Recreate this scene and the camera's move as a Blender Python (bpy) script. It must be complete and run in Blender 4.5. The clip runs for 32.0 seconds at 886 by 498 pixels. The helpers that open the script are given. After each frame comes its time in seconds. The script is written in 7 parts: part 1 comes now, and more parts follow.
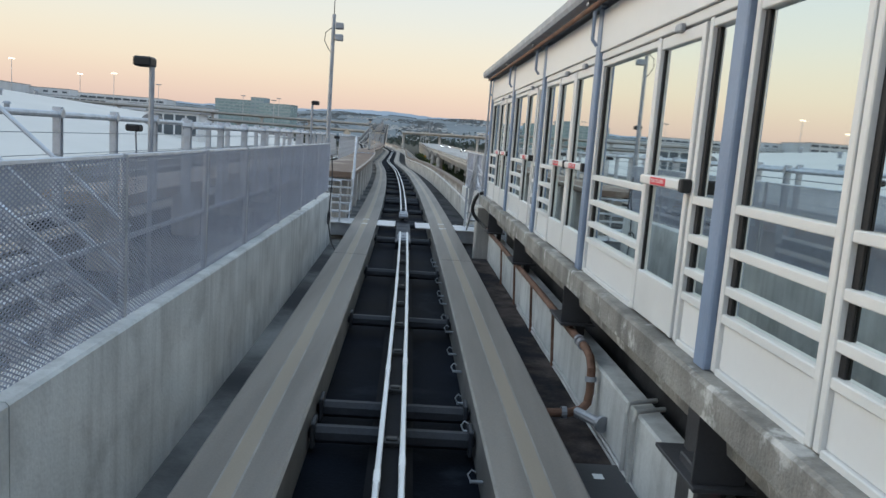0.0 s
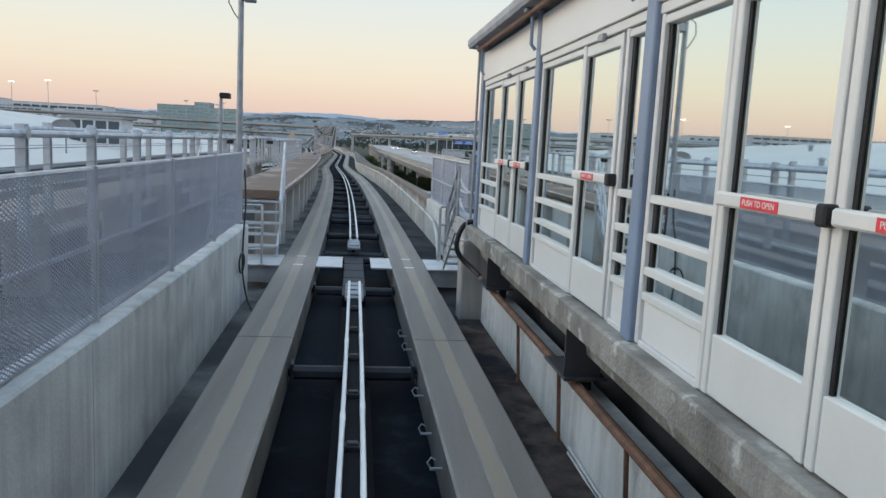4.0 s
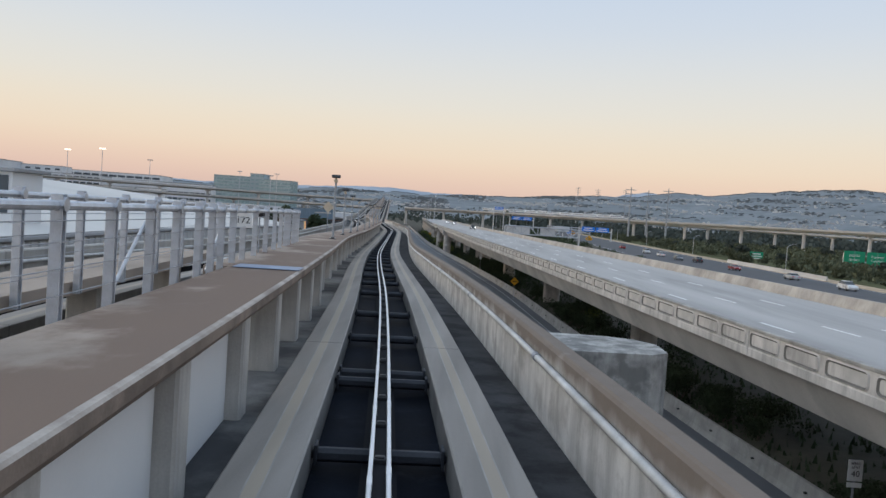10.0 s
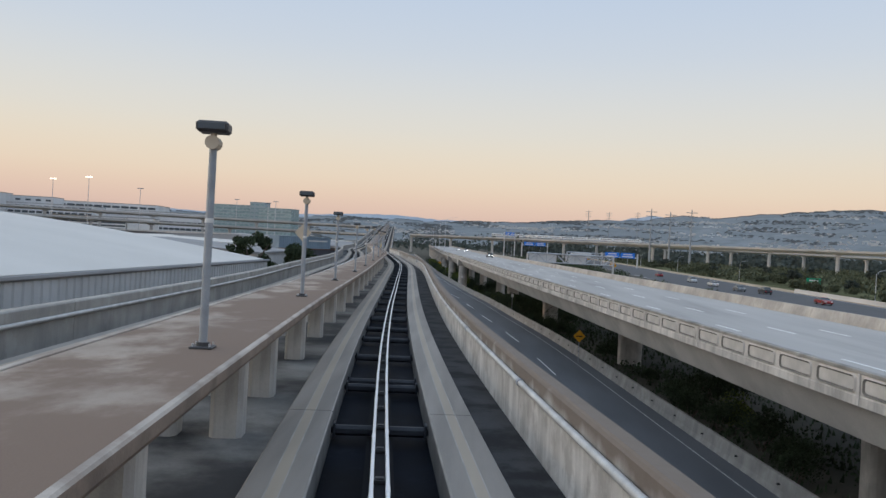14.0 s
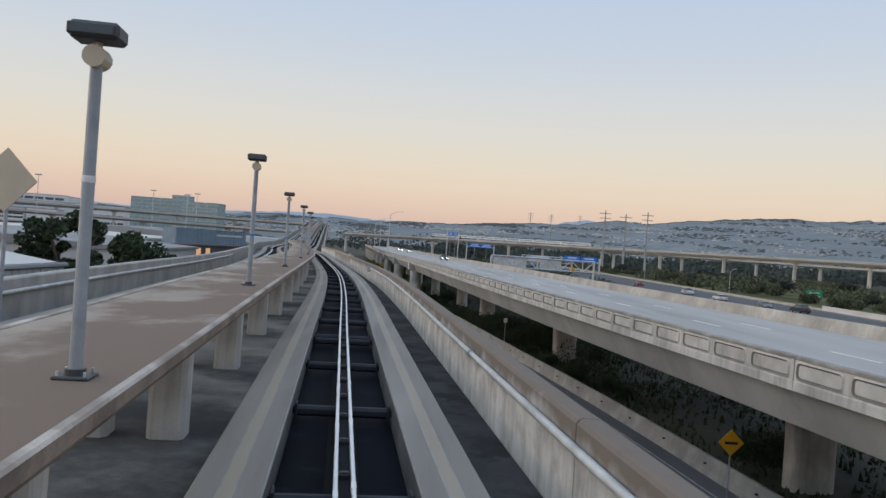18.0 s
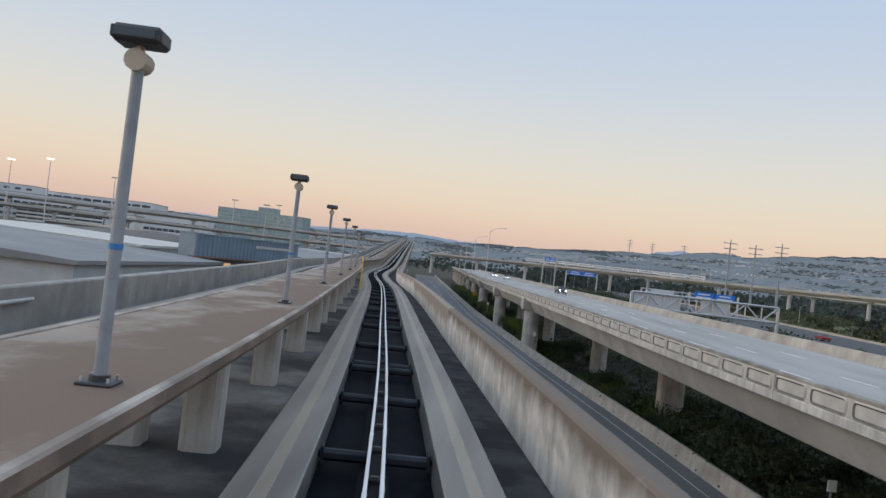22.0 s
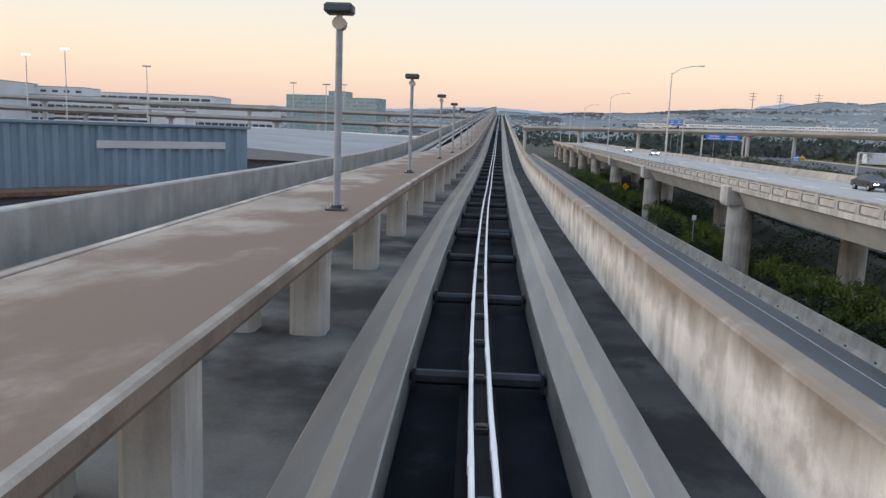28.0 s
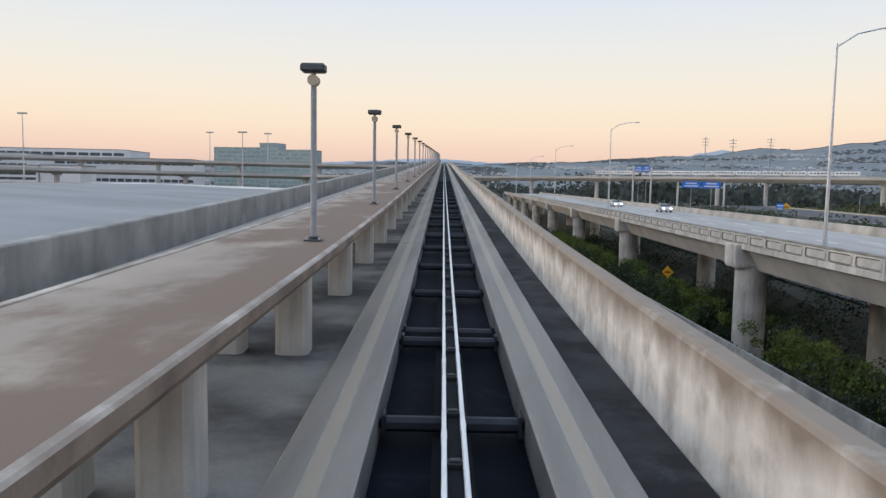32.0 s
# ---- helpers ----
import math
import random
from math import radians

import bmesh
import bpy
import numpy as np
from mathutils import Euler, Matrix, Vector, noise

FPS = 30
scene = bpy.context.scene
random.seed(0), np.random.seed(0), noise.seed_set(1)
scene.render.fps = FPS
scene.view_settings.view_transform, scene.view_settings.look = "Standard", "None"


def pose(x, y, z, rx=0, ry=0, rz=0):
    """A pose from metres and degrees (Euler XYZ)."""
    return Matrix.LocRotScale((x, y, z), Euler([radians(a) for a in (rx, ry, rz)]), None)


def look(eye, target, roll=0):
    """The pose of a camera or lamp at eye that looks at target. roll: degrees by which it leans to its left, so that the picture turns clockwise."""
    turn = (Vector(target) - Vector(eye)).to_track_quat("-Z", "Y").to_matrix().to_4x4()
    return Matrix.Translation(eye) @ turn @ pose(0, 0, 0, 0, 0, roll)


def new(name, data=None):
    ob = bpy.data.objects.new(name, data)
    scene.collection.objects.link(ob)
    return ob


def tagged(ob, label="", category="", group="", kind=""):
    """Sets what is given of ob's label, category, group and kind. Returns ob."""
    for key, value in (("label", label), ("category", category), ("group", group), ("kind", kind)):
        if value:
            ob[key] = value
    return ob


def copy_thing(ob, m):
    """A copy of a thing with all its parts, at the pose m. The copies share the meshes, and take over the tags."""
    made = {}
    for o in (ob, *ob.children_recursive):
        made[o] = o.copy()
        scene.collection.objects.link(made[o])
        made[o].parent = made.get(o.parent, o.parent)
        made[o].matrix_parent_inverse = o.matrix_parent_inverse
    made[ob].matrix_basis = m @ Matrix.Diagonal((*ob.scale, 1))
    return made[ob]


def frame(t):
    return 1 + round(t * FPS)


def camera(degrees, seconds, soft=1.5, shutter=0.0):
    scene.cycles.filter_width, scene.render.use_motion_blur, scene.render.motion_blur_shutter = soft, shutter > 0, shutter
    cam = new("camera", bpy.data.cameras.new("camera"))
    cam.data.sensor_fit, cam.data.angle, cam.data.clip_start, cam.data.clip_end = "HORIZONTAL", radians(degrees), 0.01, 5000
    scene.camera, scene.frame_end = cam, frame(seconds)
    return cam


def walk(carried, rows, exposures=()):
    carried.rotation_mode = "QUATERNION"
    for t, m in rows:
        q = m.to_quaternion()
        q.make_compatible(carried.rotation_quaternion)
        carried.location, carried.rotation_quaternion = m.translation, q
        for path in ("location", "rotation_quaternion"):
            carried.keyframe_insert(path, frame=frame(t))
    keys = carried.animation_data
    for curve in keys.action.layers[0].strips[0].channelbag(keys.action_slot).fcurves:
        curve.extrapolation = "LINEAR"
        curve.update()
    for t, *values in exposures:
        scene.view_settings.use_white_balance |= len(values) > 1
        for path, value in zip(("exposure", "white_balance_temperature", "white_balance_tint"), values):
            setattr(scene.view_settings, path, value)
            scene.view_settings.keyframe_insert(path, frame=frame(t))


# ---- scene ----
cam = camera(60.61, 32.0)
PATH = [
    (0.0, (0.002, 0.001, 2.492), (0.012, 9.898, 1.059), 4.31),
    (0.5, (-0.008, 0.189, 2.496), (0.066, 10.086, 1.071), 3.84),
    (1.0, (-0.024, 0.525, 2.499), (0.188, 10.426, 1.108), 3.28),
    (1.5, (-0.039, 1.031, 2.502), (0.375, 10.935, 1.184), 3.15),
    (2.0, (-0.088, 1.698, 2.503), (0.447, 11.602, 1.227), 3.53),
    (2.5, (-0.153, 2.524, 2.499), (0.430, 12.420, 1.188), 4.00),
    (4.5, (-0.420, 7.942, 2.515), (0.188, 17.826, 1.124), 2.62),
    (5.0, (-0.533, 9.722, 2.516), (0.019, 19.608, 1.115), 2.48),
    (5.5, (-0.639, 11.670, 2.509), (-0.169, 21.553, 1.062), 2.24),
    (6.0, (-0.758, 13.807, 2.491), (-0.442, 23.686, 0.970), 2.30),
    (6.5, (-0.877, 16.116, 2.461), (-0.749, 26.007, 0.995), 2.83),
    (7.0, (-0.993, 18.566, 2.427), (-1.000, 28.483, 1.140), 3.65),
    (7.5, (-1.149, 21.203, 2.412), (-1.168, 31.138, 1.272), 4.06),
    (8.0, (-1.340, 24.065, 2.414), (-1.357, 34.010, 1.369), 3.93),
    (8.5, (-1.543, 27.149, 2.422), (-1.573, 37.093, 1.362), 3.51),
    (9.0, (-1.762, 30.447, 2.425), (-1.781, 40.405, 1.505), 3.19),
    (9.5, (-2.008, 33.946, 2.417), (-2.035, 43.925, 1.773), 3.34),
    (10.0, (-2.276, 37.632, 2.400), (-2.372, 47.621, 1.943), 3.91),
    (10.5, (-2.561, 41.488, 2.373), (-2.766, 51.481, 2.060), 4.43),
    (11.0, (-2.883, 45.499, 2.330), (-3.207, 55.491, 2.107), 4.85),
    (11.5, (-3.256, 49.654, 2.286), (-3.711, 59.642, 2.104), 5.11),
    (12.0, (-3.687, 53.948, 2.254), (-4.205, 63.933, 2.054), 5.31),
    (12.5, (-4.143, 58.386, 2.247), (-4.645, 68.372, 2.052), 5.09),
    (13.0, (-4.577, 62.971, 2.253), (-4.997, 72.961, 2.111), 4.37),
    (13.5, (-5.049, 67.708, 2.260), (-5.337, 77.704, 2.143), 3.32),
    (15.5, (-7.285, 88.166, 1.931), (-7.136, 98.165, 1.938), 4.09),
    (16.0, (-7.720, 93.637, 1.766), (-7.459, 103.633, 1.878), 4.06),
    (16.5, (-8.121, 99.234, 1.619), (-7.692, 109.224, 1.747), 3.30),
    (17.0, (-8.522, 104.940, 1.527), (-7.924, 114.922, 1.600), 2.73),
    (17.5, (-8.913, 110.742, 1.493), (-8.212, 120.717, 1.490), 3.17),
    (18.0, (-9.266, 116.638, 1.491), (-8.571, 126.614, 1.448), 4.11),
    (18.5, (-9.615, 122.629, 1.500), (-9.060, 132.614, 1.458), 5.12),
    (19.0, (-9.975, 128.723, 1.533), (-9.619, 138.717, 1.543), 5.90),
    (19.5, (-10.347, 134.927, 1.577), (-10.189, 144.925, 1.651), 6.38),
    (20.0, (-10.713, 141.243, 1.601), (-10.619, 151.242, 1.728), 6.35),
    (20.5, (-11.064, 147.665, 1.611), (-10.980, 157.664, 1.728), 6.12),
    (21.0, (-11.467, 154.183, 1.596), (-11.489, 164.182, 1.702), 6.26),
    (21.5, (-11.963, 160.780, 1.552), (-12.235, 170.775, 1.689), 6.63),
    (22.0, (-12.560, 167.436, 1.506), (-13.009, 177.425, 1.658), 6.67),
    (22.5, (-13.238, 174.132, 1.480), (-13.787, 184.116, 1.592), 5.62),
    (23.0, (-13.988, 180.852, 1.479), (-14.605, 190.832, 1.473), 4.13),
    (23.5, (-14.825, 187.583, 1.491), (-15.473, 197.560, 1.315), 3.03),
    (24.0, (-15.670, 194.321, 1.500), (-16.369, 204.286, 1.045), 2.69),
    (24.5, (-16.488, 201.067, 1.513), (-17.319, 211.000, 0.717), 2.75),
    (25.0, (-17.343, 207.830, 1.528), (-18.365, 217.707, 0.345), 2.47),
    (25.5, (-18.235, 214.616, 1.545), (-19.415, 224.456, 0.212), 2.14),
    (26.0, (-19.155, 221.432, 1.559), (-20.473, 231.243, 0.144), 2.05),
    (26.5, (-20.133, 228.280, 1.567), (-21.593, 238.062, 0.089), 1.78),
    (28.5, (-24.309, 256.055, 1.577), (-25.745, 265.828, 0.016), 2.72),
    (29.0, (-24.968, 263.107, 1.588), (-26.374, 272.877, -0.015), 3.41),
    (29.5, (-25.642, 270.209, 1.593), (-26.976, 279.982, -0.052), 3.33),
    (30.0, (-26.250, 277.367, 1.592), (-27.319, 287.181, 0.000), 3.01),
    (30.5, (-26.832, 284.588, 1.594), (-27.658, 294.459, 0.225), 2.26),
    (31.0, (-27.400, 291.870, 1.600), (-28.103, 301.800, 0.649), 1.39),
    (31.5, (-27.990, 299.215, 1.617), (-28.824, 309.149, 0.838), 0.52),
    (32.0, (-28.609, 306.622, 1.630), (-29.395, 316.555, 0.775), 1.12),
]
EXPOSURES = ((0, 0.2, 6250, 4), (6, 0.18, 6120, 4), (8, 0.12, 6400, 9), (13, -0.03, 6400, 9), (16, -0.05, 6380, 9), (20, -0.05, 6400, 9), (24, 0.03, 6430, 9), (26, 0.27, 6480, 10), (29, 0.26, 6460, 10), (32, 0.22, 6460, 10))
walk(cam, [(t, look(eye, target, roll)) for t, eye, target, roll in PATH], exposures=EXPOSURES)

# ---------- light: an even dusk sky, brighter and warmer towards the west ----------
world = bpy.data.worlds.new("dusk_sky")
scene.world = world
world.use_nodes = True
wn, wl = world.node_tree.nodes, world.node_tree.links
wn.clear()
w_out = wn.new("ShaderNodeOutputWorld")
w_bg = wn.new("ShaderNodeBackground")
w_co = wn.new("ShaderNodeTexCoord")
w_sep = wn.new("ShaderNodeSeparateXYZ")
w_ramp = wn.new("ShaderNodeValToRGB")
w_ramp.color_ramp.interpolation = "B_SPLINE"
SKY = [(0.0, (0.60, 0.43, 0.39)), (0.035, (0.78, 0.55, 0.45)), (0.075, (0.86, 0.70, 0.52)),
       (0.14, (0.79, 0.75, 0.655)), (0.24, (0.62, 0.685, 0.77)), (0.38, (0.475, 0.59, 0.775)), (0.6, (0.58, 0.72, 0.94)), (1.0, (0.68, 0.84, 1.08))]
els = w_ramp.color_ramp.elements
els[0].position, els[0].color = SKY[0][0], (*SKY[0][1], 1)
els[1].position, els[1].color = SKY[-1][0], (*SKY[-1][1], 1)
for p, c in SKY[1:-1]:
    e = els.new(p)
    e.color = (*c, 1)
w_west = wn.new("ShaderNodeMapRange")
w_west.interpolation_type = "SMOOTHSTEP"
w_west.inputs["From Min"].default_value = -0.6
w_west.inputs["From Max"].default_value = -1.0
w_mix = wn.new("ShaderNodeMix")
w_mix.data_type, w_mix.blend_type = "RGBA", "MULTIPLY"
w_mix.inputs["B"].default_value = (4.4, 3.6, 2.7, 1)
wl.new(w_co.outputs["Generated"], w_sep.inputs[0])
wl.new(w_sep.outputs["Z"], w_ramp.inputs[0])
wl.new(w_sep.outputs["X"], w_west.inputs["Value"])
wl.new(w_west.outputs[0], w_mix.inputs["Factor"])
wl.new(w_ramp.outputs[0], w_mix.inputs["A"])
wl.new(w_mix.outputs["Result"], w_bg.inputs[0])
w_bg.inputs[1].default_value = 1.0
wl.new(w_bg.outputs[0], w_out.inputs[0])

sun = new("sun", bpy.data.lights.new("sun", "SUN"))
sun.data.energy, sun.data.angle, sun.data.color = 0.35, radians(25), (1.0, 0.88, 0.76)
sun.matrix_world = look((-60, 40, 26), (0, 0, 0))

# ---------- materials ----------
def material(name, colour, rough=0.8, metal=0.0, vary=0.25, scale=1.5, fine=40.0, bump=0.15, streak=0.0, streak_colour=(0.12, 0.11, 0.10), spec=0.35, per_object=0.0, stretch=(1, 1, 1), emit=0.0, band=None, streak_scale=1.0, blotch=None, amp=0.6, across=None):
    m = bpy.data.materials.new(name)
    m.use_nodes = True
    n, l = m.node_tree.nodes, m.node_tree.links
    b = n["Principled BSDF"]
    b.inputs["Roughness"].default_value, b.inputs["Metallic"].default_value = rough, metal
    b.inputs["Specular IOR Level"].default_value = spec
    co = n.new("ShaderNodeTexCoord")
    mp = n.new("ShaderNodeMapping")
    mp.inputs["Scale"].default_value = stretch
    l.new(co.outputs["Object"], mp.inputs[0])
    big = n.new("ShaderNodeTexNoise")
    big.inputs["Scale"].default_value, big.inputs["Detail"].default_value = scale, 6
    small = n.new("ShaderNodeTexNoise")
    small.inputs["Scale"].default_value, small.inputs["Detail"].default_value = fine, 3
    l.new(mp.outputs[0], big.inputs["Vector"])
    l.new(co.outputs["Object"], small.inputs["Vector"])
    ramp = n.new("ShaderNodeMapRange")
    ramp.inputs["From Min"].default_value, ramp.inputs["From Max"].default_value = 0.3, 0.7
    ramp.inputs["To Min"].default_value, ramp.inputs["To Max"].default_value = 1 - vary, 1 + vary
    l.new(big.outputs["Fac"], ramp.inputs[0])
    grain = n.new("ShaderNodeMapRange")
    grain.inputs["To Min"].default_value, grain.inputs["To Max"].default_value = 1 - vary * 0.5, 1 + vary * 0.5
    l.new(small.outputs["Fac"], grain.inputs[0])
    mul = n.new("ShaderNodeMath")
    mul.operation = "MULTIPLY"
    l.new(ramp.outputs[0], mul.inputs[0])
    l.new(grain.outputs[0], mul.inputs[1])
    last = mul.outputs[0]
    if per_object:
        info = n.new("ShaderNodeObjectInfo")
        ob = n.new("ShaderNodeMapRange")
        ob.inputs["To Min"].default_value, ob.inputs["To Max"].default_value = 1 - per_object, 1 + per_object
        l.new(info.outputs["Random"], ob.inputs[0])
        m2 = n.new("ShaderNodeMath")
        m2.operation = "MULTIPLY"
        l.new(last, m2.inputs[0])
        l.new(ob.outputs[0], m2.inputs[1])
        last = m2.outputs[0]
    sc = n.new("ShaderNodeVectorMath")
    sc.operation = "SCALE"
    sc.inputs[0].default_value = colour
    l.new(last, sc.inputs["Scale"])
    colour_out = sc.outputs[0]
    if blotch:
        # patches of another colour: (colour, scale, from, to, strength)
        bn = n.new("ShaderNodeTexNoise")
        bn.inputs["Scale"].default_value, bn.inputs["Detail"].default_value, bn.inputs["Roughness"].default_value = blotch[1], 7, 0.6
        l.new(mp.outputs[0], bn.inputs["Vector"])
        source = bn.outputs["Fac"]
        if across:
            # patches that gather on one side of a walkway: (sideways where few, sideways where many, weight)
            sd = n.new("ShaderNodeAttribute")
            sd.attribute_name = "across"
            sm = n.new("ShaderNodeMapRange")
            sm.inputs["From Min"].default_value, sm.inputs["From Max"].default_value = across[0], across[1]
            sm.inputs["To Min"].default_value, sm.inputs["To Max"].default_value = -across[2], across[2]
            l.new(sd.outputs["Fac"], sm.inputs[0])
            ad = n.new("ShaderNodeMath")
            l.new(source, ad.inputs[0])
            l.new(sm.outputs[0], ad.inputs[1])
            source = ad.outputs[0]
        bm_ = n.new("ShaderNodeMapRange")
        bm_.interpolation_type = "SMOOTHSTEP"
        bm_.inputs["From Min"].default_value, bm_.inputs["From Max"].default_value = blotch[2], blotch[3]
        bm_.inputs["To Max"].default_value = blotch[4]
        l.new(source, bm_.inputs[0])
        mx = n.new("ShaderNodeMix")
        mx.data_type = "RGBA"
        mx.inputs["B"].default_value = (*blotch[0], 1)
        l.new(bm_.outputs[0], mx.inputs["Factor"])
        l.new(colour_out, mx.inputs["A"])
        colour_out = mx.outputs["Result"]
    if streak:
        mp2 = n.new("ShaderNodeMapping")
        mp2.inputs["Scale"].default_value = (2.2 * streak_scale, 2.2 * streak_scale, 0.22)
        l.new(co.outputs["Object"], mp2.inputs[0])
        st = n.new("ShaderNodeTexNoise")
        st.inputs["Scale"].default_value, st.inputs["Detail"].default_value, st.inputs["Roughness"].default_value = 1.6, 8, 0.62
        l.new(mp2.outputs[0], st.inputs["Vector"])
        sr = n.new("ShaderNodeMapRange")
        sr.inputs["From Min"].default_value, sr.inputs["From Max"].default_value = 0.45, 0.78
        sr.inputs["To Max"].default_value = streak
        l.new(st.outputs["Fac"], sr.inputs[0])
        mx = n.new("ShaderNodeMix")
        mx.data_type = "RGBA"
        mx.inputs["B"].default_value = (*streak_colour, 1)
        l.new(sr.outputs[0], mx.inputs["Factor"])
        l.new(colour_out, mx.inputs["A"])
        colour_out = mx.outputs["Result"]
    if band:
        # stain that hangs down from the top of a wall: (height where it is full, height where it ends, colour, strength)
        z1, z0, bc, bs = band
        at = n.new("ShaderNodeAttribute")
        at.attribute_name = "rise"
        wob = n.new("ShaderNodeMath")
        wob.operation = "MULTIPLY_ADD"
        mp3 = n.new("ShaderNodeMapping")
        mp3.inputs["Scale"].default_value = (0.9, 0.9, 0.45)
        l.new(co.outputs["Object"], mp3.inputs[0])
        n3 = n.new("ShaderNodeTexNoise")
        n3.inputs["Scale"].default_value, n3.inputs["Detail"].default_value = 1.6, 6
        l.new(mp3.outputs[0], n3.inputs["Vector"])
        l.new(n3.outputs["Fac"], wob.inputs[0])
        wob.inputs[1].default_value = amp
        l.new(at.outputs["Fac"], wob.inputs[2])
        br = n.new("ShaderNodeMapRange")
        br.inputs["From Min"].default_value, br.inputs["From Max"].default_value = z0 + amp / 2, z1 + amp / 2
        br.inputs["To Max"].default_value = bs
        l.new(wob.outputs[0], br.inputs[0])
        mx = n.new("ShaderNodeMix")
        mx.data_type = "RGBA"
        mx.inputs["B"].default_value = (*bc, 1)
        l.new(br.outputs[0], mx.inputs["Factor"])
        l.new(colour_out, mx.inputs["A"])
        colour_out = mx.outputs["Result"]
    l.new(colour_out, b.inputs["Base Color"])
    if bump:
        bp = n.new("ShaderNodeBump")
        bp.inputs["Strength"].default_value, bp.inputs["Distance"].default_value = bump, 0.02
        l.new(small.outputs["Fac"], bp.inputs["Height"])
        l.new(bp.outputs[0], b.inputs["Normal"])
    rr = n.new("ShaderNodeMapRange")
    rr.inputs["To Min"].default_value, rr.inputs["To Max"].default_value = max(0.05, rough - 0.12), min(1, rough + 0.12)
    l.new(big.outputs["Fac"], rr.inputs[0])
    l.new(rr.outputs[0], b.inputs["Roughness"])
    if emit:
        b.inputs["Emission Color"].default_value = (*colour, 1)
        b.inputs["Emission Strength"].default_value = emit
    return m


def glass(name, tint=(0.80, 0.88, 0.84), rough=0.02, see=0.6):
    m = bpy.data.materials.new(name)
    m.use_nodes = True
    n, l = m.node_tree.nodes, m.node_tree.links
    n.remove(n["Principled BSDF"])
    gl, tr, mx, fr = n.new("ShaderNodeBsdfGlossy"), n.new("ShaderNodeBsdfTransparent"), n.new("ShaderNodeMixShader"), n.new("ShaderNodeFresnel")
    gl.inputs["Roughness"].default_value = rough
    gl.inputs["Color"].default_value = (0.86, 0.92, 0.90, 1)
    tr.inputs["Color"].default_value = (*[c * see for c in tint], 1)
    fr.inputs["IOR"].default_value = 1.6
    l.new(fr.outputs[0], mx.inputs[0])
    l.new(tr.outputs[0], mx.inputs[1])
    l.new(gl.outputs[0], mx.inputs[2])
    l.new(mx.outputs[0], n["Material Output"].inputs[0])
    return m


PAD = material("worn_grey_pad_concrete", (0.235, 0.212, 0.19), 0.75, vary=0.26, scale=0.6, fine=60, bump=0.1, stretch=(3, 0.25, 1))
PAD_LIGHT = material("tyre_polished_pad_stripe", (0.33, 0.28, 0.222), 0.7, vary=0.14, scale=0.6, fine=60, bump=0.08, stretch=(3, 0.25, 1))
PAD_SIDE = material("pad_side_concrete", (0.16, 0.155, 0.15), 0.85, vary=0.3, scale=1.2, streak=0.5)
DECK = material("dirty_deck_concrete", (0.215, 0.215, 0.21), 0.8, vary=0.35, scale=0.5, fine=25, spec=0.15, blotch=((0.034, 0.036, 0.041), 0.30, 0.36, 0.60, 0.92))
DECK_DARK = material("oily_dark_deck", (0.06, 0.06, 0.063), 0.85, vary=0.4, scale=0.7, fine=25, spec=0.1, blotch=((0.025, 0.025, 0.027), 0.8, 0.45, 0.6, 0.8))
# paler bluish blotches paint soft cloudy reflections into the near-black colour
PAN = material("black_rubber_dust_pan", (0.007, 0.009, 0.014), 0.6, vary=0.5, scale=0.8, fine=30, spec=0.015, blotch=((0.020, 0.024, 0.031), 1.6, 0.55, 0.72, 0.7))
BEAM_DARK = material("dark_painted_steel_beam", (0.034, 0.037, 0.045), 0.6, vary=0.4, scale=2, fine=30, spec=0.2)
RAIL = material("bright_worn_aluminium_rail", (0.80, 0.80, 0.80), 0.42, metal=0.35, vary=0.1, scale=3, stretch=(1, 0.3, 1))
RAIL_BLACK = material("black_rail_cover", (0.014, 0.0145, 0.017), 0.8, vary=0.3, spec=0.08)
WALKWAY = material("brown_weathered_walkway_concrete", (0.325, 0.268, 0.222), 0.82, vary=0.2, scale=0.7, fine=45, bump=0.14, stretch=(1, 0.6, 1), blotch=((0.165, 0.112, 0.083), 0.75, 0.42, 0.60, 0.92), across=(-4.2, -2.1, 0.15))
# pale lip colour includes the edge's highlight line; brown blotches are stains
EDGE = material("pale_walkway_edge_concrete", (0.44, 0.385, 0.335), 0.7, vary=0.3, scale=1.2, fine=40, blotch=((0.20, 0.152, 0.12), 0.9, 0.40, 0.62, 0.7))
COLUMN = material("cream_column_concrete", (0.45, 0.43, 0.40), 0.85, vary=0.25, scale=1.0, streak=0.6, streak_colour=(0.16, 0.15, 0.14))
WALL = material("streaked_parapet_concrete", (0.80, 0.755, 0.705), 0.85, vary=0.14, scale=1.1, fine=30, streak=0.55, streak_colour=(0.30, 0.265, 0.235), streak_scale=0.8, blotch=((0.46, 0.415, 0.37), 1.6, 0.44, 0.66, 0.75), band=(0.66, 0.26, (0.225, 0.178, 0.138), 0.93), amp=0.85)
WALL_OLD = material("dark_streaked_parapet_concrete", (0.60, 0.58, 0.55), 0.85, vary=0.18, scale=1.1, fine=30, streak=0.7, streak_colour=(0.20, 0.185, 0.17), streak_scale=0.8, blotch=((0.36, 0.335, 0.31), 1.8, 0.46, 0.66, 0.7), band=(0.60, 0.26, (0.155, 0.122, 0.098), 0.95), amp=0.7)
WALL_GREY = material("grey_parapet_concrete", (0.335, 0.318, 0.292), 0.85, vary=0.25, scale=0.7, fine=30, streak=0.6, streak_colour=(0.17, 0.17, 0.17), streak_scale=0.5, blotch=((0.42, 0.405, 0.38), 1.1, 0.54, 0.68, 0.6))
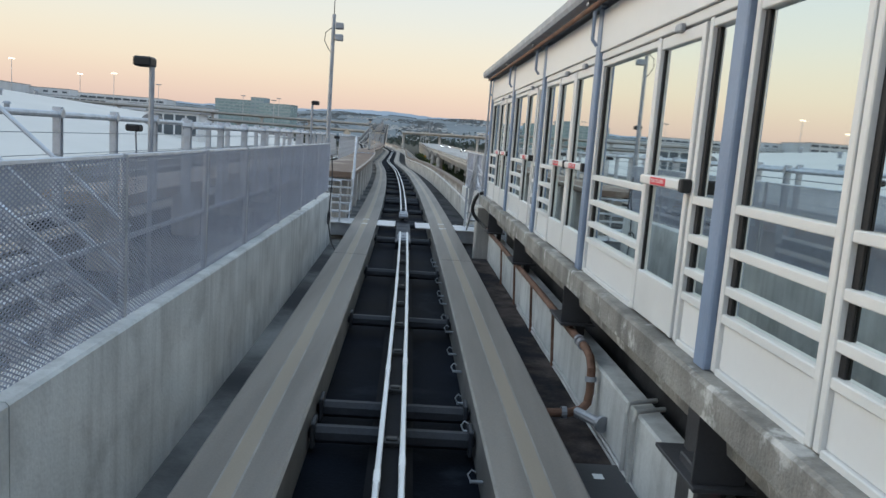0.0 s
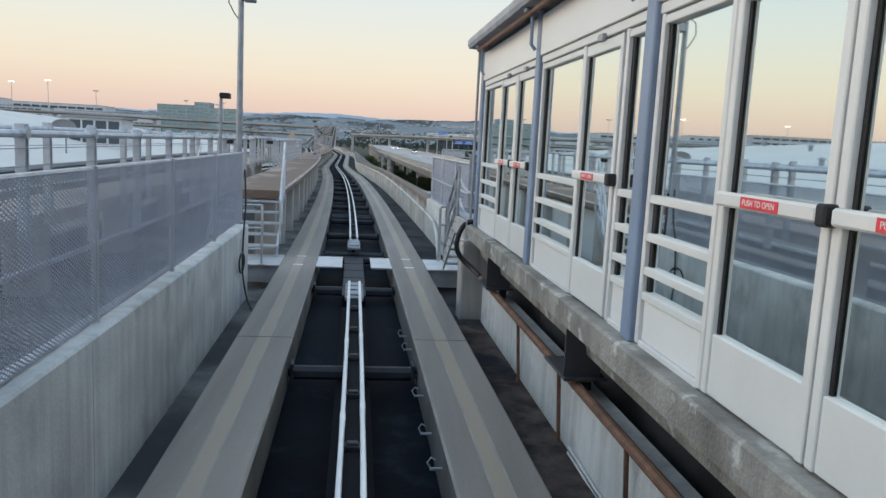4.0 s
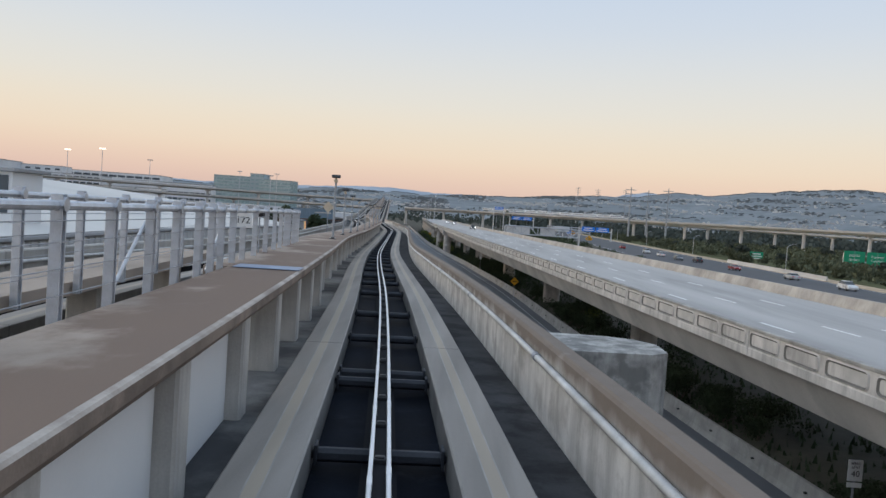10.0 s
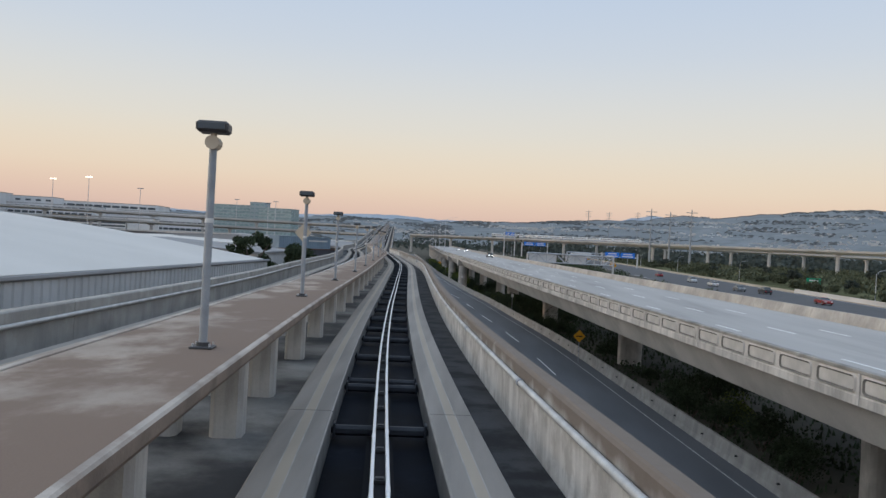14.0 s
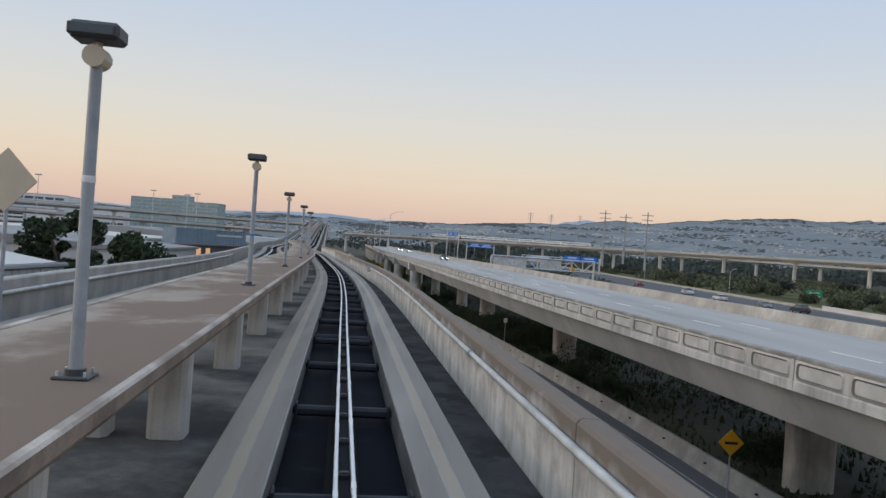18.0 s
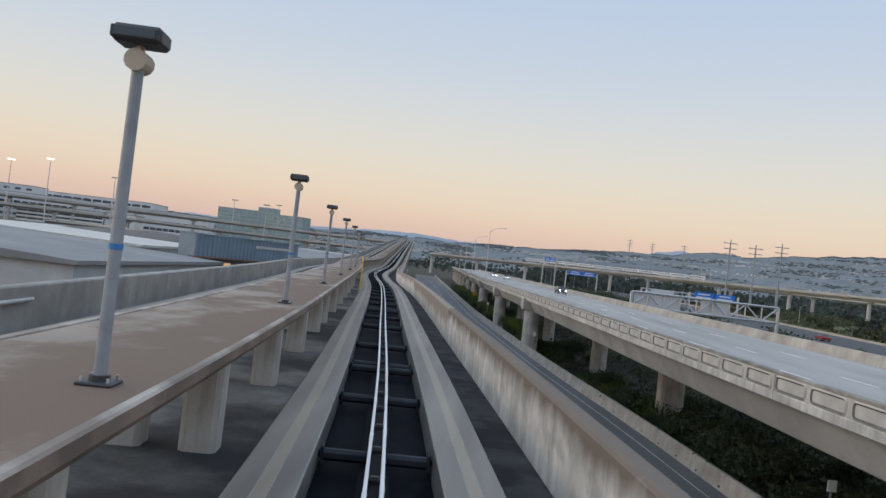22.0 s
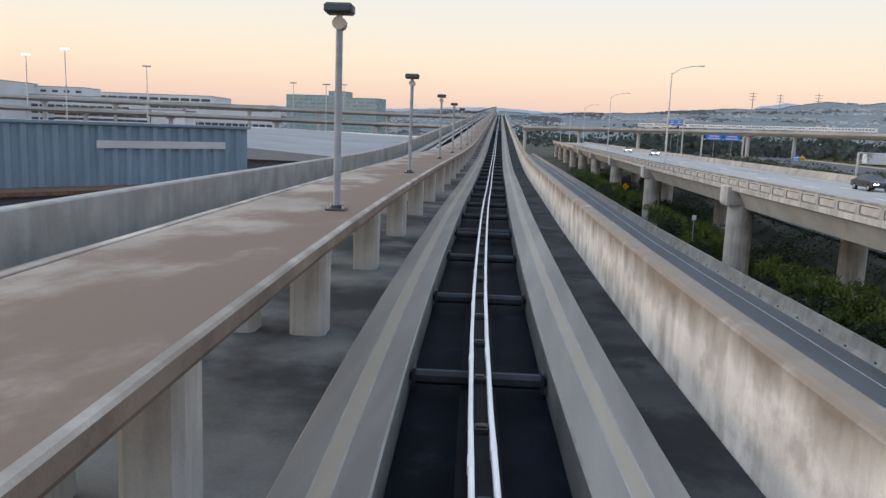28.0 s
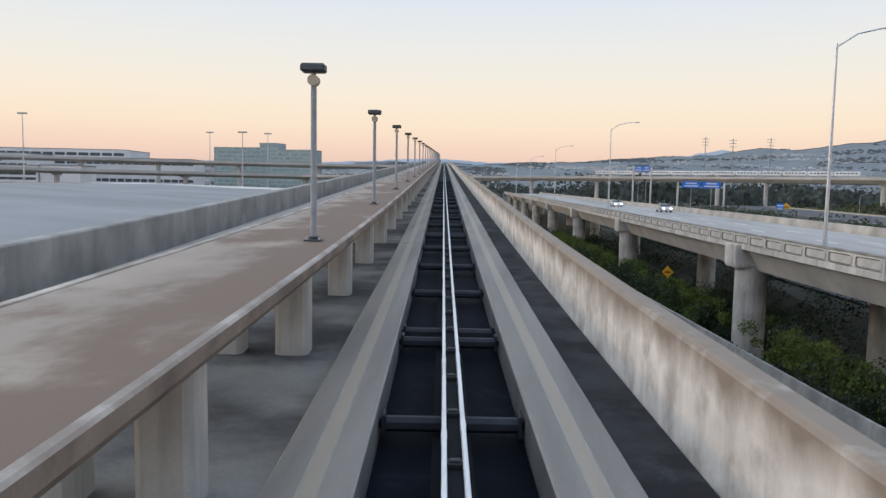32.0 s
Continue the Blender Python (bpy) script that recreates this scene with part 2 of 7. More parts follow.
WALL_CLEAN = material("pale_cast_concrete_wall", (0.60, 0.61, 0.60), 0.85, vary=0.2, scale=0.9, fine=30, bump=0.25, streak=0.5, blotch=((0.36, 0.365, 0.36), 1.3, 0.5, 0.68, 0.6), streak_colour=(0.22, 0.215, 0.21), streak_scale=1.5)
WALL_BROWN = material("brown_stained_parapet_concrete", (0.60, 0.575, 0.545), 0.85, vary=0.16, scale=1.1, fine=30, streak=0.6, streak_colour=(0.25, 0.22, 0.19), streak_scale=0.5, blotch=((0.40, 0.36, 0.32), 1.4, 0.44, 0.66, 0.7), band=(0.30, -0.15, (0.225, 0.178, 0.142), 0.80), amp=1.1)
PAD_LINE = material("pale_scuffed_pad_line", (0.29, 0.272, 0.25), 0.7, vary=0.2, scale=2, fine=60)
WHITE_CONC = material("white_painted_far_concrete", (0.78, 0.775, 0.76), 0.8, vary=0.08, scale=0.1, fine=2)
COPING = material("brown_stained_coping", (0.175, 0.140, 0.112), 0.9, vary=0.35, scale=1.0, fine=30)
HWY_CONC = material("highway_concrete", (0.53, 0.498, 0.465), 0.9, vary=0.25, scale=0.6, fine=20, spec=0.15, streak=0.65, streak_colour=(0.17, 0.16, 0.15), streak_scale=0.6)
HWY_GIRDER = material("plain_girder_concrete", (0.44, 0.415, 0.385), 0.9, vary=0.18, scale=0.25, fine=12, spec=0.1, blotch=((0.31, 0.295, 0.275), 0.35, 0.5, 0.7, 0.6))
HWY_DECK = material("highway_deck_concrete", (0.40, 0.385, 0.372), 0.85, spec=0.08, vary=0.16, scale=0.2, fine=20, stretch=(1, 0.1, 1), blotch=((0.29, 0.28, 0.27), 0.25, 0.5, 0.7, 0.7))
ASPHALT = material("dark_asphalt", (0.075, 0.078, 0.085), 0.85, vary=0.25, scale=0.3, fine=60)
PAINT_WHITE = material("road_marking_paint", (0.72, 0.72, 0.70), 0.7, vary=0.2, scale=4)
TAN = material("dry_tan_shoulder", (0.40, 0.30, 0.20), 0.95, vary=0.3, scale=0.3, fine=10)
GALV = material("galvanised_steel", (0.52, 0.54, 0.58), 0.45, metal=0.65, vary=0.18, scale=5, fine=60)
GALV_DULL = material("dull_galvanised_steel", (0.33, 0.345, 0.375), 0.55, metal=0.45, vary=0.2, scale=5, fine=60)
PIPE_GREY = material("grey_conduit_pipe", (0.50, 0.495, 0.485), 0.5, metal=0.3, vary=0.25, scale=2)
RUST = material("rusty_brown_pipe", (0.17, 0.095, 0.065), 0.7, metal=0.2, vary=0.4, scale=6)
WHITE = material("white_enamelled_frame", (0.64, 0.64, 0.635), 0.4, vary=0.05, scale=2, fine=30, bump=0.03)
WHITE_PANEL = material("white_enamelled_panel", (0.69, 0.69, 0.69), 0.35, vary=0.04, scale=0.8, fine=20, bump=0.02)
BLUEGREY = material("blue_grey_painted_steel", (0.20, 0.255, 0.36), 0.45, vary=0.12, scale=2)
BLACK = material("black_plastic", (0.018, 0.018, 0.02), 0.5, vary=0.2)
GLASS = glass("station_glass")
RED = material("red_label", (0.62, 0.05, 0.07), 0.5, vary=0.08)
LAMP_GREY = material("lamp_grey_paint", (0.29, 0.31, 0.335), 0.5, vary=0.2, scale=3)
LAMP_DARK = material("lamp_head_dark", (0.055, 0.055, 0.06), 0.5, vary=0.2)
LAMP_BOX = material("lamp_cream_box", (0.50, 0.42, 0.32), 0.6, vary=0.1)
WHITE_ROOF = material("white_membrane_roof", (0.60, 0.58, 0.55), 0.8, spec=0.08, vary=0.06, scale=0.08, fine=3)
GREY_ROOF = material("grey_membrane_roof", (0.29, 0.29, 0.295), 0.8, spec=0.08, vary=0.15, scale=0.08, fine=3)
CORRUGATED = material("white_corrugated_siding", (0.50, 0.505, 0.51), 0.55, vary=0.1, scale=0.5)
BLUE_BLD = material("blue_corrugated_siding", (0.185, 0.26, 0.33), 0.55, vary=0.12, scale=0.4)
DARK_WALL = material("dark_shed_wall", (0.10, 0.10, 0.11), 0.7, vary=0.2, scale=0.3)
GROUND_M = material("scrubby_earth", (0.052, 0.049, 0.036), 0.95, vary=0.5, scale=0.08, fine=1.5)
LEAF = material("dark_green_leaves", (0.052, 0.070, 0.042), 0.85, vary=0.5, scale=0.8, fine=4, bump=0, spec=0.08)
LEAF_BRIGHT = material("yellow_green_leaves", (0.108, 0.138, 0.037), 0.8, vary=0.5, scale=0.8, fine=4, bump=0, spec=0.1)
LEAF_SCRUB = material("olive_scrub_leaves", (0.085, 0.095, 0.062), 0.9, vary=0.45, scale=0.2, fine=1, bump=0, spec=0.05)
SCRUB_FIELD = material("rough_olive_field", (0.115, 0.118, 0.068), 0.95, vary=0.45, scale=0.05, fine=0.8, spec=0.0)
# darker brown for the edge's vertical side and underside
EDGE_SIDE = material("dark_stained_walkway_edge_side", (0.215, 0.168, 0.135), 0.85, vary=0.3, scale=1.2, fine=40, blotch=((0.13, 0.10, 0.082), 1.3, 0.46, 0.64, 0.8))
# distance haze is mixed into the next two tree colours
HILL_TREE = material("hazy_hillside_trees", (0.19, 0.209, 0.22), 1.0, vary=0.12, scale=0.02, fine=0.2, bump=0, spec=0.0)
LEAF_FAR = material("far_woodland", (0.066, 0.078, 0.070), 0.9, vary=0.45, scale=0.08, fine=1, bump=0, spec=0.05)
TRUNK = material("grey_bark", (0.10, 0.08, 0.065), 0.9, vary=0.3)
SIGN_GREEN = material("green_road_sign", (0.01, 0.27, 0.14), 0.5, vary=0.05)
SIGN_BLUE = material("blue_road_sign", (0.02, 0.20, 0.75), 0.5, vary=0.05)
SIGN_YELLOW = material("amber_warning_sign", (0.75, 0.36, 0.02), 0.5, vary=0.05)
SIGN_WHITE = material("white_sign", (0.75, 0.75, 0.74), 0.5, vary=0.05)
# both hill colours are paled and blued to paint distance haze
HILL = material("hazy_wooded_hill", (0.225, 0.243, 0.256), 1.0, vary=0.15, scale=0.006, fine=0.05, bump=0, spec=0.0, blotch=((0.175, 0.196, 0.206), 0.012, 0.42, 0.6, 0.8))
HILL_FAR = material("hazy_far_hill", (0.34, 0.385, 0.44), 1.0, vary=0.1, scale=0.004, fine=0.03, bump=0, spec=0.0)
HOUSES = material("pale_hillside_houses", (0.60, 0.60, 0.59), 0.9, vary=0.3, scale=0.01, per_object=0.2)
FAR_CONC = material("pale_far_concrete", (0.47, 0.455, 0.44), 0.85, vary=0.15, scale=0.1, fine=2)
HOTEL_GLASS = material("teal_hotel_glass", (0.27, 0.365, 0.375), 0.25, vary=0.2, scale=0.3, spec=0.6)
HOTEL_CORE = material("grey_hotel_core", (0.33, 0.40, 0.43), 0.7, vary=0.1, scale=0.05)
TERMINAL = material("pale_terminal_cladding", (0.66, 0.67, 0.68), 0.6, vary=0.1, scale=0.05)
WINDOW_DARK = material("dark_far_window", (0.07, 0.085, 0.10), 0.3, vary=0.2, scale=0.3)
YELLOW = material("yellow_safety_paint", (0.80, 0.55, 0.12), 0.5, vary=0.1, scale=4)
LIGHT_ON = material("lit_lamp", (1.0, 0.88, 0.68), 0.5, emit=2.2)
BLUE_ON = material("lit_blue_lens", (0.01, 0.20, 1.0), 0.2, emit=1.6)
RED_ON = material("lit_red_indicator", (1.0, 0.03, 0.05), 0.3, emit=4.0)
HEADLIGHT = material("lit_headlight", (1.0, 0.97, 0.9), 0.3, emit=8.0)
BOX_ORANGE = material("orange_call_box", (0.62, 0.33, 0.13), 0.6, vary=0.1)

# ---------- mesh tools ----------
def rounded(pts, n=2):
    """The same run of points with its corners cut round."""
    for _ in range(n):
        out = [pts[0]]
        for a, b in zip(pts, pts[1:]):
            out += [a.lerp(b, 0.25), a.lerp(b, 0.75)]
        pts = out + [pts[-1]]
    return pts


class Mesh:
    """Collects vertices and faces of one mesh."""

    def __init__(self):
        self.v, self.f, self.m, self.rise, self.across = [], [], [], [], []

    def add(self, verts, faces, mat=0):
        k = len(self.v)
        self.v += [tuple(p) for p in verts]
        self.f += [tuple(i + k for i in face) for face in faces]
        self.m += [mat] * len(faces)
        return self

    def box(self, lo, hi, mat=0, m=None):
        (a, b, c), (d, e, f) = lo, hi
        p = [Vector(q) for q in ((a, b, c), (d, b, c), (d, e, c), (a, e, c), (a, b, f), (d, b, f), (d, e, f), (a, e, f))]
        if m is not None:
            p = [m @ q for q in p]
        return self.add(p, [(0, 3, 2, 1), (4, 5, 6, 7), (0, 1, 5, 4), (1, 2, 6, 5), (2, 3, 7, 6), (3, 0, 4, 7)], mat)

    def bevel_box(self, lo, hi, r=0.02, mat=0, m=None):
        """A box with chamfered edges."""
        lo, hi = Vector(lo), Vector(hi)
        r = min(r, *((hi - lo) * 0.45))
        pts, idx = [], {}
        for sx in (0, 1):
            for sy in (0, 1):
                for sz in (0, 1):
                    s = (sx, sy, sz)
                    for ax in range(3):
                        q = [hi[i] if s[i] else lo[i] for i in range(3)]
                        for i in range(3):
                            if i != ax:
                                q[i] += -r if s[i] else r
                        idx[(s, ax)] = len(pts)
                        q = Vector(q)
                        pts.append(m @ q if m is not None else q)
        faces = []
        for ax in range(3):
            o = [i for i in range(3) if i != ax]
            for side in (0, 1):
                loop = []
                for a, b in ((0, 0), (1, 0), (1, 1), (0, 1)):
                    s = [0, 0, 0]
                    s[ax], s[o[0]], s[o[1]] = side, a, b
                    loop.append(idx[(tuple(s), ax)])
                faces.append(tuple(loop))
        for ax in range(3):
            o = [i for i in range(3) if i != ax]
            for a in (0, 1):
                for b in (0, 1):
                    s0, s1 = [0, 0, 0], [0, 0, 0]
                    s0[o[0]] = s1[o[0]] = a
                    s0[o[1]] = s1[o[1]] = b
                    s1[ax] = 1
                    s0, s1 = tuple(s0), tuple(s1)
                    faces.append((idx[(s0, o[0])], idx[(s1, o[0])], idx[(s1, o[1])], idx[(s0, o[1])]))
        for sx in (0, 1):
            for sy in (0, 1):
                for sz in (0, 1):
                    faces.append(tuple(idx[((sx, sy, sz), ax)] for ax in range(3)))
        return self.add(pts, faces, mat)

    def rod(self, a, b, r, n=8, mat=0, r2=None, caps=True):
        a, b = Vector(a), Vector(b)
        d = (b - a).normalized()
        u = d.orthogonal().normalized()
        w = d.cross(u)
        r2 = r if r2 is None else r2
        ring = [(u * math.cos(2 * math.pi * i / n) + w * math.sin(2 * math.pi * i / n)) for i in range(n)]
        pts = [a + q * r for q in ring] + [b + q * r2 for q in ring]
        faces = [(i, (i + 1) % n, n + (i + 1) % n, n + i) for i in range(n)]
        if caps:
            faces += [tuple(range(n - 1, -1, -1)), tuple(range(n, 2 * n))]
        return self.add(pts, faces, mat)

    def tube(self, pts, r, n=8, mat=0):
        pts = [Vector(p) for p in pts]
        rings = []
        u = None
        for i, p in enumerate(pts):
            d = (pts[min(i + 1, len(pts) - 1)] - pts[max(i - 1, 0)]).normalized()
            u = d.orthogonal().normalized() if u is None else (u - d * u.dot(d)).normalized()
            w = d.cross(u)
            rings += [p + (u * math.cos(2 * math.pi * k / n) + w * math.sin(2 * math.pi * k / n)) * r for k in range(n)]
        faces = [(i * n + k, i * n + (k + 1) % n, (i + 1) * n + (k + 1) % n, (i + 1) * n + k) for i in range(len(pts) - 1) for k in range(n)]
        faces += [tuple(range(n - 1, -1, -1)), tuple((len(pts) - 1) * n + k for k in range(n))]
        return self.add(rings, faces, mat)

    def sweep(self, place, stations, profile, mats=None, closed=True):
        """A profile of (sideways, up) points carried along place(y, sideways, up)."""
        n = len(profile(stations[0]) if callable(profile) else profile)
        pts = []
        for y in stations:
            for s, z in (profile(y) if callable(profile) else profile):
                pts.append(place(y, s, z))
                self.rise.append(z)
                self.across.append(s)
        faces, mm = [], []
        for i in range(len(stations) - 1):
            for k in range(n if closed else n - 1):
                faces.append((i * n + k, i * n + (k + 1) % n, (i + 1) * n + (k + 1) % n, (i + 1) * n + k))
                mm.append(mats[k] if mats else 0)
        if closed:
            faces += [tuple(range(n - 1, -1, -1)), tuple((len(stations) - 1) * n + k for k in range(n))]
            mm += [mats[0] if mats else 0] * 2
        k = len(self.m)
        self.add(pts, faces)
        self.m[k:] = mm
        return self

    def data(self, name, mats, smooth=False):
        d = bpy.data.meshes.new(name)
        d.from_pydata(self.v, [], self.f)
        for m in mats:
            d.materials.append(m)
        d.polygons.foreach_set("material_index", self.m)
        if smooth:
            d.polygons.foreach_set("use_smooth", [True] * len(self.f))
        if len(self.rise) == len(self.v):
            a = d.attributes.new("rise", "FLOAT", "POINT")
            a.data.foreach_set("value", self.rise)
            a = d.attributes.new("across", "FLOAT", "POINT")
            a.data.foreach_set("value", self.across)
        d.update()
        return d


def mlist(mats):
    return list(mats) if isinstance(mats, (list, tuple)) else [mats]


def thing(name, mesh, mats, label, category, group="", kind="", m=None, smooth=False):
    ob = new(name, mesh.data(name, mlist(mats), smooth) if mesh is not None else None)
    if m is not None:
        ob.matrix_world = m
    return tagged(ob, label, category, group, kind)


def part(name, mesh, mats, parent, label="", smooth=False, m=None):
    ob = new(name, mesh.data(name, mlist(mats), smooth))
    ob.parent = parent
    if m is not None:
        ob.matrix_basis = m
    return tagged(ob, label)


def again(ob, parent, m):
    """Another part on the same mesh."""
    o = new(ob.name.split(".")[0], ob.data)
    o.parent = parent
    o.matrix_basis = m
    return o


# ---------- the line of the guideway: y, sideways, height of the running surface ----------
LINE = [(-60, 3.266, 0.120), (-45, 2.452, 0.090), (-30, 1.639, 0.059), (-15, 0.824, 0.033), (0, 0.010, 0.010), (15, -0.768, -0.033), (30, -1.697, -0.087), (45, -2.825, -0.153), (60, -4.163, -0.245), (75, -5.724, -0.412), (90, -7.140, -0.679), (105, -8.303, -0.914), (120, -9.286, -1.006), (135, -10.230, -0.945), (150, -11.165, -0.902), (165, -12.316, -0.960), (180, -13.857, -1.017), (195, -15.673, -1.006), (210, -17.507, -0.970), (225, -19.498, -0.936), (240, -21.875, -0.921), (255, -23.946, -0.920), (270, -25.427, -0.912), (285, -26.682, -0.903), (300, -27.937, -0.866), (315, -29.145, -0.817)]


def hermite(y, col):
    i = min(max(int((y + 60) // 15), 0), len(LINE) - 2)
    u = (y - LINE[i][0]) / 15
    p = lambda k: LINE[min(max(k, 0), len(LINE) - 1)][col]
    a, b = p(i), p(i + 1)
    ta = (p(i + 1) - p(i - 1)) / 2 if i > 0 else b - a
    tb = (p(i + 2) - p(i)) / 2 if i + 2 < len(LINE) else b - a
    return (2 * u**3 - 3 * u**2 + 1) * a + (u**3 - 2 * u**2 + u) * ta + (-2 * u**3 + 3 * u**2) * b + (u**3 - u**2) * tb


GRADE_FROM, GRADE = 311.0, 0.0355
CREST = 671.0


def line_x(y):
    if y > 300:
        return hermite(300, 1) + (y - 300) * -0.0805
    return hermite(max(y, -60), 1)


def line_z(y):
    if y <= 285:
        return hermite(max(y, -60), 2)
    base = hermite(285, 2)
    def rise(v):
        a, b = GRADE_FROM - 19, GRADE_FROM + 19
        if v <= a:
            return 0.0
        if v < b:
            return GRADE * (v - a) ** 2 / (2 * (b - a))
        return GRADE * (v - GRADE_FROM)
    top = rise(min(y, CREST))
    if y > CREST - 45:
        w = min(y, CREST + 45) - (CREST - 45)
        top = rise(CREST - 45) + GRADE * w - GRADE * w * w / 180
    return base + top


def on(y, s, z):
    """A point beside the guideway: s to the right of its middle, z above its running surface."""
    h = (line_x(y + 1) - line_x(y - 1)) / 2
    k = 1 / math.sqrt(1 + h * h)
    return Vector((line_x(y) + s * k, y - s * h * k, line_z(y) + z))


def frame_at(y, s=0.0, z=0.0):
    """The pose of a thing beside the guideway, its y along the line."""
    h = (line_x(y + 1) - line_x(y - 1)) / 2
    g = (line_z(y + 1) - line_z(y - 1)) / 2
    return Matrix.Translation(on(y, s, z)) @ Euler((math.atan(g), 0, math.atan(-h))).to_matrix().to_4x4()


def steps(a, b, d):
    n = max(1, round((b - a) / d))
    return [a + (b - a) * i / n for i in range(n + 1)]


END = 700.0


def left_mid(y):
    """Middle of the other track."""
    u = min(max((y - 56.5) / 28, 0), 1)
    return -8.4 + (2.15) * u * u * (3 - 2 * u)


# ---------- ground ----------
GROUND = -10.2
g = Mesh()
def dip(x, y):
    """How far the earth falls away beside the ramp, below the highway."""
    d = x - on(y, 0, 0).x
    u = min(max((d - 21.6) / 4, 0), 1) * min(max((42 - d) / 5, 0), 1) * min(max((y - 203) / 45, 0), 1) * min(max((490 - y) / 80, 0), 1)
    return 2.2 * u * u * (3 - 2 * u)


gx = [-4200, -1500, -600, -250, -120] + [-60 + 2.5 * i for i in range(57)] + [120, 250, 600, 1500, 4200]
gy = [-900, -300, -100, 0, 60, 120] + [200 + 10 * i for i in range(45)] + [660, 900, 1500, 2600, 4600]
gv = [(x, y, GROUND + (noise.noise((x * 0.02, y * 0.02, 3)) * 0.25 if abs(x) < 200 else 0) - dip(x, y)) for y in gy for x in gx]
nx = len(gx)
g.add(gv, [(j * nx + i, j * nx + i + 1, (j + 1) * nx + i + 1, (j + 1) * nx + i) for j in range(len(gy) - 1) for i in range(nx - 1)])
thing("ground", g, GROUND_M, "dark scrubby earth below the viaducts", "ground", kind="structure")

# ---------- guideway ----------
deck = Mesh()
st = steps(-40, 24, 4) + steps(27, 330, 3) + steps(338, END, 8)
deck.sweep(on, st, lambda y: [(left_mid(y) - 3.1, -0.5), (3.1, -0.5), (3.1, -1.5), (1.6, -2.2), (left_mid(y) + 1.2, -2.2), (left_mid(y) - 3.1, -1.5)])
deck = thing("guideway_deck", deck, DECK, "stained grey concrete deck of the elevated guideway", "guideway deck", kind="structure")

# the right parapet with its stained coping
def wall_top(y):
    return 0.86 - 0.12 * min(max((y - 23) / 8, 0), 1)


for a, b in zip([31.4, 58.4, 92.4, 124.5, 154.6, 196.1, 224.5, 250.6, 276.9, 303.5, 348, 400, 470, 550, 620], [58.4, 92.4, 124.5, 154.6, 196.1, 224.5, 250.6, 276.9, 303.5, 348, 400, 470, 550, 620, END]):
    w = Mesh()
    w.sweep(on, steps(a + 0.012, b - 0.012, 3 if b < 350 else 10), lambda y: [(2.46, -0.5), (2.44, wall_top(y) - 0.06), (2.47, wall_top(y) - 0.02), (2.50, wall_top(y)), (2.70, wall_top(y)), (2.74, wall_top(y) - 0.05), (2.85, -1.4), (2.6, -1.4)])
    thing("parapet_wall", w, WALL_BROWN if 190 < a < 220 else WALL_OLD if a < 190 else WALL, "white-streaked concrete parapet with brown stained top", "parapet", group="parapets along the guideway", kind="structure")

# the far parapet on the other track's side
for a, b in zip([26, 60.1, 94.4, 126.2, 156.4, 195.8, 224.5, 250.6, 276.9, 303.5, 348, 420, 500, 590], [60.1, 94.4, 126.2, 156.4, 195.8, 224.5, 250.6, 276.9, 303.5, 348, 420, 500, 590, END]):
    w = Mesh()
    w.sweep(on, steps(a + 0.012, b - 0.012, 3 if b < 350 else 10), lambda y: [(left_mid(y) - 2.5, -0.5), (left_mid(y) - 2.48, 0.72), (left_mid(y) - 2.52, 0.76), (left_mid(y) - 2.82, 0.76), (left_mid(y) - 2.86, 0.72), (left_mid(y) - 2.86, -1.4), (left_mid(y) - 2.6, -1.4)])
    thing("parapet_wall", w, WALL_GREY, "grey weathered concrete parapet beyond the second track", "parapet", group="parapets along the guideway", kind="structure")


# running pads: a grey plinth with two paler tyre stripes
PAD_JOINTS = [-38, -20, 15.85, 52.1, 84.8, 117.7, 147.9, 165.8, 197.0, 223.7, 250, 276.6, 303, 330, 380, 450, 540, 620, END]


def pads(base, label, group):
    for a, b in zip(PAD_JOINTS, PAD_JOINTS[1:]):
        for sgn in (-1, 1):
            lo, hi = (-1.48, -0.77) if sgn < 0 else (0.77, 1.48)
            c = (lo + hi) / 2
            pr = [(lo, -0.5), (lo, -0.02), (lo + 0.02, 0.0), (c - 0.085, 0.0), (c - 0.068, 0.0), (c + 0.068, 0.0), (c + 0.085, 0.0), (hi - 0.02, 0.0), (hi, -0.02), (hi, -0.5)]
            mats = [1, 3, 0, 3, 2, 3, 0, 3, 1, 1]
            w = Mesh()
            w.sweep(on, steps(a + 0.011, b - 0.011, 2.5 if b < 340 else 8), lambda y: [(s + base(y), z) for s, z in pr], mats)
            thing("running_pad", w, [PAD, PAD_SIDE, PAD_LIGHT, PAD_LINE], label, "running pad", group=group, kind="structure")


pads(lambda y: 0.0, "grey concrete running pad with a paler tyre stripe", "running pads of the near track")
pads(left_mid, "grey concrete running pad of the second track", "running pads of the second track")

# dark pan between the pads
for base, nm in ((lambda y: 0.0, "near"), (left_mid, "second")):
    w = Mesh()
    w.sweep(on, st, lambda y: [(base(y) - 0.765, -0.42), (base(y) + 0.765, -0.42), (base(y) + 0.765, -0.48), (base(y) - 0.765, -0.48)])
    thing("track_pan", w, PAN, "black floor between the running pads with painted sheen", "track floor", kind="structure")
# dark grey mottled strip between pad and parapet
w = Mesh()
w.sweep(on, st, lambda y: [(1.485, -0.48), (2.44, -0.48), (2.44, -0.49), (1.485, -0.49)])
thing("side_gutter", w, DECK_DARK, "dark mottled gutter beside the running pad", "gutter", kind="structure")

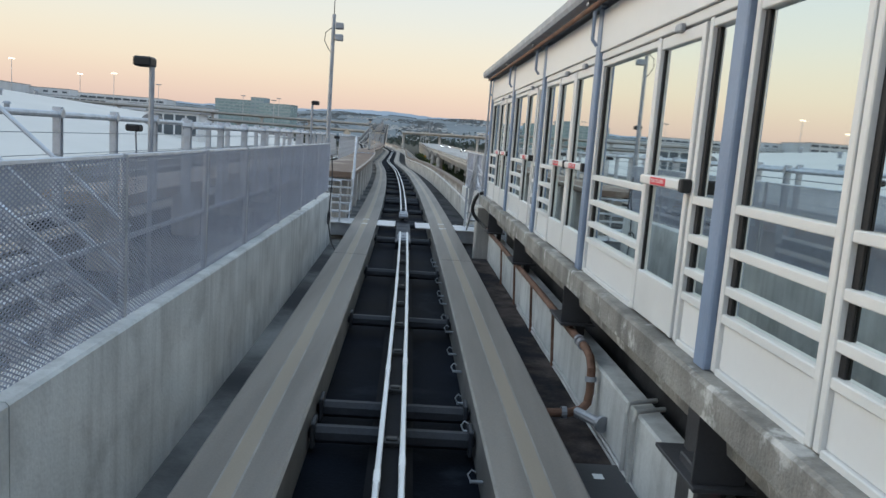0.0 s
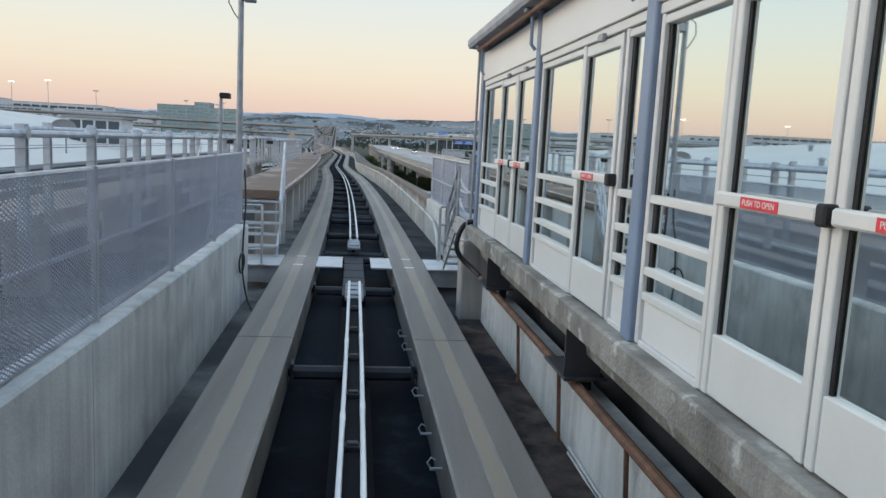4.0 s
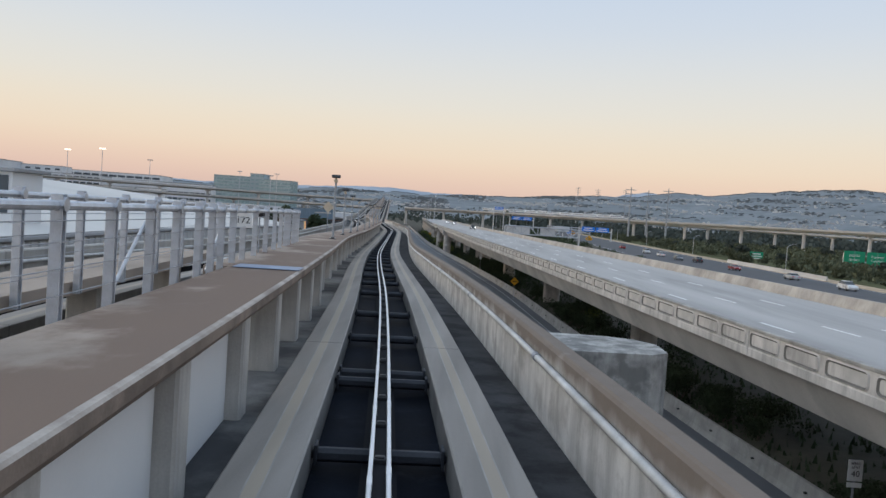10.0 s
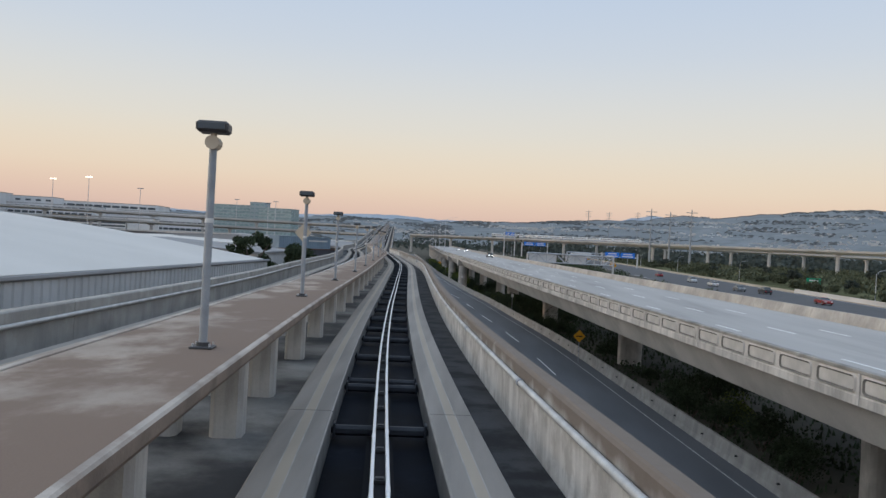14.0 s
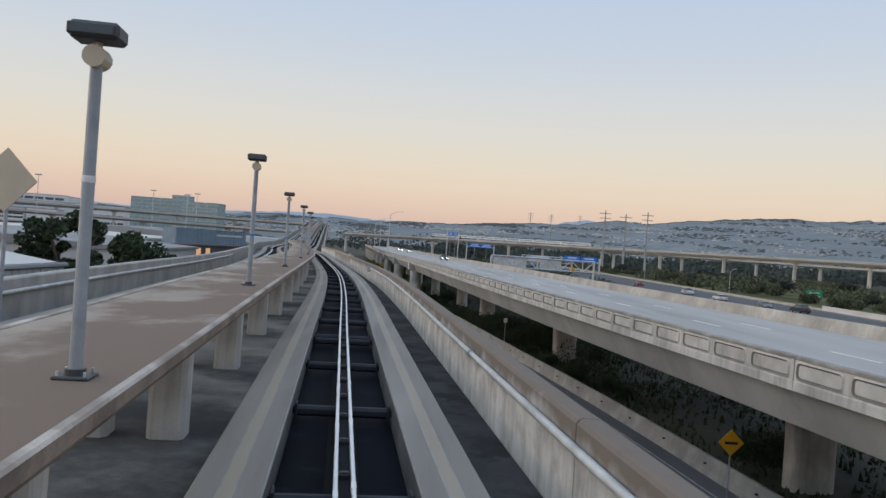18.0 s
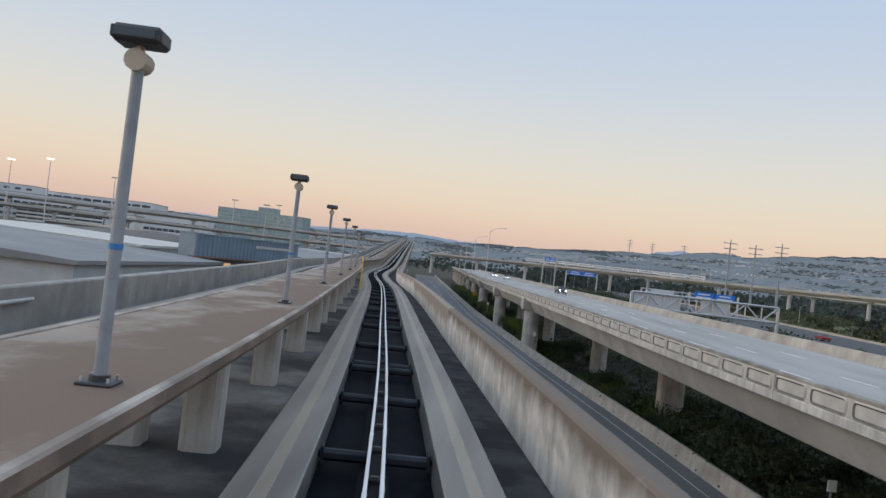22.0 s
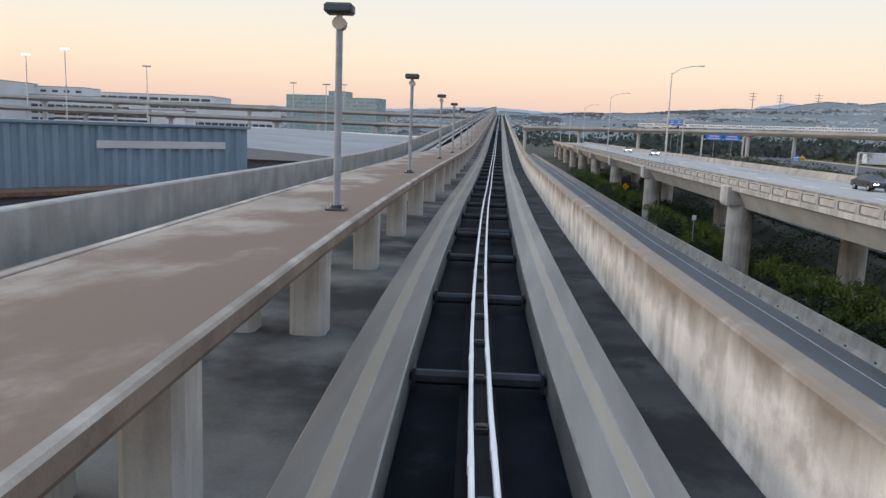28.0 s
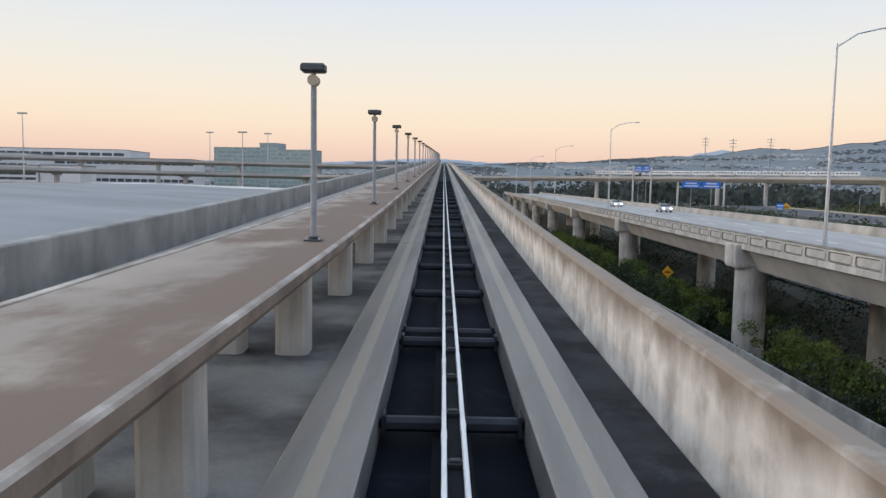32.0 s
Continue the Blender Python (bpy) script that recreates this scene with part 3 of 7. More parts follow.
# cross beams between the pads
beam = Mesh()
beam.bevel_box((-0.765, -0.075, -0.33), (0.765, 0.075, -0.17), 0.045)
for sx in (-0.74, 0.70):
    beam.bevel_box((sx, -0.12, -0.36), (sx + 0.04, 0.12, -0.12), 0.01)
beam_data = beam.data("cross_beam", [BEAM_DARK])
for q0, q1, first in ((-13.45, 18.0, 1), (20.19, 33.0, 1), (33.9, 60.5, 0), (64.13, 97.5, 2), (99.99, 193.0, 1), (195.87, 400.0, 2)):
    q, k = q0, 0
    while q < q1:
        for r in ((q - 0.33, q + 0.33) if k % 4 == first else (q,)):
            if not 20.6 < r < 23.4:
                o = new("cross_beam", beam_data)
                o.matrix_world = frame_at(r)
                tagged(o, "dark steel cross beam between the running pads", "cross beam", "cross beams of the near track")
        q += 4.09
        k += 1

# guide beam and its two bright rails
for base, nm in ((lambda y: 0.0, "near"), (left_mid, "second")):
    for a, b in ((-40, 19.3), (24.9, END)):
        holder = thing("guide_beam", None, None, "black guide beam carrying two bright power rails", "guide rail", group="guide beams")
        w = Mesh()
        w.sweep(on, [q for q in steps(a, b, 2.5) if q < 345] + [q for q in steps(a, b, 10) if q >= 345], lambda y: [(base(y) - 0.2, -0.42), (base(y) - 0.2, -0.36), (base(y) - 0.025, -0.34), (base(y) - 0.025, 0.0), (base(y) - 0.11, 0.01), (base(y) - 0.11, 0.035), (base(y) + 0.11, 0.035), (base(y) + 0.11, 0.01), (base(y) + 0.025, 0.0), (base(y) + 0.025, -0.34), (base(y) + 0.2, -0.36), (base(y) + 0.2, -0.42)])
        part("beam", w, RAIL_BLACK, holder)
        for s in (-0.088, 0.088):
            w = Mesh()
            w.sweep(on, [q for q in steps(a + 0.5, b, 2.5) if q < 345] + [q for q in steps(a, b, 10) if q >= 345], lambda y: [(base(y) + s - 0.022, 0.035), (base(y) + s - 0.022, 0.11), (base(y) + s - 0.014, 0.118), (base(y) + s + 0.014, 0.118), (base(y) + s + 0.022, 0.11), (base(y) + s + 0.022, 0.035)])
            part("power_rail", w, RAIL, holder, "worn shiny power rail")
        if nm == "near":
            clip = Mesh()
            clip.bevel_box((-0.115, -0.05, 0.03), (0.115, 0.05, 0.085), 0.01)
            clip.bevel_box((-0.05, -0.035, 0.08), (0.05, 0.035, 0.105), 0.01)
            joint = Mesh()
            for s, o in ((-0.088, 0.0), (0.088, 0.28)):
                joint.bevel_box((s - 0.026, o - 0.1, 0.04), (s + 0.026, o + 0.1, 0.121), 0.006)
            cd, jd = clip.data("rail_clip", [BLACK]), joint.data("rail_joint", [RAIL])
            q, k = a + 1.0, 0
            while q < min(b, 330 if a > 0 else b):
                o = new("rail_clip", cd)
                o.parent = holder
                o.matrix_basis = frame_at(q)
                if k % 2 == 0:
                    o = new("rail_joint", jd)
                    o.parent = holder
                    o.matrix_basis = frame_at(q + 0.55)
                q += 1.28
                k += 1

# ---------- central walkway ----------
for a, b in zip([23.45, 28, 52.2, 62.6, 85.5, 115.5, 145.5, 170.0, 193.6, 222.5, 249.6, 276.8, 304, 340, 400, 480, 570], [28, 52.2, 62.6, 85.5, 115.5, 145.5, 170.0, 193.6, 222.5, 249.6, 276.8, 304, 340, 400, 480, 570, END]):
    holder = thing("walkway", None, None, "brown weathered concrete walkway with pale front edge", "walkway", group="walkway sections")
    w = Mesh()
    far = -3.4 if b < 30 else -3.04 if b < 62 else -3.5
    w.sweep(on, steps(a + 0.01, b - 0.01, 3 if b < 350 else 10), [(far, 1.15), (far, 1.31), (far + 0.02, 1.335), (-1.70, 1.335), (-1.70, 1.15)])
    part("slab", w, WALKWAY, holder)
    w = Mesh()
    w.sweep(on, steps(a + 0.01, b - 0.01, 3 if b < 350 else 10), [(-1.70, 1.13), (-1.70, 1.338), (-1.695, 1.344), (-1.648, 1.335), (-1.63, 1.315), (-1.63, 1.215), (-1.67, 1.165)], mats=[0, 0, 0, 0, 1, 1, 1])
    part("edge", w, [EDGE, EDGE_SIDE], holder, "pale concrete edge with painted highlight and brown blotches")
    if b > 63:
        w = Mesh()
        w.sweep(on, steps(a + 0.01, b - 0.01, 3 if b < 350 else 10), [(-3.61, 1.13), (-3.61, 1.32), (-3.595, 1.343), (-3.51, 1.347), (-3.50, 1.339), (-3.50, 1.13)])
        part("edge", w, EDGE, holder, "pale concrete edge with painted highlight and brown blotches")

# raised deck beside and under the walkway
w = Mesh()
w.sweep(on, steps(23.0, 340, 3) + steps(348, END, 8), [(-4.4, -0.49), (-4.4, -0.24), (-1.484, -0.24), (-1.484, -0.49)])
thing("walkway_deck", w, DECK, "stained grey concrete deck under the walkway", "guideway deck", kind="structure")

# piers of the walkway
col = Mesh()
prof = [(-0.235, -0.165), (-0.165, -0.235), (0.165, -0.235), (0.235, -0.165), (0.235, 0.165), (0.165, 0.235), (-0.165, 0.235), (-0.235, 0.165)]
col.add([(x, y, z) for z in (-0.245, 1.145) for x, y in prof], [(i, (i + 1) % 8, 8 + (i + 1) % 8, 8 + i) for i in range(8)] + [tuple(range(8, 16))])
cdat = col.data("walkway_column", [COLUMN])
rows = [61.3, 64.3] + [69.3 + 4.9 * i for i in range(4)] + [87.1 + 4.9 * i for i in range(3)] + [101.8 + 5.01 * i for i in range(5)] + [126.85 + 5.08 * i for i in range(9)] + [172.4 + 4.93 * i for i in range(5)] + [195.2, 200.2] + [205.4 + 4.89 * i for i in range(5)] + [229.85, 234.7] + [239.6 + 4.8 * i for i in range(6)] + [268.4 + 4.9 * i for i in range(7)] + [302.65 + 4.93 * i for i in range(21)] + [406 + 9.86 * i for i in range(30)]
for q in rows:
    for s in (-2.26, -3.2):
        o = new("walkway_column", cdat)
        o.matrix_world = frame_at(q, s)
        tagged(o, "cream stained concrete column under the walkway", "column", "walkway columns")

# ---------- lamp posts on the walkway ----------
BAND_BLUE = material("blue_tape", (0.05, 0.22, 0.50), 0.5, vary=0.1)


def lamp_post(band):
    lamp = thing("lamp_post", None, None, "grey steel lamp post with dark boxy head, bolted to the walkway", "lamp post", group="lamp posts along the walkway")
    w = Mesh()
    w.rod((0, 0, 0.03), (0, 0, 2.700), 0.056, 14, r2=0.05)
    part("pole", w, LAMP_GREY, lamp, smooth=False)
    w = Mesh()
    w.bevel_box((-0.15, -0.15, 0), (0.15, 0.15, 0.03), 0.01)
    w.rod((0, 0, 0.03), (0, 0, 0.08), 0.085, 12)
    part("base_plate", w, LAMP_DARK, lamp)
    bolt = Mesh()
    bolt.rod((0, 0, 0.03), (0, 0, 0.07), 0.014, 6)
    b0 = part("bolt", bolt, GALV, lamp, m=pose(0.11, 0.11, 0))
    for x, y in ((-0.11, 0.11), (0.11, -0.11), (-0.11, -0.11)):
        again(b0, lamp, pose(x, y, 0))
    w = Mesh()
    w.rod((0, -0.1, 2.720), (0, 0.12, 2.720), 0.095, 12)
    w.rod((0, 0, 2.770), (0, 0, 2.880), 0.04, 10)
    part("junction_box", w, LAMP_BOX, lamp, "cream round junction box")
    w = Mesh()
    w.bevel_box((-0.205, -0.15, 2.850), (0.205, 0.155, 3.000), 0.03)
    w.bevel_box((-0.20, -0.185, 2.870), (0.20, -0.155, 2.970), 0.01)
    part("head", w, LAMP_DARK, lamp, "dark lamp head")
    w = Mesh()
    w.box((-0.17, -0.192, 2.885), (0.17, -0.184, 2.955))
    part("lens", w, WINDOW_DARK, lamp)
    w = Mesh()
    if band == "pale":
        w.rod((0, 0, 1.66), (0, 0, 1.72), 0.058, 14)
        part("band", w, PAINT_WHITE, lamp, "pale label band on the pole")
    elif band == "blue":
        w.rod((0, 0, 1.13), (0, 0, 1.18), 0.059, 14)
        part("band", w, BAND_BLUE, lamp, "blue tape band on the pole")
    return lamp


LAMP_Y = [71.5, 81.8, 92.2, 102.5, 112.7, 122.5, 132.8, 142.4, 152.7, 163.1, 173.0, 182.4, 191.8, 201.2, 211.0, 220.8, 230.5, 240.0, 249.7, 259.5, 269.3, 280.2, 289.3, 298.3, 308.0] + [317.9 + 9.85 * i for i in range(38)]
for band, lo, hi in (("pale", 0, 130), ("blue", 130, 255), ("", 255, 900)):
    ys_ = [q for q in LAMP_Y if lo <= q < hi]
    first = lamp_post(band)
    for i, q in enumerate(ys_):
        at = frame_at(q, -2.18 if q < 108 else -2.06, 1.335) @ Matrix.Scale(0.95 if q < 108 else 0.91 if q < 158 else 0.945 if q < 175 else 0.93, 4)
        if i:
            copy_thing(first, at)
        else:
            first.matrix_world = at

# ---------- station: glazed screen, platform edge, roof ----------
S = 1.95
ST0, ST1 = -13.5, 18.35


def at_station(y, s, z):
    return on(y, s, z) - Vector((0, 0, line_z(y)))


w = Mesh()
w.sweep(at_station, steps(ST0, 18.55, 3), [(1.80, 0.99), (1.80, 1.18), (1.82, 1.20), (5.6, 1.20), (5.6, 0.86), (2.3, 0.86), (2.28, 0.70), (2.06, 0.70), (2.02, 0.95)])
thing("platform_slab", w, material("patchy_edge_beam_concrete", (0.26, 0.25, 0.23), 0.85, vary=0.4, scale=2.2, fine=40, bump=0.5, streak=0.7, streak_colour=(0.11, 0.10, 0.095), streak_scale=1.2, blotch=((0.60, 0.59, 0.57), 3.2, 0.56, 0.66, 0.85)), "patchy stained concrete edge of the station platform", "platform", kind="structure")
w = Mesh()
w.sweep(at_station, steps(ST0, 18.55, 3), [(2.0, 1.205), (5.58, 1.205), (5.58, 1.215), (2.0, 1.215)])
thing("platform_floor", w, material("grey_terrazzo_floor", (0.22, 0.225, 0.23), 0.3, vary=0.08, scale=1, fine=80), "grey polished station floor", "floor", kind="structure")
w = Mesh()
w.sweep(at_station, steps(ST0, 18.45, 3), [(1.66, 4.00), (1.64, 4.05), (1.64, 4.13), (6.4, 4.32), (6.4, 4.05), (2.2, 3.97)])
thing("station_roof", w, GALV_DULL, "grey metal station roof with thin overhanging edge", "roof", kind="structure")
w = Mesh()
w.sweep(at_station, steps(ST0, ST1, 3), [(5.45, 1.2), (5.45, 4.05), (5.6, 4.05), (5.6, 1.2)])
thing("wall_rear", w, material("grey_station_interior_wall", (0.24, 0.26, 0.26), 0.7, vary=0.2, scale=0.7), "pale rear wall inside the station", "wall", kind="structure")
w = Mesh()
w.sweep(at_station, steps(ST0, ST1, 3), [(2.02, 3.62), (5.45, 3.62), (5.45, 3.66), (2.02, 3.66)])
thing("ceiling", w, WHITE_PANEL, "white flat station ceiling", "ceiling", kind="structure")


def slab_at(m, y0, y1, s0, s1, z0, z1, mat=0, r=0.006):
    """A bevelled bar along the station wall."""
    p, q = at_station(y0, 0, 0), at_station(y1, 0, 0)
    d = (q - p)
    mm = Matrix.Translation(p) @ Matrix.Rotation(math.atan2(-d.x, d.y), 4, "Z")
    m.bevel_box((s0, 0, z0), (s1, d.length, z1), r, mat, mm)


SILL, T1, T2, T3, HEAD = 1.55, 1.71, 1.94, 2.19, 3.42


def window_bay(holder, y0, y1):
    """White framed glazing: solid foot panel, three low lights, one tall light."""
    for a, b in ((y0, y0 + 0.055), (y1 - 0.055, y1)):
        w = Mesh()
        slab_at(w, a, b, S - 0.03, S + 0.06, 1.21, HEAD)
        part("mullion", w, WHITE, holder)
    w = Mesh()
    slab_at(w, y0 + 0.055, y1 - 0.055, S, S + 0.035, 1.24, SILL - 0.03, 0, 0.004)
    part("foot_panel", w, WHITE_PANEL, holder, "plain white foot panel")
    for z in (1.21, SILL, T1 + 0.012, T2 + 0.012, T3 + 0.02, HEAD - 0.04):
        w = Mesh()
        slab_at(w, y0 + 0.055, y1 - 0.055, S - 0.025, S + 0.06, z - 0.028, z + 0.028)
        part("transom", w, WHITE, holder)
    for z0, z1 in ((SILL + 0.03, T1 - 0.016), (T1 + 0.04, T2 - 0.016), (T2 + 0.04, T3 - 0.01), (T3 + 0.05, HEAD - 0.07)):
        w = Mesh()
        slab_at(w, y0 + 0.055, y1 - 0.055, S + 0.02, S + 0.028, z0, z1, 0, 0.001)
        part("pane", w, GLASS, holder).visible_shadow = False
        w = Mesh()
        slab_at(w, y1 - 0.105, y1 - 0.056, S + 0.004, S + 0.019, z0, z1, 0, 0.002)
        part("gasket", w, BLACK, holder)


def push_bar(holder, y0, y1, worded=True):
    w = Mesh()
    slab_at(w, y0, y1, S - 0.10, S - 0.045, 2.26, 2.335, 0, 0.012)
    bar = part("push_bar", w, WHITE, holder, "white push bar")
    w = Mesh()
    slab_at(w, y0 - 0.07, y0, S - 0.105, S - 0.03, 2.25, 2.345, 0, 0.01)
    part("bar_end", w, BLACK, bar)
    w = Mesh()
    c = (y0 + y1) / 2
    slab_at(w, c - 0.17, c + 0.17, S - 0.104, S - 0.099, 2.27, 2.325, 0, 0.001)
    lab = part("bar_label", w, RED, bar, "red label with white words")
    cu = bpy.data.curves.new("label_text", "FONT")
    cu.body, cu.size, cu.align_x, cu.align_y = "PUSH TO OPEN", 0.042, "CENTER", "CENTER"
    cu.extrude = 0.0004
    tx = new("label_text", cu)
    cu.materials.append(SIGN_WHITE)
    p = at_station(c, S - 0.1055, 2.2975)
    d = at_station(c + 0.1, S - 0.1055, 2.2975) - p
    tx.parent = lab
    tx.matrix_basis = Matrix.Translation(p) @ Matrix.Rotation(math.atan2(-d.x, d.y), 4, "Z") @ Matrix.Rotation(-math.pi / 2, 4, "Z") @ Matrix.Rotation(math.pi / 2, 4, "X")


def door_leaf(y0, y1):
    leaf = thing("platform_door", None, None, "white framed glass platform door with push bar, closed", "door", group="platform doors")
    for a, b in ((y0, y0 + 0.06), (y1 - 0.06, y1)):
        w = Mesh()
        slab_at(w, a, b, S - 0.045, S + 0.04, 1.22, HEAD - 0.02)
        part("stile", w, WHITE, leaf)
    for z0, z1 in ((1.22, 1.56), (HEAD - 0.11, HEAD - 0.02)):
        w = Mesh()
        slab_at(w, y0 + 0.06, y1 - 0.06, S - 0.035, S + 0.035, z0, z1)
        part("rail", w, WHITE, leaf)
    w = Mesh()
    slab_at(w, y0 + 0.06, y1 - 0.06, S, S + 0.008, 1.56, HEAD - 0.11, 0, 0.001)
    part("pane", w, GLASS, leaf).visible_shadow = False
    w = Mesh()
    slab_at(w, y1 - 0.085, y1 - 0.061, S - 0.012, S - 0.001, 1.56, HEAD - 0.11, 0, 0.002)
    part("gasket", w, BLACK, leaf)
    push_bar(leaf, y0 + 0.02, y1 - 0.06)
    w = Mesh()
    slab_at(w, (y0 + y1) / 2 - 0.06, (y0 + y1) / 2 + 0.06, S - 0.075, S - 0.03, HEAD - 0.03, HEAD + 0.03, 0, 0.008)
    part("closer", w, GALV_DULL, leaf)


WINDOWS = [(-2.6, -0.75), (-0.7, 0.75), (1.0, 1.66), (1.70, 3.23), (3.25, 4.43), (4.63, 5.12), (6.14, 8.0), (10.24, 11.27), (11.47, 11.93), (12.97, 14.54), (16.8, 18.25), (-9.6, -7.75), (-7.7, -6.0), (-5.9, -4.5)]
for k, (a, b) in enumerate(WINDOWS):
    h = thing("window_%d" % (k + 1), None, None, "white framed station glazing with three low panes and a tall one", "window", kind="structure")
    window_bay(h, a, b)
for a, b in ((5.14, 6.12), (8.22, 9.2), (9.22, 10.2), (11.95, 12.95), (14.76, 15.74), (15.76, 16.76), (-4.48, -3.55), (-3.53, -2.62)):
    door_leaf(a, b)

# steel posts between the bays
for q, wd, mt in ((4.53, 0.085, BLUEGREY), (0.88, 0.1, BLUEGREY), (8.1, 0.085, BLUEGREY), (11.37, 0.085, BLUEGREY), (14.64, 0.085, BLUEGREY), (18.34, 0.09, BLUEGREY), (-6.05, 0.12, BLUEGREY)):
    w = Mesh()
    slab_at(w, q - wd, q + wd, S - 0.07, S + 0.10, 1.20, 3.97, 0, 0.01)
    thing("station_post", w, mt, "blue-grey painted steel post of the station front", "post", group="station posts")

# fascia panels, head track and pipes above
edges = [-13.4, -9.6, -6.05, -2.6, 0.88, 4.53, 8.1, 11.37, 14.64, 18.36]
for a, b in zip(edges, edges[1:]):
    w = Mesh()
    slab_at(w, a + 0.02, b - 0.02, S - 0.06, S + 0.05, 3.50, 3.93, 0, 0.006)
    h = thing("fascia_panel", w, WHITE_PANEL, "plain white fascia panel above the glazing", "fascia", group="fascia panels")
    w = Mesh()
    slab_at(w, a + 0.02, b - 0.02, S - 0.035, S + 0.06, HEAD + 0.002, 3.495, 0, 0.006)
    part("head_rail", w, WHITE, h)
pp = Mesh()
pp.tube([at_station(y, 1.80, 3.975 + 0.012 * math.sin(y * 2.3)) for y in steps(-12, 18.2, 0.8)], 0.018, 6)
thing("conduit_run", pp, GALV_DULL, "thin grey conduit under the roof edge", "conduit")
pp = Mesh()
pp.tube([at_station(y, 1.745, 3.93) for y in steps(-12, 18.0, 1.2)], 0.026, 8)
thing("conduit_run", pp, RUST, "rusty conduit under the roof edge", "conduit")
for q in (0.72, 4.2, 8.0, 11.6, 14.6, 17.9):
    h = thing("roof_bracket", None, None, "small rusty pipe bracket at the roof edge", "bracket", group="roof brackets")
    w = Mesh()
    slab_at(w, q - 0.05, q + 0.05, 1.70, 1.9, 3.955, 3.99, 0, 0.005)
    part("plate", w, GALV_DULL, h)
    w = Mesh()
    w.tube([at_station(q, 1.84, 3.95), at_station(q, 1.79, 3.9), at_station(q, 1.79, 3.62), at_station(q, 1.84, 3.56)], 0.02, 7)
    part("elbow", w, BLUEGREY, h)
# corner downpipe and cable at the end of the station
w = Mesh()
w.tube([at_station(18.47, 1.84, z) for z in (4.02, 3.6, 3.0, 2.2, 1.3)], 0.022, 8)
thing("downpipe", w, GALV_DULL, "grey downpipe at the station corner", "pipe")
w = Mesh()
w.sweep(at_station, [18.37, 18.42], [(2.06, 1.2), (2.06, 3.97), (5.5, 3.97), (5.5, 1.2)])
thing("wall_end", w, TERMINAL, "pale end wall of the station", "wall", kind="structure")

# plinth wall, pipes and brackets below the platform
w = Mesh()
w.sweep(at_station, steps(ST0, 18.3, 3), [(2.08, -0.5), (2.08, 0.27), (2.10, 0.29), (2.30, 0.29), (2.30, -0.5)])
thing("plinth_wall", w, WALL_CLEAN, "low pale concrete plinth wall below the platform", "wall", kind="structure")
# black floor and dark wall close the gap under the platform
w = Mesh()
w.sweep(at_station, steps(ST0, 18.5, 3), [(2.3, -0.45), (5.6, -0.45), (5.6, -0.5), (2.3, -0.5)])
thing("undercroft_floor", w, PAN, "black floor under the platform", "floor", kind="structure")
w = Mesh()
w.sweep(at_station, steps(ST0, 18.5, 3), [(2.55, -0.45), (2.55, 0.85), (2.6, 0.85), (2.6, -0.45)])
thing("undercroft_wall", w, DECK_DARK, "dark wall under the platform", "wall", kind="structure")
w = Mesh()
w.tube([at_station(y, 2.0, 0.40) for y in steps(7.75, 18.1, 1.5)] , 0.045, 10)
w.tube([at_station(7.75, 2.0, 0.40), at_station(7.55, 1.995, 0.37), at_station(7.43, 1.99, 0.28), at_station(7.4, 1.99, 0.05), at_station(7.38, 1.97, -0.07), at_station(7.34, 1.9, -0.13), at_station(7.3, 1.78, -0.15), at_station(7.28, 1.5, -0.16)], 0.045, 10)
h = thing("rusty_pipe", w, RUST, "rusty brown drain pipe along the plinth with an elbow", "pipe")
for a, b in (((7.9, 2.0, 0.40), (8.0, 2.0, 0.40)), ((8.05, 2.0, 0.40), (8.12, 2.0, 0.40)), ((7.42, 1.99, 0.2), (7.41, 1.99, 0.15)), ((7.29, 1.74, -0.15), (7.29, 1.69, -0.15))):
    w = Mesh()
    w.rod(at_station(*a), at_station(*b), 0.062, 10)
    part("coupling", w, GALV_DULL, h)
w = Mesh()
w.rod(at_station(7.3, 1.85, -0.14), at_station(7.0, 2.02, -0.14), 0.052, 10)
w.rod(at_station(7.0, 2.02, -0.14), at_station(6.97, 2.035, -0.14), 0.085, 12)
part("coupling", w, GALV_DULL, h)
for q in (9.6, 11.4, 13.3, 15.2):
    w = Mesh()
    w.rod(at_station(q, 1.99, 0.36), at_station(q, 2.04, -0.4), 0.02, 6)
    thing("pipe_hanger", w, RUST, "rusty pipe hanger on the plinth", "bracket", group="pipe hangers")
for q in (0.5, 4.65, 8.8, 13.0, 17.1):
    h = thing("edge_bracket", None, None, "grey steel bracket with post under the platform edge", "bracket", group="edge brackets")
    w = Mesh()
    slab_at(w, q - 0.3, q + 0.3, 2.03, 2.05, 0.50, 0.94, 0, 0.004)
    slab_at(w, q - 0.3, q - 0.28, 1.86, 2.2, 0.50, 0.93, 0, 0.004)
    slab_at(w, q - 0.36, q + 0.36, 1.85, 2.25, 0.47, 0.50, 0, 0.004)
    part("seat", w, LAMP_DARK, h)
    w = Mesh()
    slab_at(w, q - 0.06, q + 0.06, 2.11, 2.21, -0.48, 0.47, 0, 0.01)
    part("post", w, LAMP_DARK, h)
w = Mesh()
w.sweep(at_station, steps(ST0, 18.4, 1.5), [(1.49, -0.36), (2.075, -0.36), (2.075, -0.47), (1.49, -0.47)])
thing("gutter_debris", w, material("brown_leaf_litter", (0.075, 0.060, 0.055), 0.95, vary=0.6, scale=3, fine=30, bump=0.8, spec=0.05, blotch=((0.02, 0.022, 0.026), 1.0, 0.42, 0.6, 0.9)), "brown dirt and litter in the station gutter", "gutter", kind="structure")
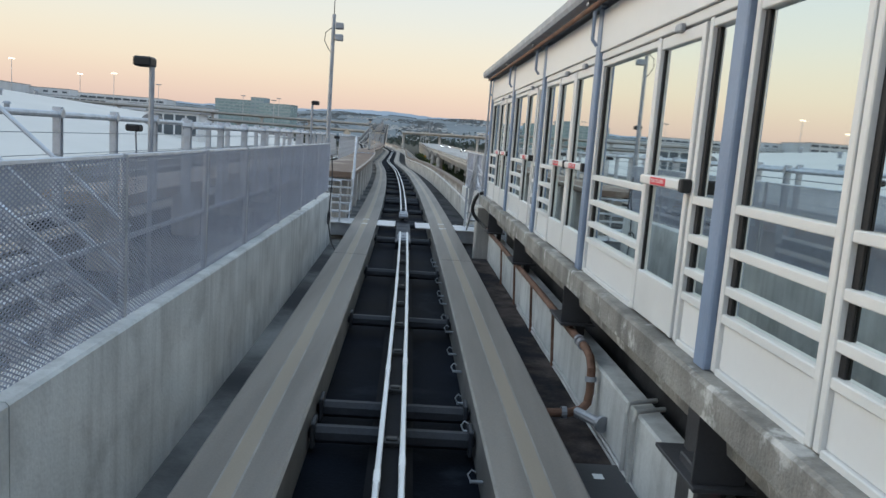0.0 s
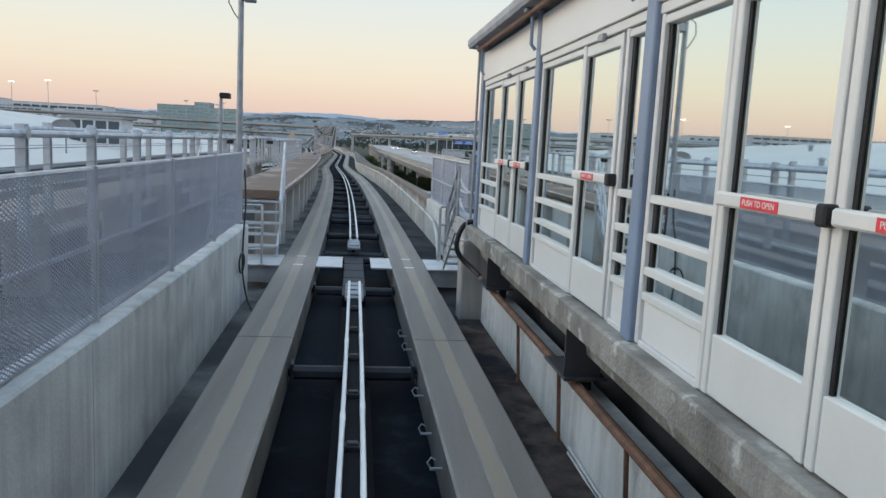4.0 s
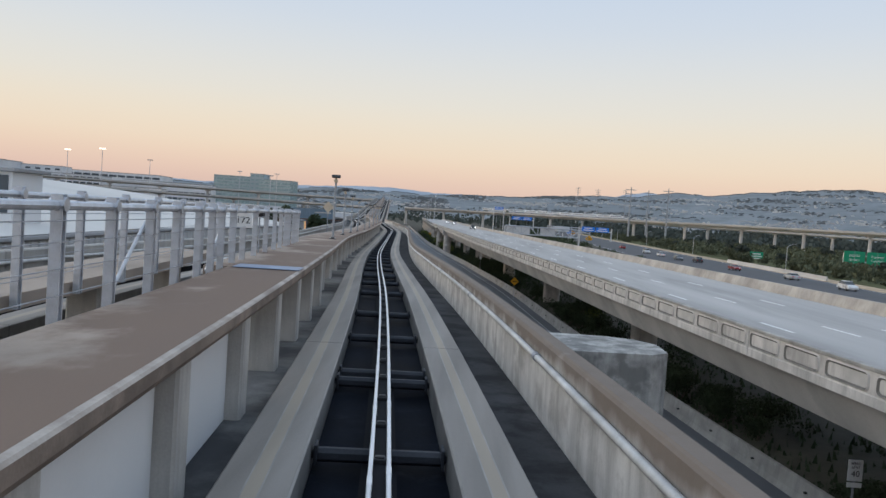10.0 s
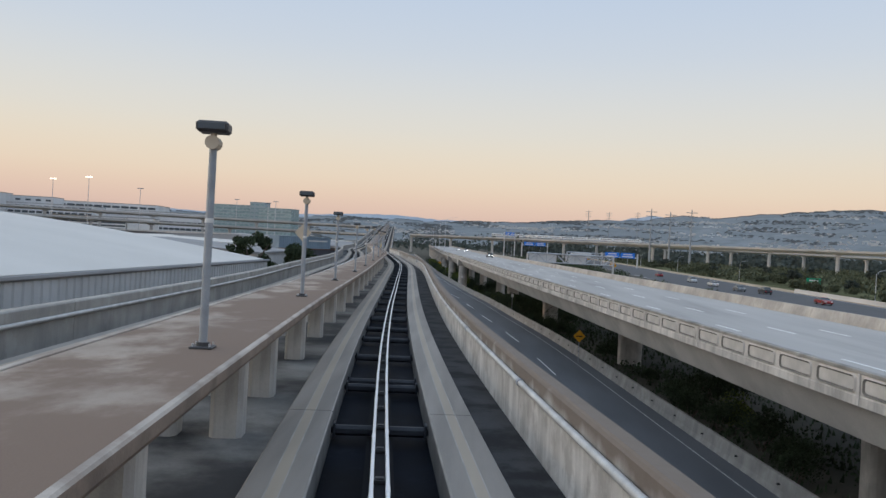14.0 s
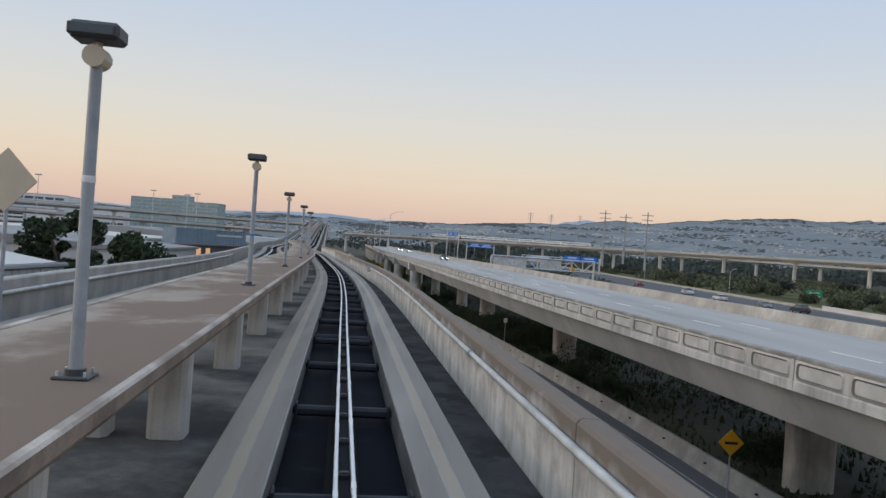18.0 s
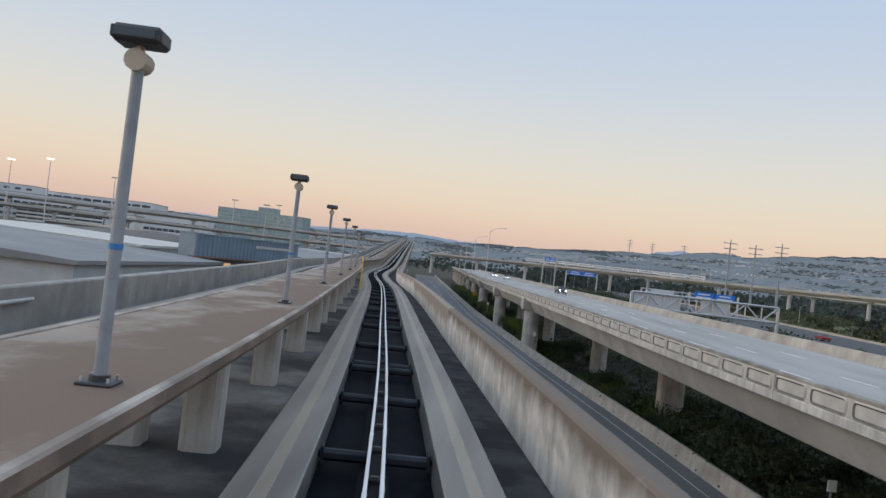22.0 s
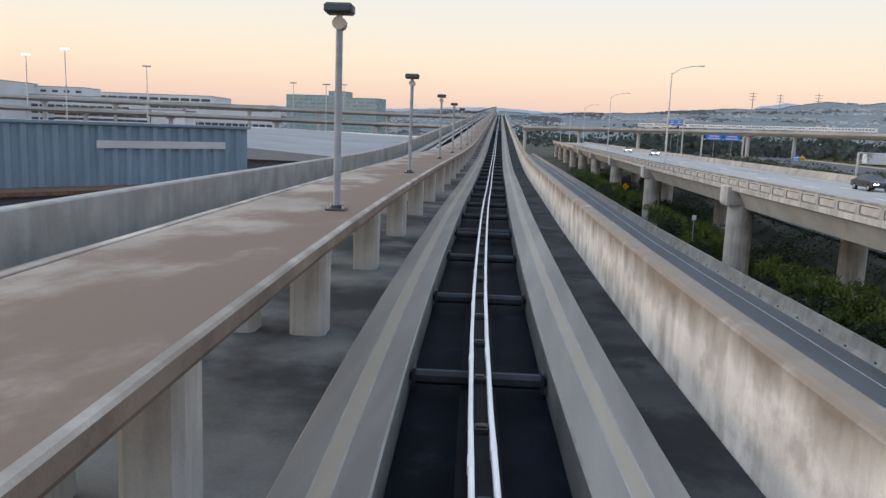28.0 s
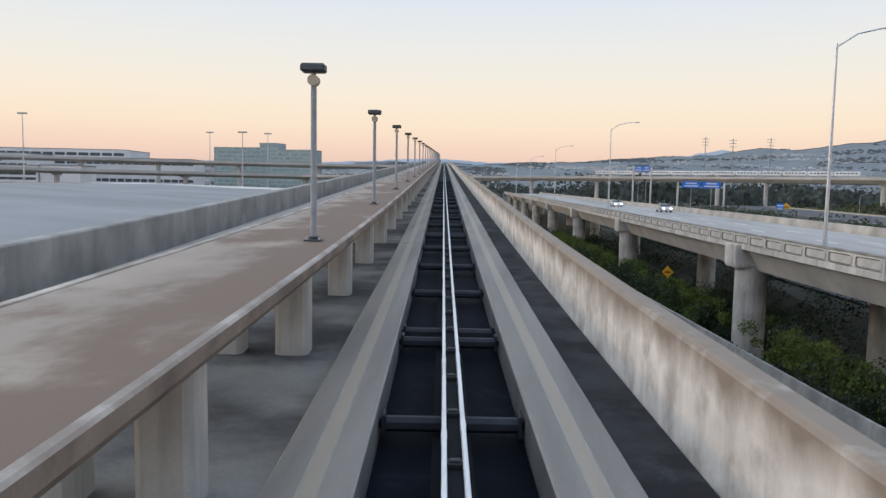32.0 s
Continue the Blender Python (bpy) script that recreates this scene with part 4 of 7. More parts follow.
for k in range(18):
    w = Mesh()
    mm = frame_at(1.2 + k * 0.93, 0.77, -0.2 - 0.06 * (k % 2))
    w.bevel_box((-0.11, -0.012, -0.012), (0.0, 0.012, 0.012), 0.004, m=mm)
    w.tube([mm @ Vector(p) for p in ((-0.1, 0, 0), (-0.13, 0.02, 0.05), (-0.1, 0.03, 0.09), (-0.06, 0.02, 0.07))], 0.008, 5)
    thing("cable_clip", w, LAMP_GREY, "small steel cable clip on the running pad's side", "clip", group="pad side clips")
# control box, plate and conduits on the plinth
h = thing("control_box", None, None, "grey control box with white labels and red indicator", "control box")
w = Mesh()
slab_at(w, 4.36, 4.74, 1.92, 2.07, 0.12, 0.56, 0, 0.01)
part("body", w, LAMP_DARK, h)
w = Mesh()
w.rod(at_station(4.365, 2.02, 0.47), at_station(4.35, 2.02, 0.47), 0.018, 10)
part("indicator", w, RED_ON, h, "lit red indicator")
w = Mesh()
slab_at(w, 4.43, 4.5, 1.914, 1.919, 0.28, 0.5, 0, 0.001)
part("label_plate", w, SIGN_WHITE, h)
w = Mesh()
slab_at(w, 4.3, 6.42, 1.52, 2.06, -0.34, -0.30, 0, 0.01)
h = thing("steel_plate", w, LAMP_DARK, "dark steel cover plate in the gutter", "cover plate")
w = Mesh()
slab_at(w, 6.1, 6.2, 1.76, 1.85, -0.299, -0.296, 0, 0.001)
part("label_plate", w, SIGN_WHITE, h)
w = Mesh()
for s in (0.0, 0.22):
    w.tube([at_station(6.3 - s, 2.05, -0.3), at_station(6.3 - s, 2.04, 0.24), at_station(6.31 - s, 2.06, 0.32), at_station(6.33 - s, 2.14, 0.33), at_station(6.4 - s, 2.33, 0.33)], 0.022, 7)
for dz in (0.0, 0.055):
    w.tube([at_station(y, 2.055, -0.36 + dz + 0.012 * math.sin(y * 3)) for y in steps(4.2, 13.0, 0.4)], 0.018, 6)
thing("conduit_run", w, PIPE_GREY, "grey conduit bent over the plinth wall", "conduit")
# black hose at the station's end and its concrete post
w = Mesh()
w.tube(rounded([at_station(18.5, 1.98, 1.26), at_station(18.6, 1.8, 1.25), at_station(18.6, 1.68, 1.06), at_station(18.6, 1.64, 0.8), at_station(18.6, 1.74, 0.63), at_station(18.5, 1.9, 0.5), at_station(18.1, 1.99, 0.42)]), 0.042, 12)
thing("black_hose", w, BLACK, "black hose hanging from the platform corner", "hose")
w = Mesh()
w.bevel_box((-0.26, -0.2, -0.5), (0.26, 0.2, 0.86), 0.03)
thing("support_column", w, COLUMN, "cream concrete column at the platform end", "column", m=frame_at(19.3, 2.08))

# ---------- left: concrete wall with a mesh fence, mast, stairs ----------
for a, b in zip([-14, -4.4, 3.87, 12.2], [-4.4, 3.87, 12.2, 20.75]):
    w = Mesh()
    w.sweep(on, steps(a + 0.006, b - 0.006, 3), lambda y: [(s_, z_ if z_ < 0 else z_ + 0.95 - 0.006 * max(y - 4, 0)) for s_, z_ in ((-2.0, -0.5), (-2.0, 0.0), (-2.02, 0.02), (-2.28, 0.02), (-2.30, 0.0), (-2.30, -0.5))])
    thing("side_wall", w, WALL_CLEAN, "pale cast concrete side wall with hairline joints", "wall", group="side wall sections", kind="structure")


# black cable down the wall, with a spare loop
w = Mesh()
w.tube(rounded([on(20.3, -2.02, 1.9), on(20.1, -1.96, 1.3), on(19.9, -1.96, 1.0), on(19.85, -1.972, 0.6), on(19.8, -1.97, 0.15), on(19.75, -1.93, -0.1), on(19.6, -1.85, -0.36), on(19.3, -1.72, -0.475)]), 0.016, 7)
w.tube([on(19.72 + math.cos(a) * 0.3, -1.968, 0.3 + math.sin(a) * 0.17) for a in steps(0, 6.3, 0.35)], 0.016, 7)
thing("wall_cable", w, BLACK, "black cable with a spare loop down the side wall", "cable")


def mesh_fence(y0, y1, s, z0, z1, label, posts, tilt=1.9, pitch=0.046):
    """A framed screen of expanded steel mesh."""
    fence = thing("mesh_fence", None, None, label, "fence")
    for q in posts:
        w = Mesh()
        a, b = on(q, s - 0.02, z0 - 0.02), on(q, s - 0.02, z1)
        w.rod(a, b, 0.032, 8)
        part("post", w, GALV, fence)
    for z in (z0 + 0.03, (z0 + z1) / 2, z1 - 0.02):
        w = Mesh()
        w.tube([on(q, s - 0.03, z) for q in steps(y0, y1, 2)], 0.02, 6)
        part("rail", w, GALV, fence)
    w = Mesh()
    h = z1 - z0 - 0.06
    run = h * tilt
    n = int((y1 - y0 + run) / pitch)
    for sg in (1, -1):
        for i in range(n):
            c = y0 - (run if sg > 0 else 0) + i * pitch
            qa, qb = (c, c + run) if sg > 0 else (c, c - run)
            za, zb = 0.0, h
            lo_, hi_ = min(qa, qb), max(qa, qb)
            if hi_ <= y0 or lo_ >= y1:
                continue
            def clip(q, qo, z, zo):
                if q < y0:
                    u = (y0 - q) / (qo - q)
                    return y0, z + (zo - z) * u
                if q > y1:
                    u = (y1 - q) / (qo - q)
                    return y1, z + (zo - z) * u
                return q, z
            pa, pb = clip(qa, qb, za, zb), clip(qb, qa, zb, za)
            a, b = on(pa[0], s, z0 + 0.03 + pa[1]), on(pb[0], s, z0 + 0.03 + pb[1])
            d = (b - a).normalized()
            e = d.cross(Vector((1, 0, 0))).normalized() * 0.0052
            k = Vector((0.003, 0, 0))
            w.add([a + e, b + e, b - e, a - e, a + e + k, b + e + k, b - e + k, a - e + k], [(0, 1, 2, 3), (7, 6, 5, 4), (0, 4, 5, 1), (2, 6, 7, 3)])
    ob = part("mesh_panel", w, GALV_MESH, fence, "fine diamond steel mesh")
    ob["kind"] = "stuff"
    return fence


GALV_MESH = material("galvanised_mesh_wire", (0.34, 0.36, 0.43), 0.55, metal=0.3, vary=0.1, scale=3)
mesh_fence(-13, 20.75, -2.12, 0.92, 2.21, "galvanised expanded mesh fence on the side wall", [-12.9, -10.2, -7.5, -4.8, -2.1, 0.6, 3.2, 5.8, 8.1, 10.1, 12.7, 15.3, 18.0, 20.7], pitch=0.062)

# mast with two loudspeaker boxes
h = thing("signal_mast", None, None, "tall grey steel mast with two small boxes and an aerial", "mast")
mm = frame_at(20.95, -2.22)
w = Mesh()
w.rod((0, 0, -0.5), (0, 0, 5.6), 0.065, 12, r2=0.05)
part("pole", w, GALV_DULL, h, m=mm)
w = Mesh()
w.rod((0, 0, 5.6), (0, 0, 7.6), 0.012, 6)
part("aerial", w, LAMP_DARK, h, m=mm)
for z in (5.0, 5.3):
    w = Mesh()
    w.bevel_box((0.05, -0.12, z - 0.07), (0.27, 0.1, z + 0.09), 0.02)
    w.box((0.0, -0.03, z - 0.02), (0.06, 0.03, z + 0.02))
    part("box", w, GALV_DULL, h, m=mm)
w = Mesh()
w.tube([(0.07, -0.05, z) for z in (1.8, 1.2, 0.6)] + [(0.03, -0.09, 0.3), (-0.06, -0.1, -0.1), (0.02, -0.12, -0.33)], 0.022, 6)
w.tube([(-0.05, 0, 5.25), (-0.2, 0, 5.12), (-0.22, 0, 4.9), (-0.12, 0, 4.72), (-0.03, 0, 4.6)], 0.01, 6)
w.tube([(math.cos(a) * 0.11 - 0.06, -0.1, 0.27 + math.sin(a) * 0.2) for a in steps(0, 6.2, 0.5)], 0.022, 6)
part("cable", w, BLACK, h, "black looped cable", m=mm)

# crossing plates at the walkway's end
plate = material("worn_aluminium_plate", (0.55, 0.56, 0.58), 0.42, metal=0.5, vary=0.15, scale=3)
for a, b in ((-2.5, -1.485), (-0.765, -0.24), (0.34, 0.765), (1.485, 2.6)):
    w = Mesh()
    w.bevel_box((a, -0.66, -0.03), (b, 0.66, -0.005), 0.004, m=frame_at(22.1))
    h = thing("crossing_plate", w, plate, "worn aluminium crossing plate level with the running pads", "plate", group="crossing plates")
    w = Mesh()
    w.box((a, -0.66, -0.004), (b, -0.635, -0.001), m=frame_at(22.1))
    part("edge_strip", w, PAINT_WHITE, h)
    w = Mesh()
    w.box((a, 0.635, -0.004), (b, 0.66, -0.001), m=frame_at(22.1))
    part("edge_strip", w, PAINT_WHITE, h)
    if abs(a + b) > 2:
        for q in (-0.58, 0.48):
            w = Mesh()
            w.bevel_box((a, q, -0.38), (b, q + 0.1, -0.03), 0.01, m=frame_at(22.1))
            part("bearer", w, LAMP_GREY, h)
for s in (-1.12, 1.12):
    for q in (21.56, 22.68):
        w = Mesh()
        w.box((-0.1, -0.045, 0.001), (0.1, 0.045, 0.004), m=frame_at(q, s))
        thing("stop_mark", w, PAINT_WHITE, "short white mark painted on the running pad", "marking", group="pad marks")
# rail end ramps and black trough in the gap
for q0, q1 in ((18.2, 19.4), (24.0, 25.15)):
    h = thing("rail_end_ramp", None, None, "shiny worn rail end ramp with bolted plates", "rail ramp", group="rail end ramps")
    w = Mesh()
    w.bevel_box((-0.15, 0, -0.02), (0.15, q1 - q0, 0.06), 0.02, m=frame_at(q0))
    part("ramp", w, GALV_DULL, h)
    for i in range(3):
        w = Mesh()
        w.bevel_box((-0.125, 0.1 + i * 0.36, 0.06), (0.125, 0.34 + i * 0.36, 0.1), 0.012, m=frame_at(q0))
        part("shoe", w, GALV_DULL, h)
w = Mesh()
w.bevel_box((-0.2, 0, -0.42), (0.2, 4.5, -0.2), 0.02, m=frame_at(19.45))
h = thing("cable_trough", w, RAIL_BLACK, "black covered trough between the guide beams", "trough")
for i in range(5):
    w = Mesh()
    w.bevel_box((-0.21, 0.02, -0.198), (0.21, 0.86, -0.18), 0.006, m=frame_at(19.45 + i * 0.89))
    part("cover", w, BEAM_DARK, h)

# stairs from the crossing plate up to the walkway
def stair(y0, rise_n, s0, s1, z0, dz, dy, label, up=1):
    h = thing("steel_stair", None, None, label, "stair")
    for i in range(rise_n):
        w = Mesh()
        w.bevel_box((s0, -0.13, z0 + i * dz - 0.045), (s1, 0.13, z0 + i * dz), 0.006, m=frame_at(y0 + up * i * dy))
        part("tread", w, plate, h)
    for s in (s0 - 0.02, s1 + 0.02):
        w = Mesh()
        a, b = on(y0 - up * 0.25, s, z0 - 0.22), on(y0 + up * (rise_n * dy), s, z0 + rise_n * dz - 0.15)
        w.add([a, a + Vector((0, 0, 0.24)), b + Vector((0, 0, 0.24)), b, a + Vector((0.03, 0, 0)), a + Vector((0.03, 0, 0.24)), b + Vector((0.03, 0, 0.24)), b + Vector((0.03, 0, 0))], [(0, 1, 2, 3), (7, 6, 5, 4), (1, 5, 6, 2), (0, 3, 7, 4), (0, 4, 5, 1), (3, 2, 6, 7)])
        part("stringer", w, GALV, h)
    return h


h = stair(22.72, 5, -3.1, -1.66, 0.222, 0.222, 0.2, "galvanised steel stair up to the walkway")
w = Mesh()
rail_a, rail_b = Vector(on(22.72, -1.6, 0.36)), Vector(on(23.6, -1.6, 1.30))
for off, lift in ((0.25, 0.42), (0.52, 0.76), (0.79, 1.11)):
    w = Mesh()
    w.tube([rail_a + Vector((0, 0, off)), rail_b + Vector((0, 0, lift))], 0.026, 8)
    part("handrail", w, GALV, h, "slanted tubular handrail")
for u, top in ((0.0, 0.8), (0.42, 0.92), (0.97, 1.1)):
    w = Mesh()
    p = rail_a.lerp(rail_b, u)
    w.rod(p - Vector((0, 0, 0.12)), p + Vector((0, 0, top)), 0.026, 8)
    part("rail_post", w, GALV, h)
w = Mesh()
w = Mesh()
w.rod(on(21.45, -1.83, 0.0), on(21.45, -1.83, 1.18), 0.026, 8)
w.bevel_box((-0.07, -0.07, -0.006), (0.07, 0.07, 0.012), 0.004, m=frame_at(21.45, -1.83))
h = thing("guard_rail", w, GALV, "short tubular guard rail beside the stair", "guard rail")
for z in (1.17, 0.72, 0.3):
    w = Mesh()
    w.tube([on(21.45, -1.83, z), on(21.45, -2.45, z)], 0.023, 8)
    part("rail", w, GALV, h)
# small steel stair beyond the mesh fence
h = thing("steel_stair", None, None, "grey steel side stair behind the mesh fence", "stair")
for i in range(6):
    w = Mesh()
    w.bevel_box((-3.1 - i * 0.24, -0.8, 0.42 + i * 0.2), (-2.84 - i * 0.24, 0.8, 0.46 + i * 0.2), 0.006, m=frame_at(6.8))
    part("tread", w, plate, h)
for q in (5.97, 7.63):
    w = Mesh()
    a, b = on(q, -2.7, 0.2), on(q, -4.4, 1.62)
    up, th = Vector((0, 0, 0.22)), Vector((0, 0.04, 0))
    w.add([a, a + up, b + up, b, a + th, a + up + th, b + up + th, b + th], [(0, 1, 2, 3), (7, 6, 5, 4), (1, 5, 6, 2), (0, 3, 7, 4), (0, 4, 5, 1), (3, 2, 6, 7)])
    part("stringer", w, GALV, h)
    for dz in (0.6, 1.1):
        w = Mesh()
        w.tube([on(q, -2.75, 0.3 + dz), on(q, -4.4, 1.72 + dz)], 0.024, 8)
        part("handrail", w, GALV, h)
    for s in (-2.78, -4.3):
        w = Mesh()
        zb = 0.3 if s > -3 else 1.6
        w.rod(on(q, s, -0.5), on(q, s, zb + 1.15), 0.024, 8)
        part("rail_post", w, GALV, h)

# wing walls under the first stretch of walkway
q = 24.0
while q < 60.0:
    w = Mesh()
    w.bevel_box((-0.10, -0.22, -0.5), (0.36, 0.22, 1.145), 0.03)
    o = thing("walkway_pier", w, COLUMN, "stained cream concrete pier under the walkway edge", "pier", group="walkway piers", m=frame_at(q, -2.16))
    if q < 46:
        w = Mesh()
        w.bevel_box((-2.06, 0.24, -0.24), (-2.0, 2.8 if q > 25 else 2.1, 1.14), 0.01, m=frame_at(q))
        thing("infill_panel", w, WHITE_PANEL, "pale infill panel between walkway piers", "panel", group="infill panels")
    q += 2.4 if q < 25 else 3.02

# second walkway and the two rows of post-and-wire fence between them
w = Mesh()
w.sweep(on, steps(14, 61, 3), [(-6.6, 0.86), (-6.6, 1.08), (-5.1, 1.08), (-5.1, 0.86)])
thing("walkway", w, WALKWAY, "brown concrete walkway of the second track", "walkway", group="walkway sections")
q = 15.0
while q < 61:
    w = Mesh()
    w.bevel_box((-0.3, -0.3, -0.5), (0.3, 0.3, 0.87), 0.03)
    thing("walkway_column", w, COLUMN, "stained concrete column under the second walkway", "column", group="walkway columns", m=frame_at(q, -5.8))
    q += 5.4


def post_fence(s, ys, z0, z1, label, wires, braced=()):
    f = thing("post_fence", None, None, label, "fence", group="post and wire fences")
    pm = Mesh()
    pm.bevel_box((-0.055, -0.055, 0), (0.055, -0.035, z1 - z0), 0.004)
    pm.bevel_box((-0.055, 0.035, 0), (0.055, 0.055, z1 - z0), 0.004)
    pm.box((-0.012, -0.035, 0), (0.012, 0.035, z1 - z0))
    pd = pm.data("post", [GALV])
    for q in ys:
        o = new("post", pd)
        o.parent = f
        o.matrix_basis = frame_at(q, s, z0)
    cap = Mesh()
    cap.rod((-0.075, 0, z1 - z0 - 0.1), (0.075, 0, z1 - z0 - 0.1), 0.07, 10)
    capd = cap.data("clamp", [GALV])
    for q in ys:
        o = new("clamp", capd)
        o.parent = f
        o.matrix_basis = frame_at(q, s, z0)
    w = Mesh()
    w.tube([on(q, s, z1 - 0.11) for q in steps(ys[0], ys[-1], 2)], 0.045, 8)
    part("top_rail", w, GALV, f)
    for z in wires:
        w = Mesh()
        w.tube([on(q, s + 0.06, z) for q in steps(ys[0], ys[-1], 3)], 0.006, 5)
        part("wire", w, GALV_DULL, f)
    for q in braced:
        w = Mesh()
        w.rod(on(q, s - 0.09, 1.3), on(q + 1.3, s - 0.09, 2.2), 0.025, 6)
        part("brace", w, GALV, f)
    return f


post_fence(-3.74, [13 + 2.26 * i for i in range(11)], 0.9, 2.52, "galvanised post and wire fence along the walkway edge", (1.3, 1.55, 1.8, 2.05, 2.25), braced=(24.5,))
post_fence(-3.15, [37.8, 39.6, 41.5, 43.2, 44.95, 46.33, 47.73, 48.95, 50.27, 51.2, 52.0, 53.1, 54.2, 55.7, 57.4, 59.0, 60.3, 61.5, 62.1, 62.45, 63.9, 64.4, 65.3], 0.9, 2.5, "galvanised post and wire fence at the walkway joint", (1.3, 1.55, 1.8, 2.05, 2.25), braced=(46.5, 51.3, 62.5))
post_fence(-5.0, [9 + 2.06 * i for i in range(28)], 0.9, 2.56, "galvanised post and wire fence along the second walkway", (1.3, 1.6, 1.9, 2.2))
for q, s in ((30.6, -3.86), (37.4, -3.27), (43.7, -3.27), (57.1, -3.27), (62.9, -3.27), (14.5, -5.1)):
    h = thing("flood_lamp", None, None, "small black floodlight on a bent stalk at the fence", "floodlight", group="fence floodlights")
    mm = frame_at(q, s, 0)
    w = Mesh()
    w.tube([(0, 0, 1.1), (0, 0, 1.9), (0, -0.05, 2.15), (0.02, -0.1, 2.28)], 0.018, 6)
    part("stalk", w, GALV_DULL, h, m=mm)
    w = Mesh()
    w.bevel_box((-0.13, -0.26, 2.24), (0.13, -0.02, 2.37), 0.03)
    part("head", w, BLACK, h, m=mm)
# left lamp on a pole behind the mesh fence
for q, s, top in ((9.77, -3.28, 3.12), (23.4, -2.97, 3.28)):
    h = thing("lamp_pole", None, None, "thin steel pole with a tilted black floodlight", "lamp pole", group="fence lamp poles")
    mm = frame_at(q, s, 0)
    w = Mesh()
    w.rod((0, 0, -0.4), (0, 0, top), 0.035, 8)
    part("pole", w, GALV_DULL, h, m=mm)
    w = Mesh()
    w.bevel_box((-0.2 if q < 20 else -0.02, -0.12, top), (0.02 if q < 20 else 0.2, 0.12, top + 0.12), 0.02)
    part("head", w, BLACK, h, m=mm)

# number plate on the fence, steel joint plate across the walkway
h = thing("marker_plate", None, None, "small white number plate on the fence post", "plate")
w = Mesh()
w.bevel_box((-0.19, -0.075, 2.02), (0.19, -0.063, 2.34), 0.004, m=frame_at(54.2, -3.15))
part("panel", w, SIGN_WHITE, h)
cu = bpy.data.curves.new("plate_text", "FONT")
cu.body, cu.size, cu.align_x, cu.align_y, cu.extrude = "172", 0.2, "CENTER", "CENTER", 0.001
cu.materials.append(BLACK)
tx = new("plate_text", cu)
tx.parent = h
tx.matrix_basis = frame_at(54.2, -3.15) @ pose(0, -0.079, 2.18, 90)
w = Mesh()
w.bevel_box((-2.9, -0.4, 1.348), (-1.66, 0.4, 1.36), 0.004, m=frame_at(52.3))
thing("joint_plate", w, BLUEGREY, "blue-grey steel plate bridging the walkway joint", "plate")

# pipes along the parapets
w = Mesh()
w.tube([on(24.6, 2.1, -0.47), on(25.6, 2.2, -0.3), on(27.2, 2.32, 0.02), on(27.9, 2.35, 0.15), on(28.6, 2.365, 0.24)] + [on(q, 2.37, 0.30 + 0.16 * min(max((q - 30) / 20, 0), 1)) for q in steps(30, 171.4, 3)], 0.055, 10)
h = thing("parapet_pipe", w, PIPE_GREY, "grey conduit pipe clipped along the parapet", "pipe", group="parapet pipes", smooth=True)
for q in steps(31, 167, 8.8):
    w = Mesh()
    zz = 0.30 + 0.16 * min(max((q - 30) / 20, 0), 1)
    w.rod(on(q, 2.37, zz), on(q + 0.16, 2.37, zz), 0.07, 10)
    part("coupling", w, GALV_DULL, h)
w = Mesh()
w.tube([on(q, left_mid(q) - 2.40, 0.42) for q in steps(27, 186.6, 3)], 0.06, 10)
thing("parapet_pipe", w, PIPE_GREY, "grey conduit pipe along the far parapet", "pipe", group="parapet pipes", smooth=True)
w = Mesh()
w.bevel_box((-0.13, -0.14, 0.2), (0.1, 0.14, 0.62), 0.02)
thing("junction_box", w, PIPE_GREY, "grey junction box at the pipe's end", "junction box", m=frame_at(171.7, 2.3))

# yellow access ladder at the walkway edge
h = thing("access_ladder", None, None, "yellow steel access ladder hooked over the walkway edge", "ladder")
mm = frame_at(218.2, -1.53)
for x in (-0.24, 0.24):
    w = Mesh()
    w.tube([(0, x, -0.23), (0, x, 1.1), (0, x, 1.9), (-0.05, x, 2.05), (-0.15, x, 2.1)], 0.042, 8)
    part("stile", w, YELLOW, h, m=mm)
for i in range(6):
    w = Mesh()
    w.rod((0, -0.24, -0.05 + i * 0.26), (0, 0.24, -0.05 + i * 0.26), 0.018, 7)
    part("rung", w, YELLOW, h, m=mm)

w = Mesh()
w.bevel_box((-0.06, -0.34, -0.236), (0.42, 0.34, -0.2), 0.01)
part("foot_plate", w, YELLOW, h, m=mm)

# pale diamond plate on a post beyond the far parapet
h = thing("diamond_plate", None, None, "pale diamond plate on a thin post beside the far parapet", "sign")
w = Mesh()
w.add([(-18.3, 135.0, 1.55), (-17.6, 135.0, 2.3), (-18.3, 135.0, 3.05), (-19.0, 135.0, 2.3), (-18.3, 135.04, 1.55), (-17.6, 135.04, 2.3), (-18.3, 135.04, 3.05), (-19.0, 135.04, 2.3)], [(0, 1, 2, 3), (7, 6, 5, 4), (0, 4, 5, 1), (1, 5, 6, 2), (2, 6, 7, 3), (3, 7, 4, 0)])
part("panel", w, LAMP_BOX, h)
w = Mesh()
w.rod((-18.3, 135.1, GROUND), (-18.3, 135.1, 2.4), 0.05, 7)
part("post", w, GALV_DULL, h)
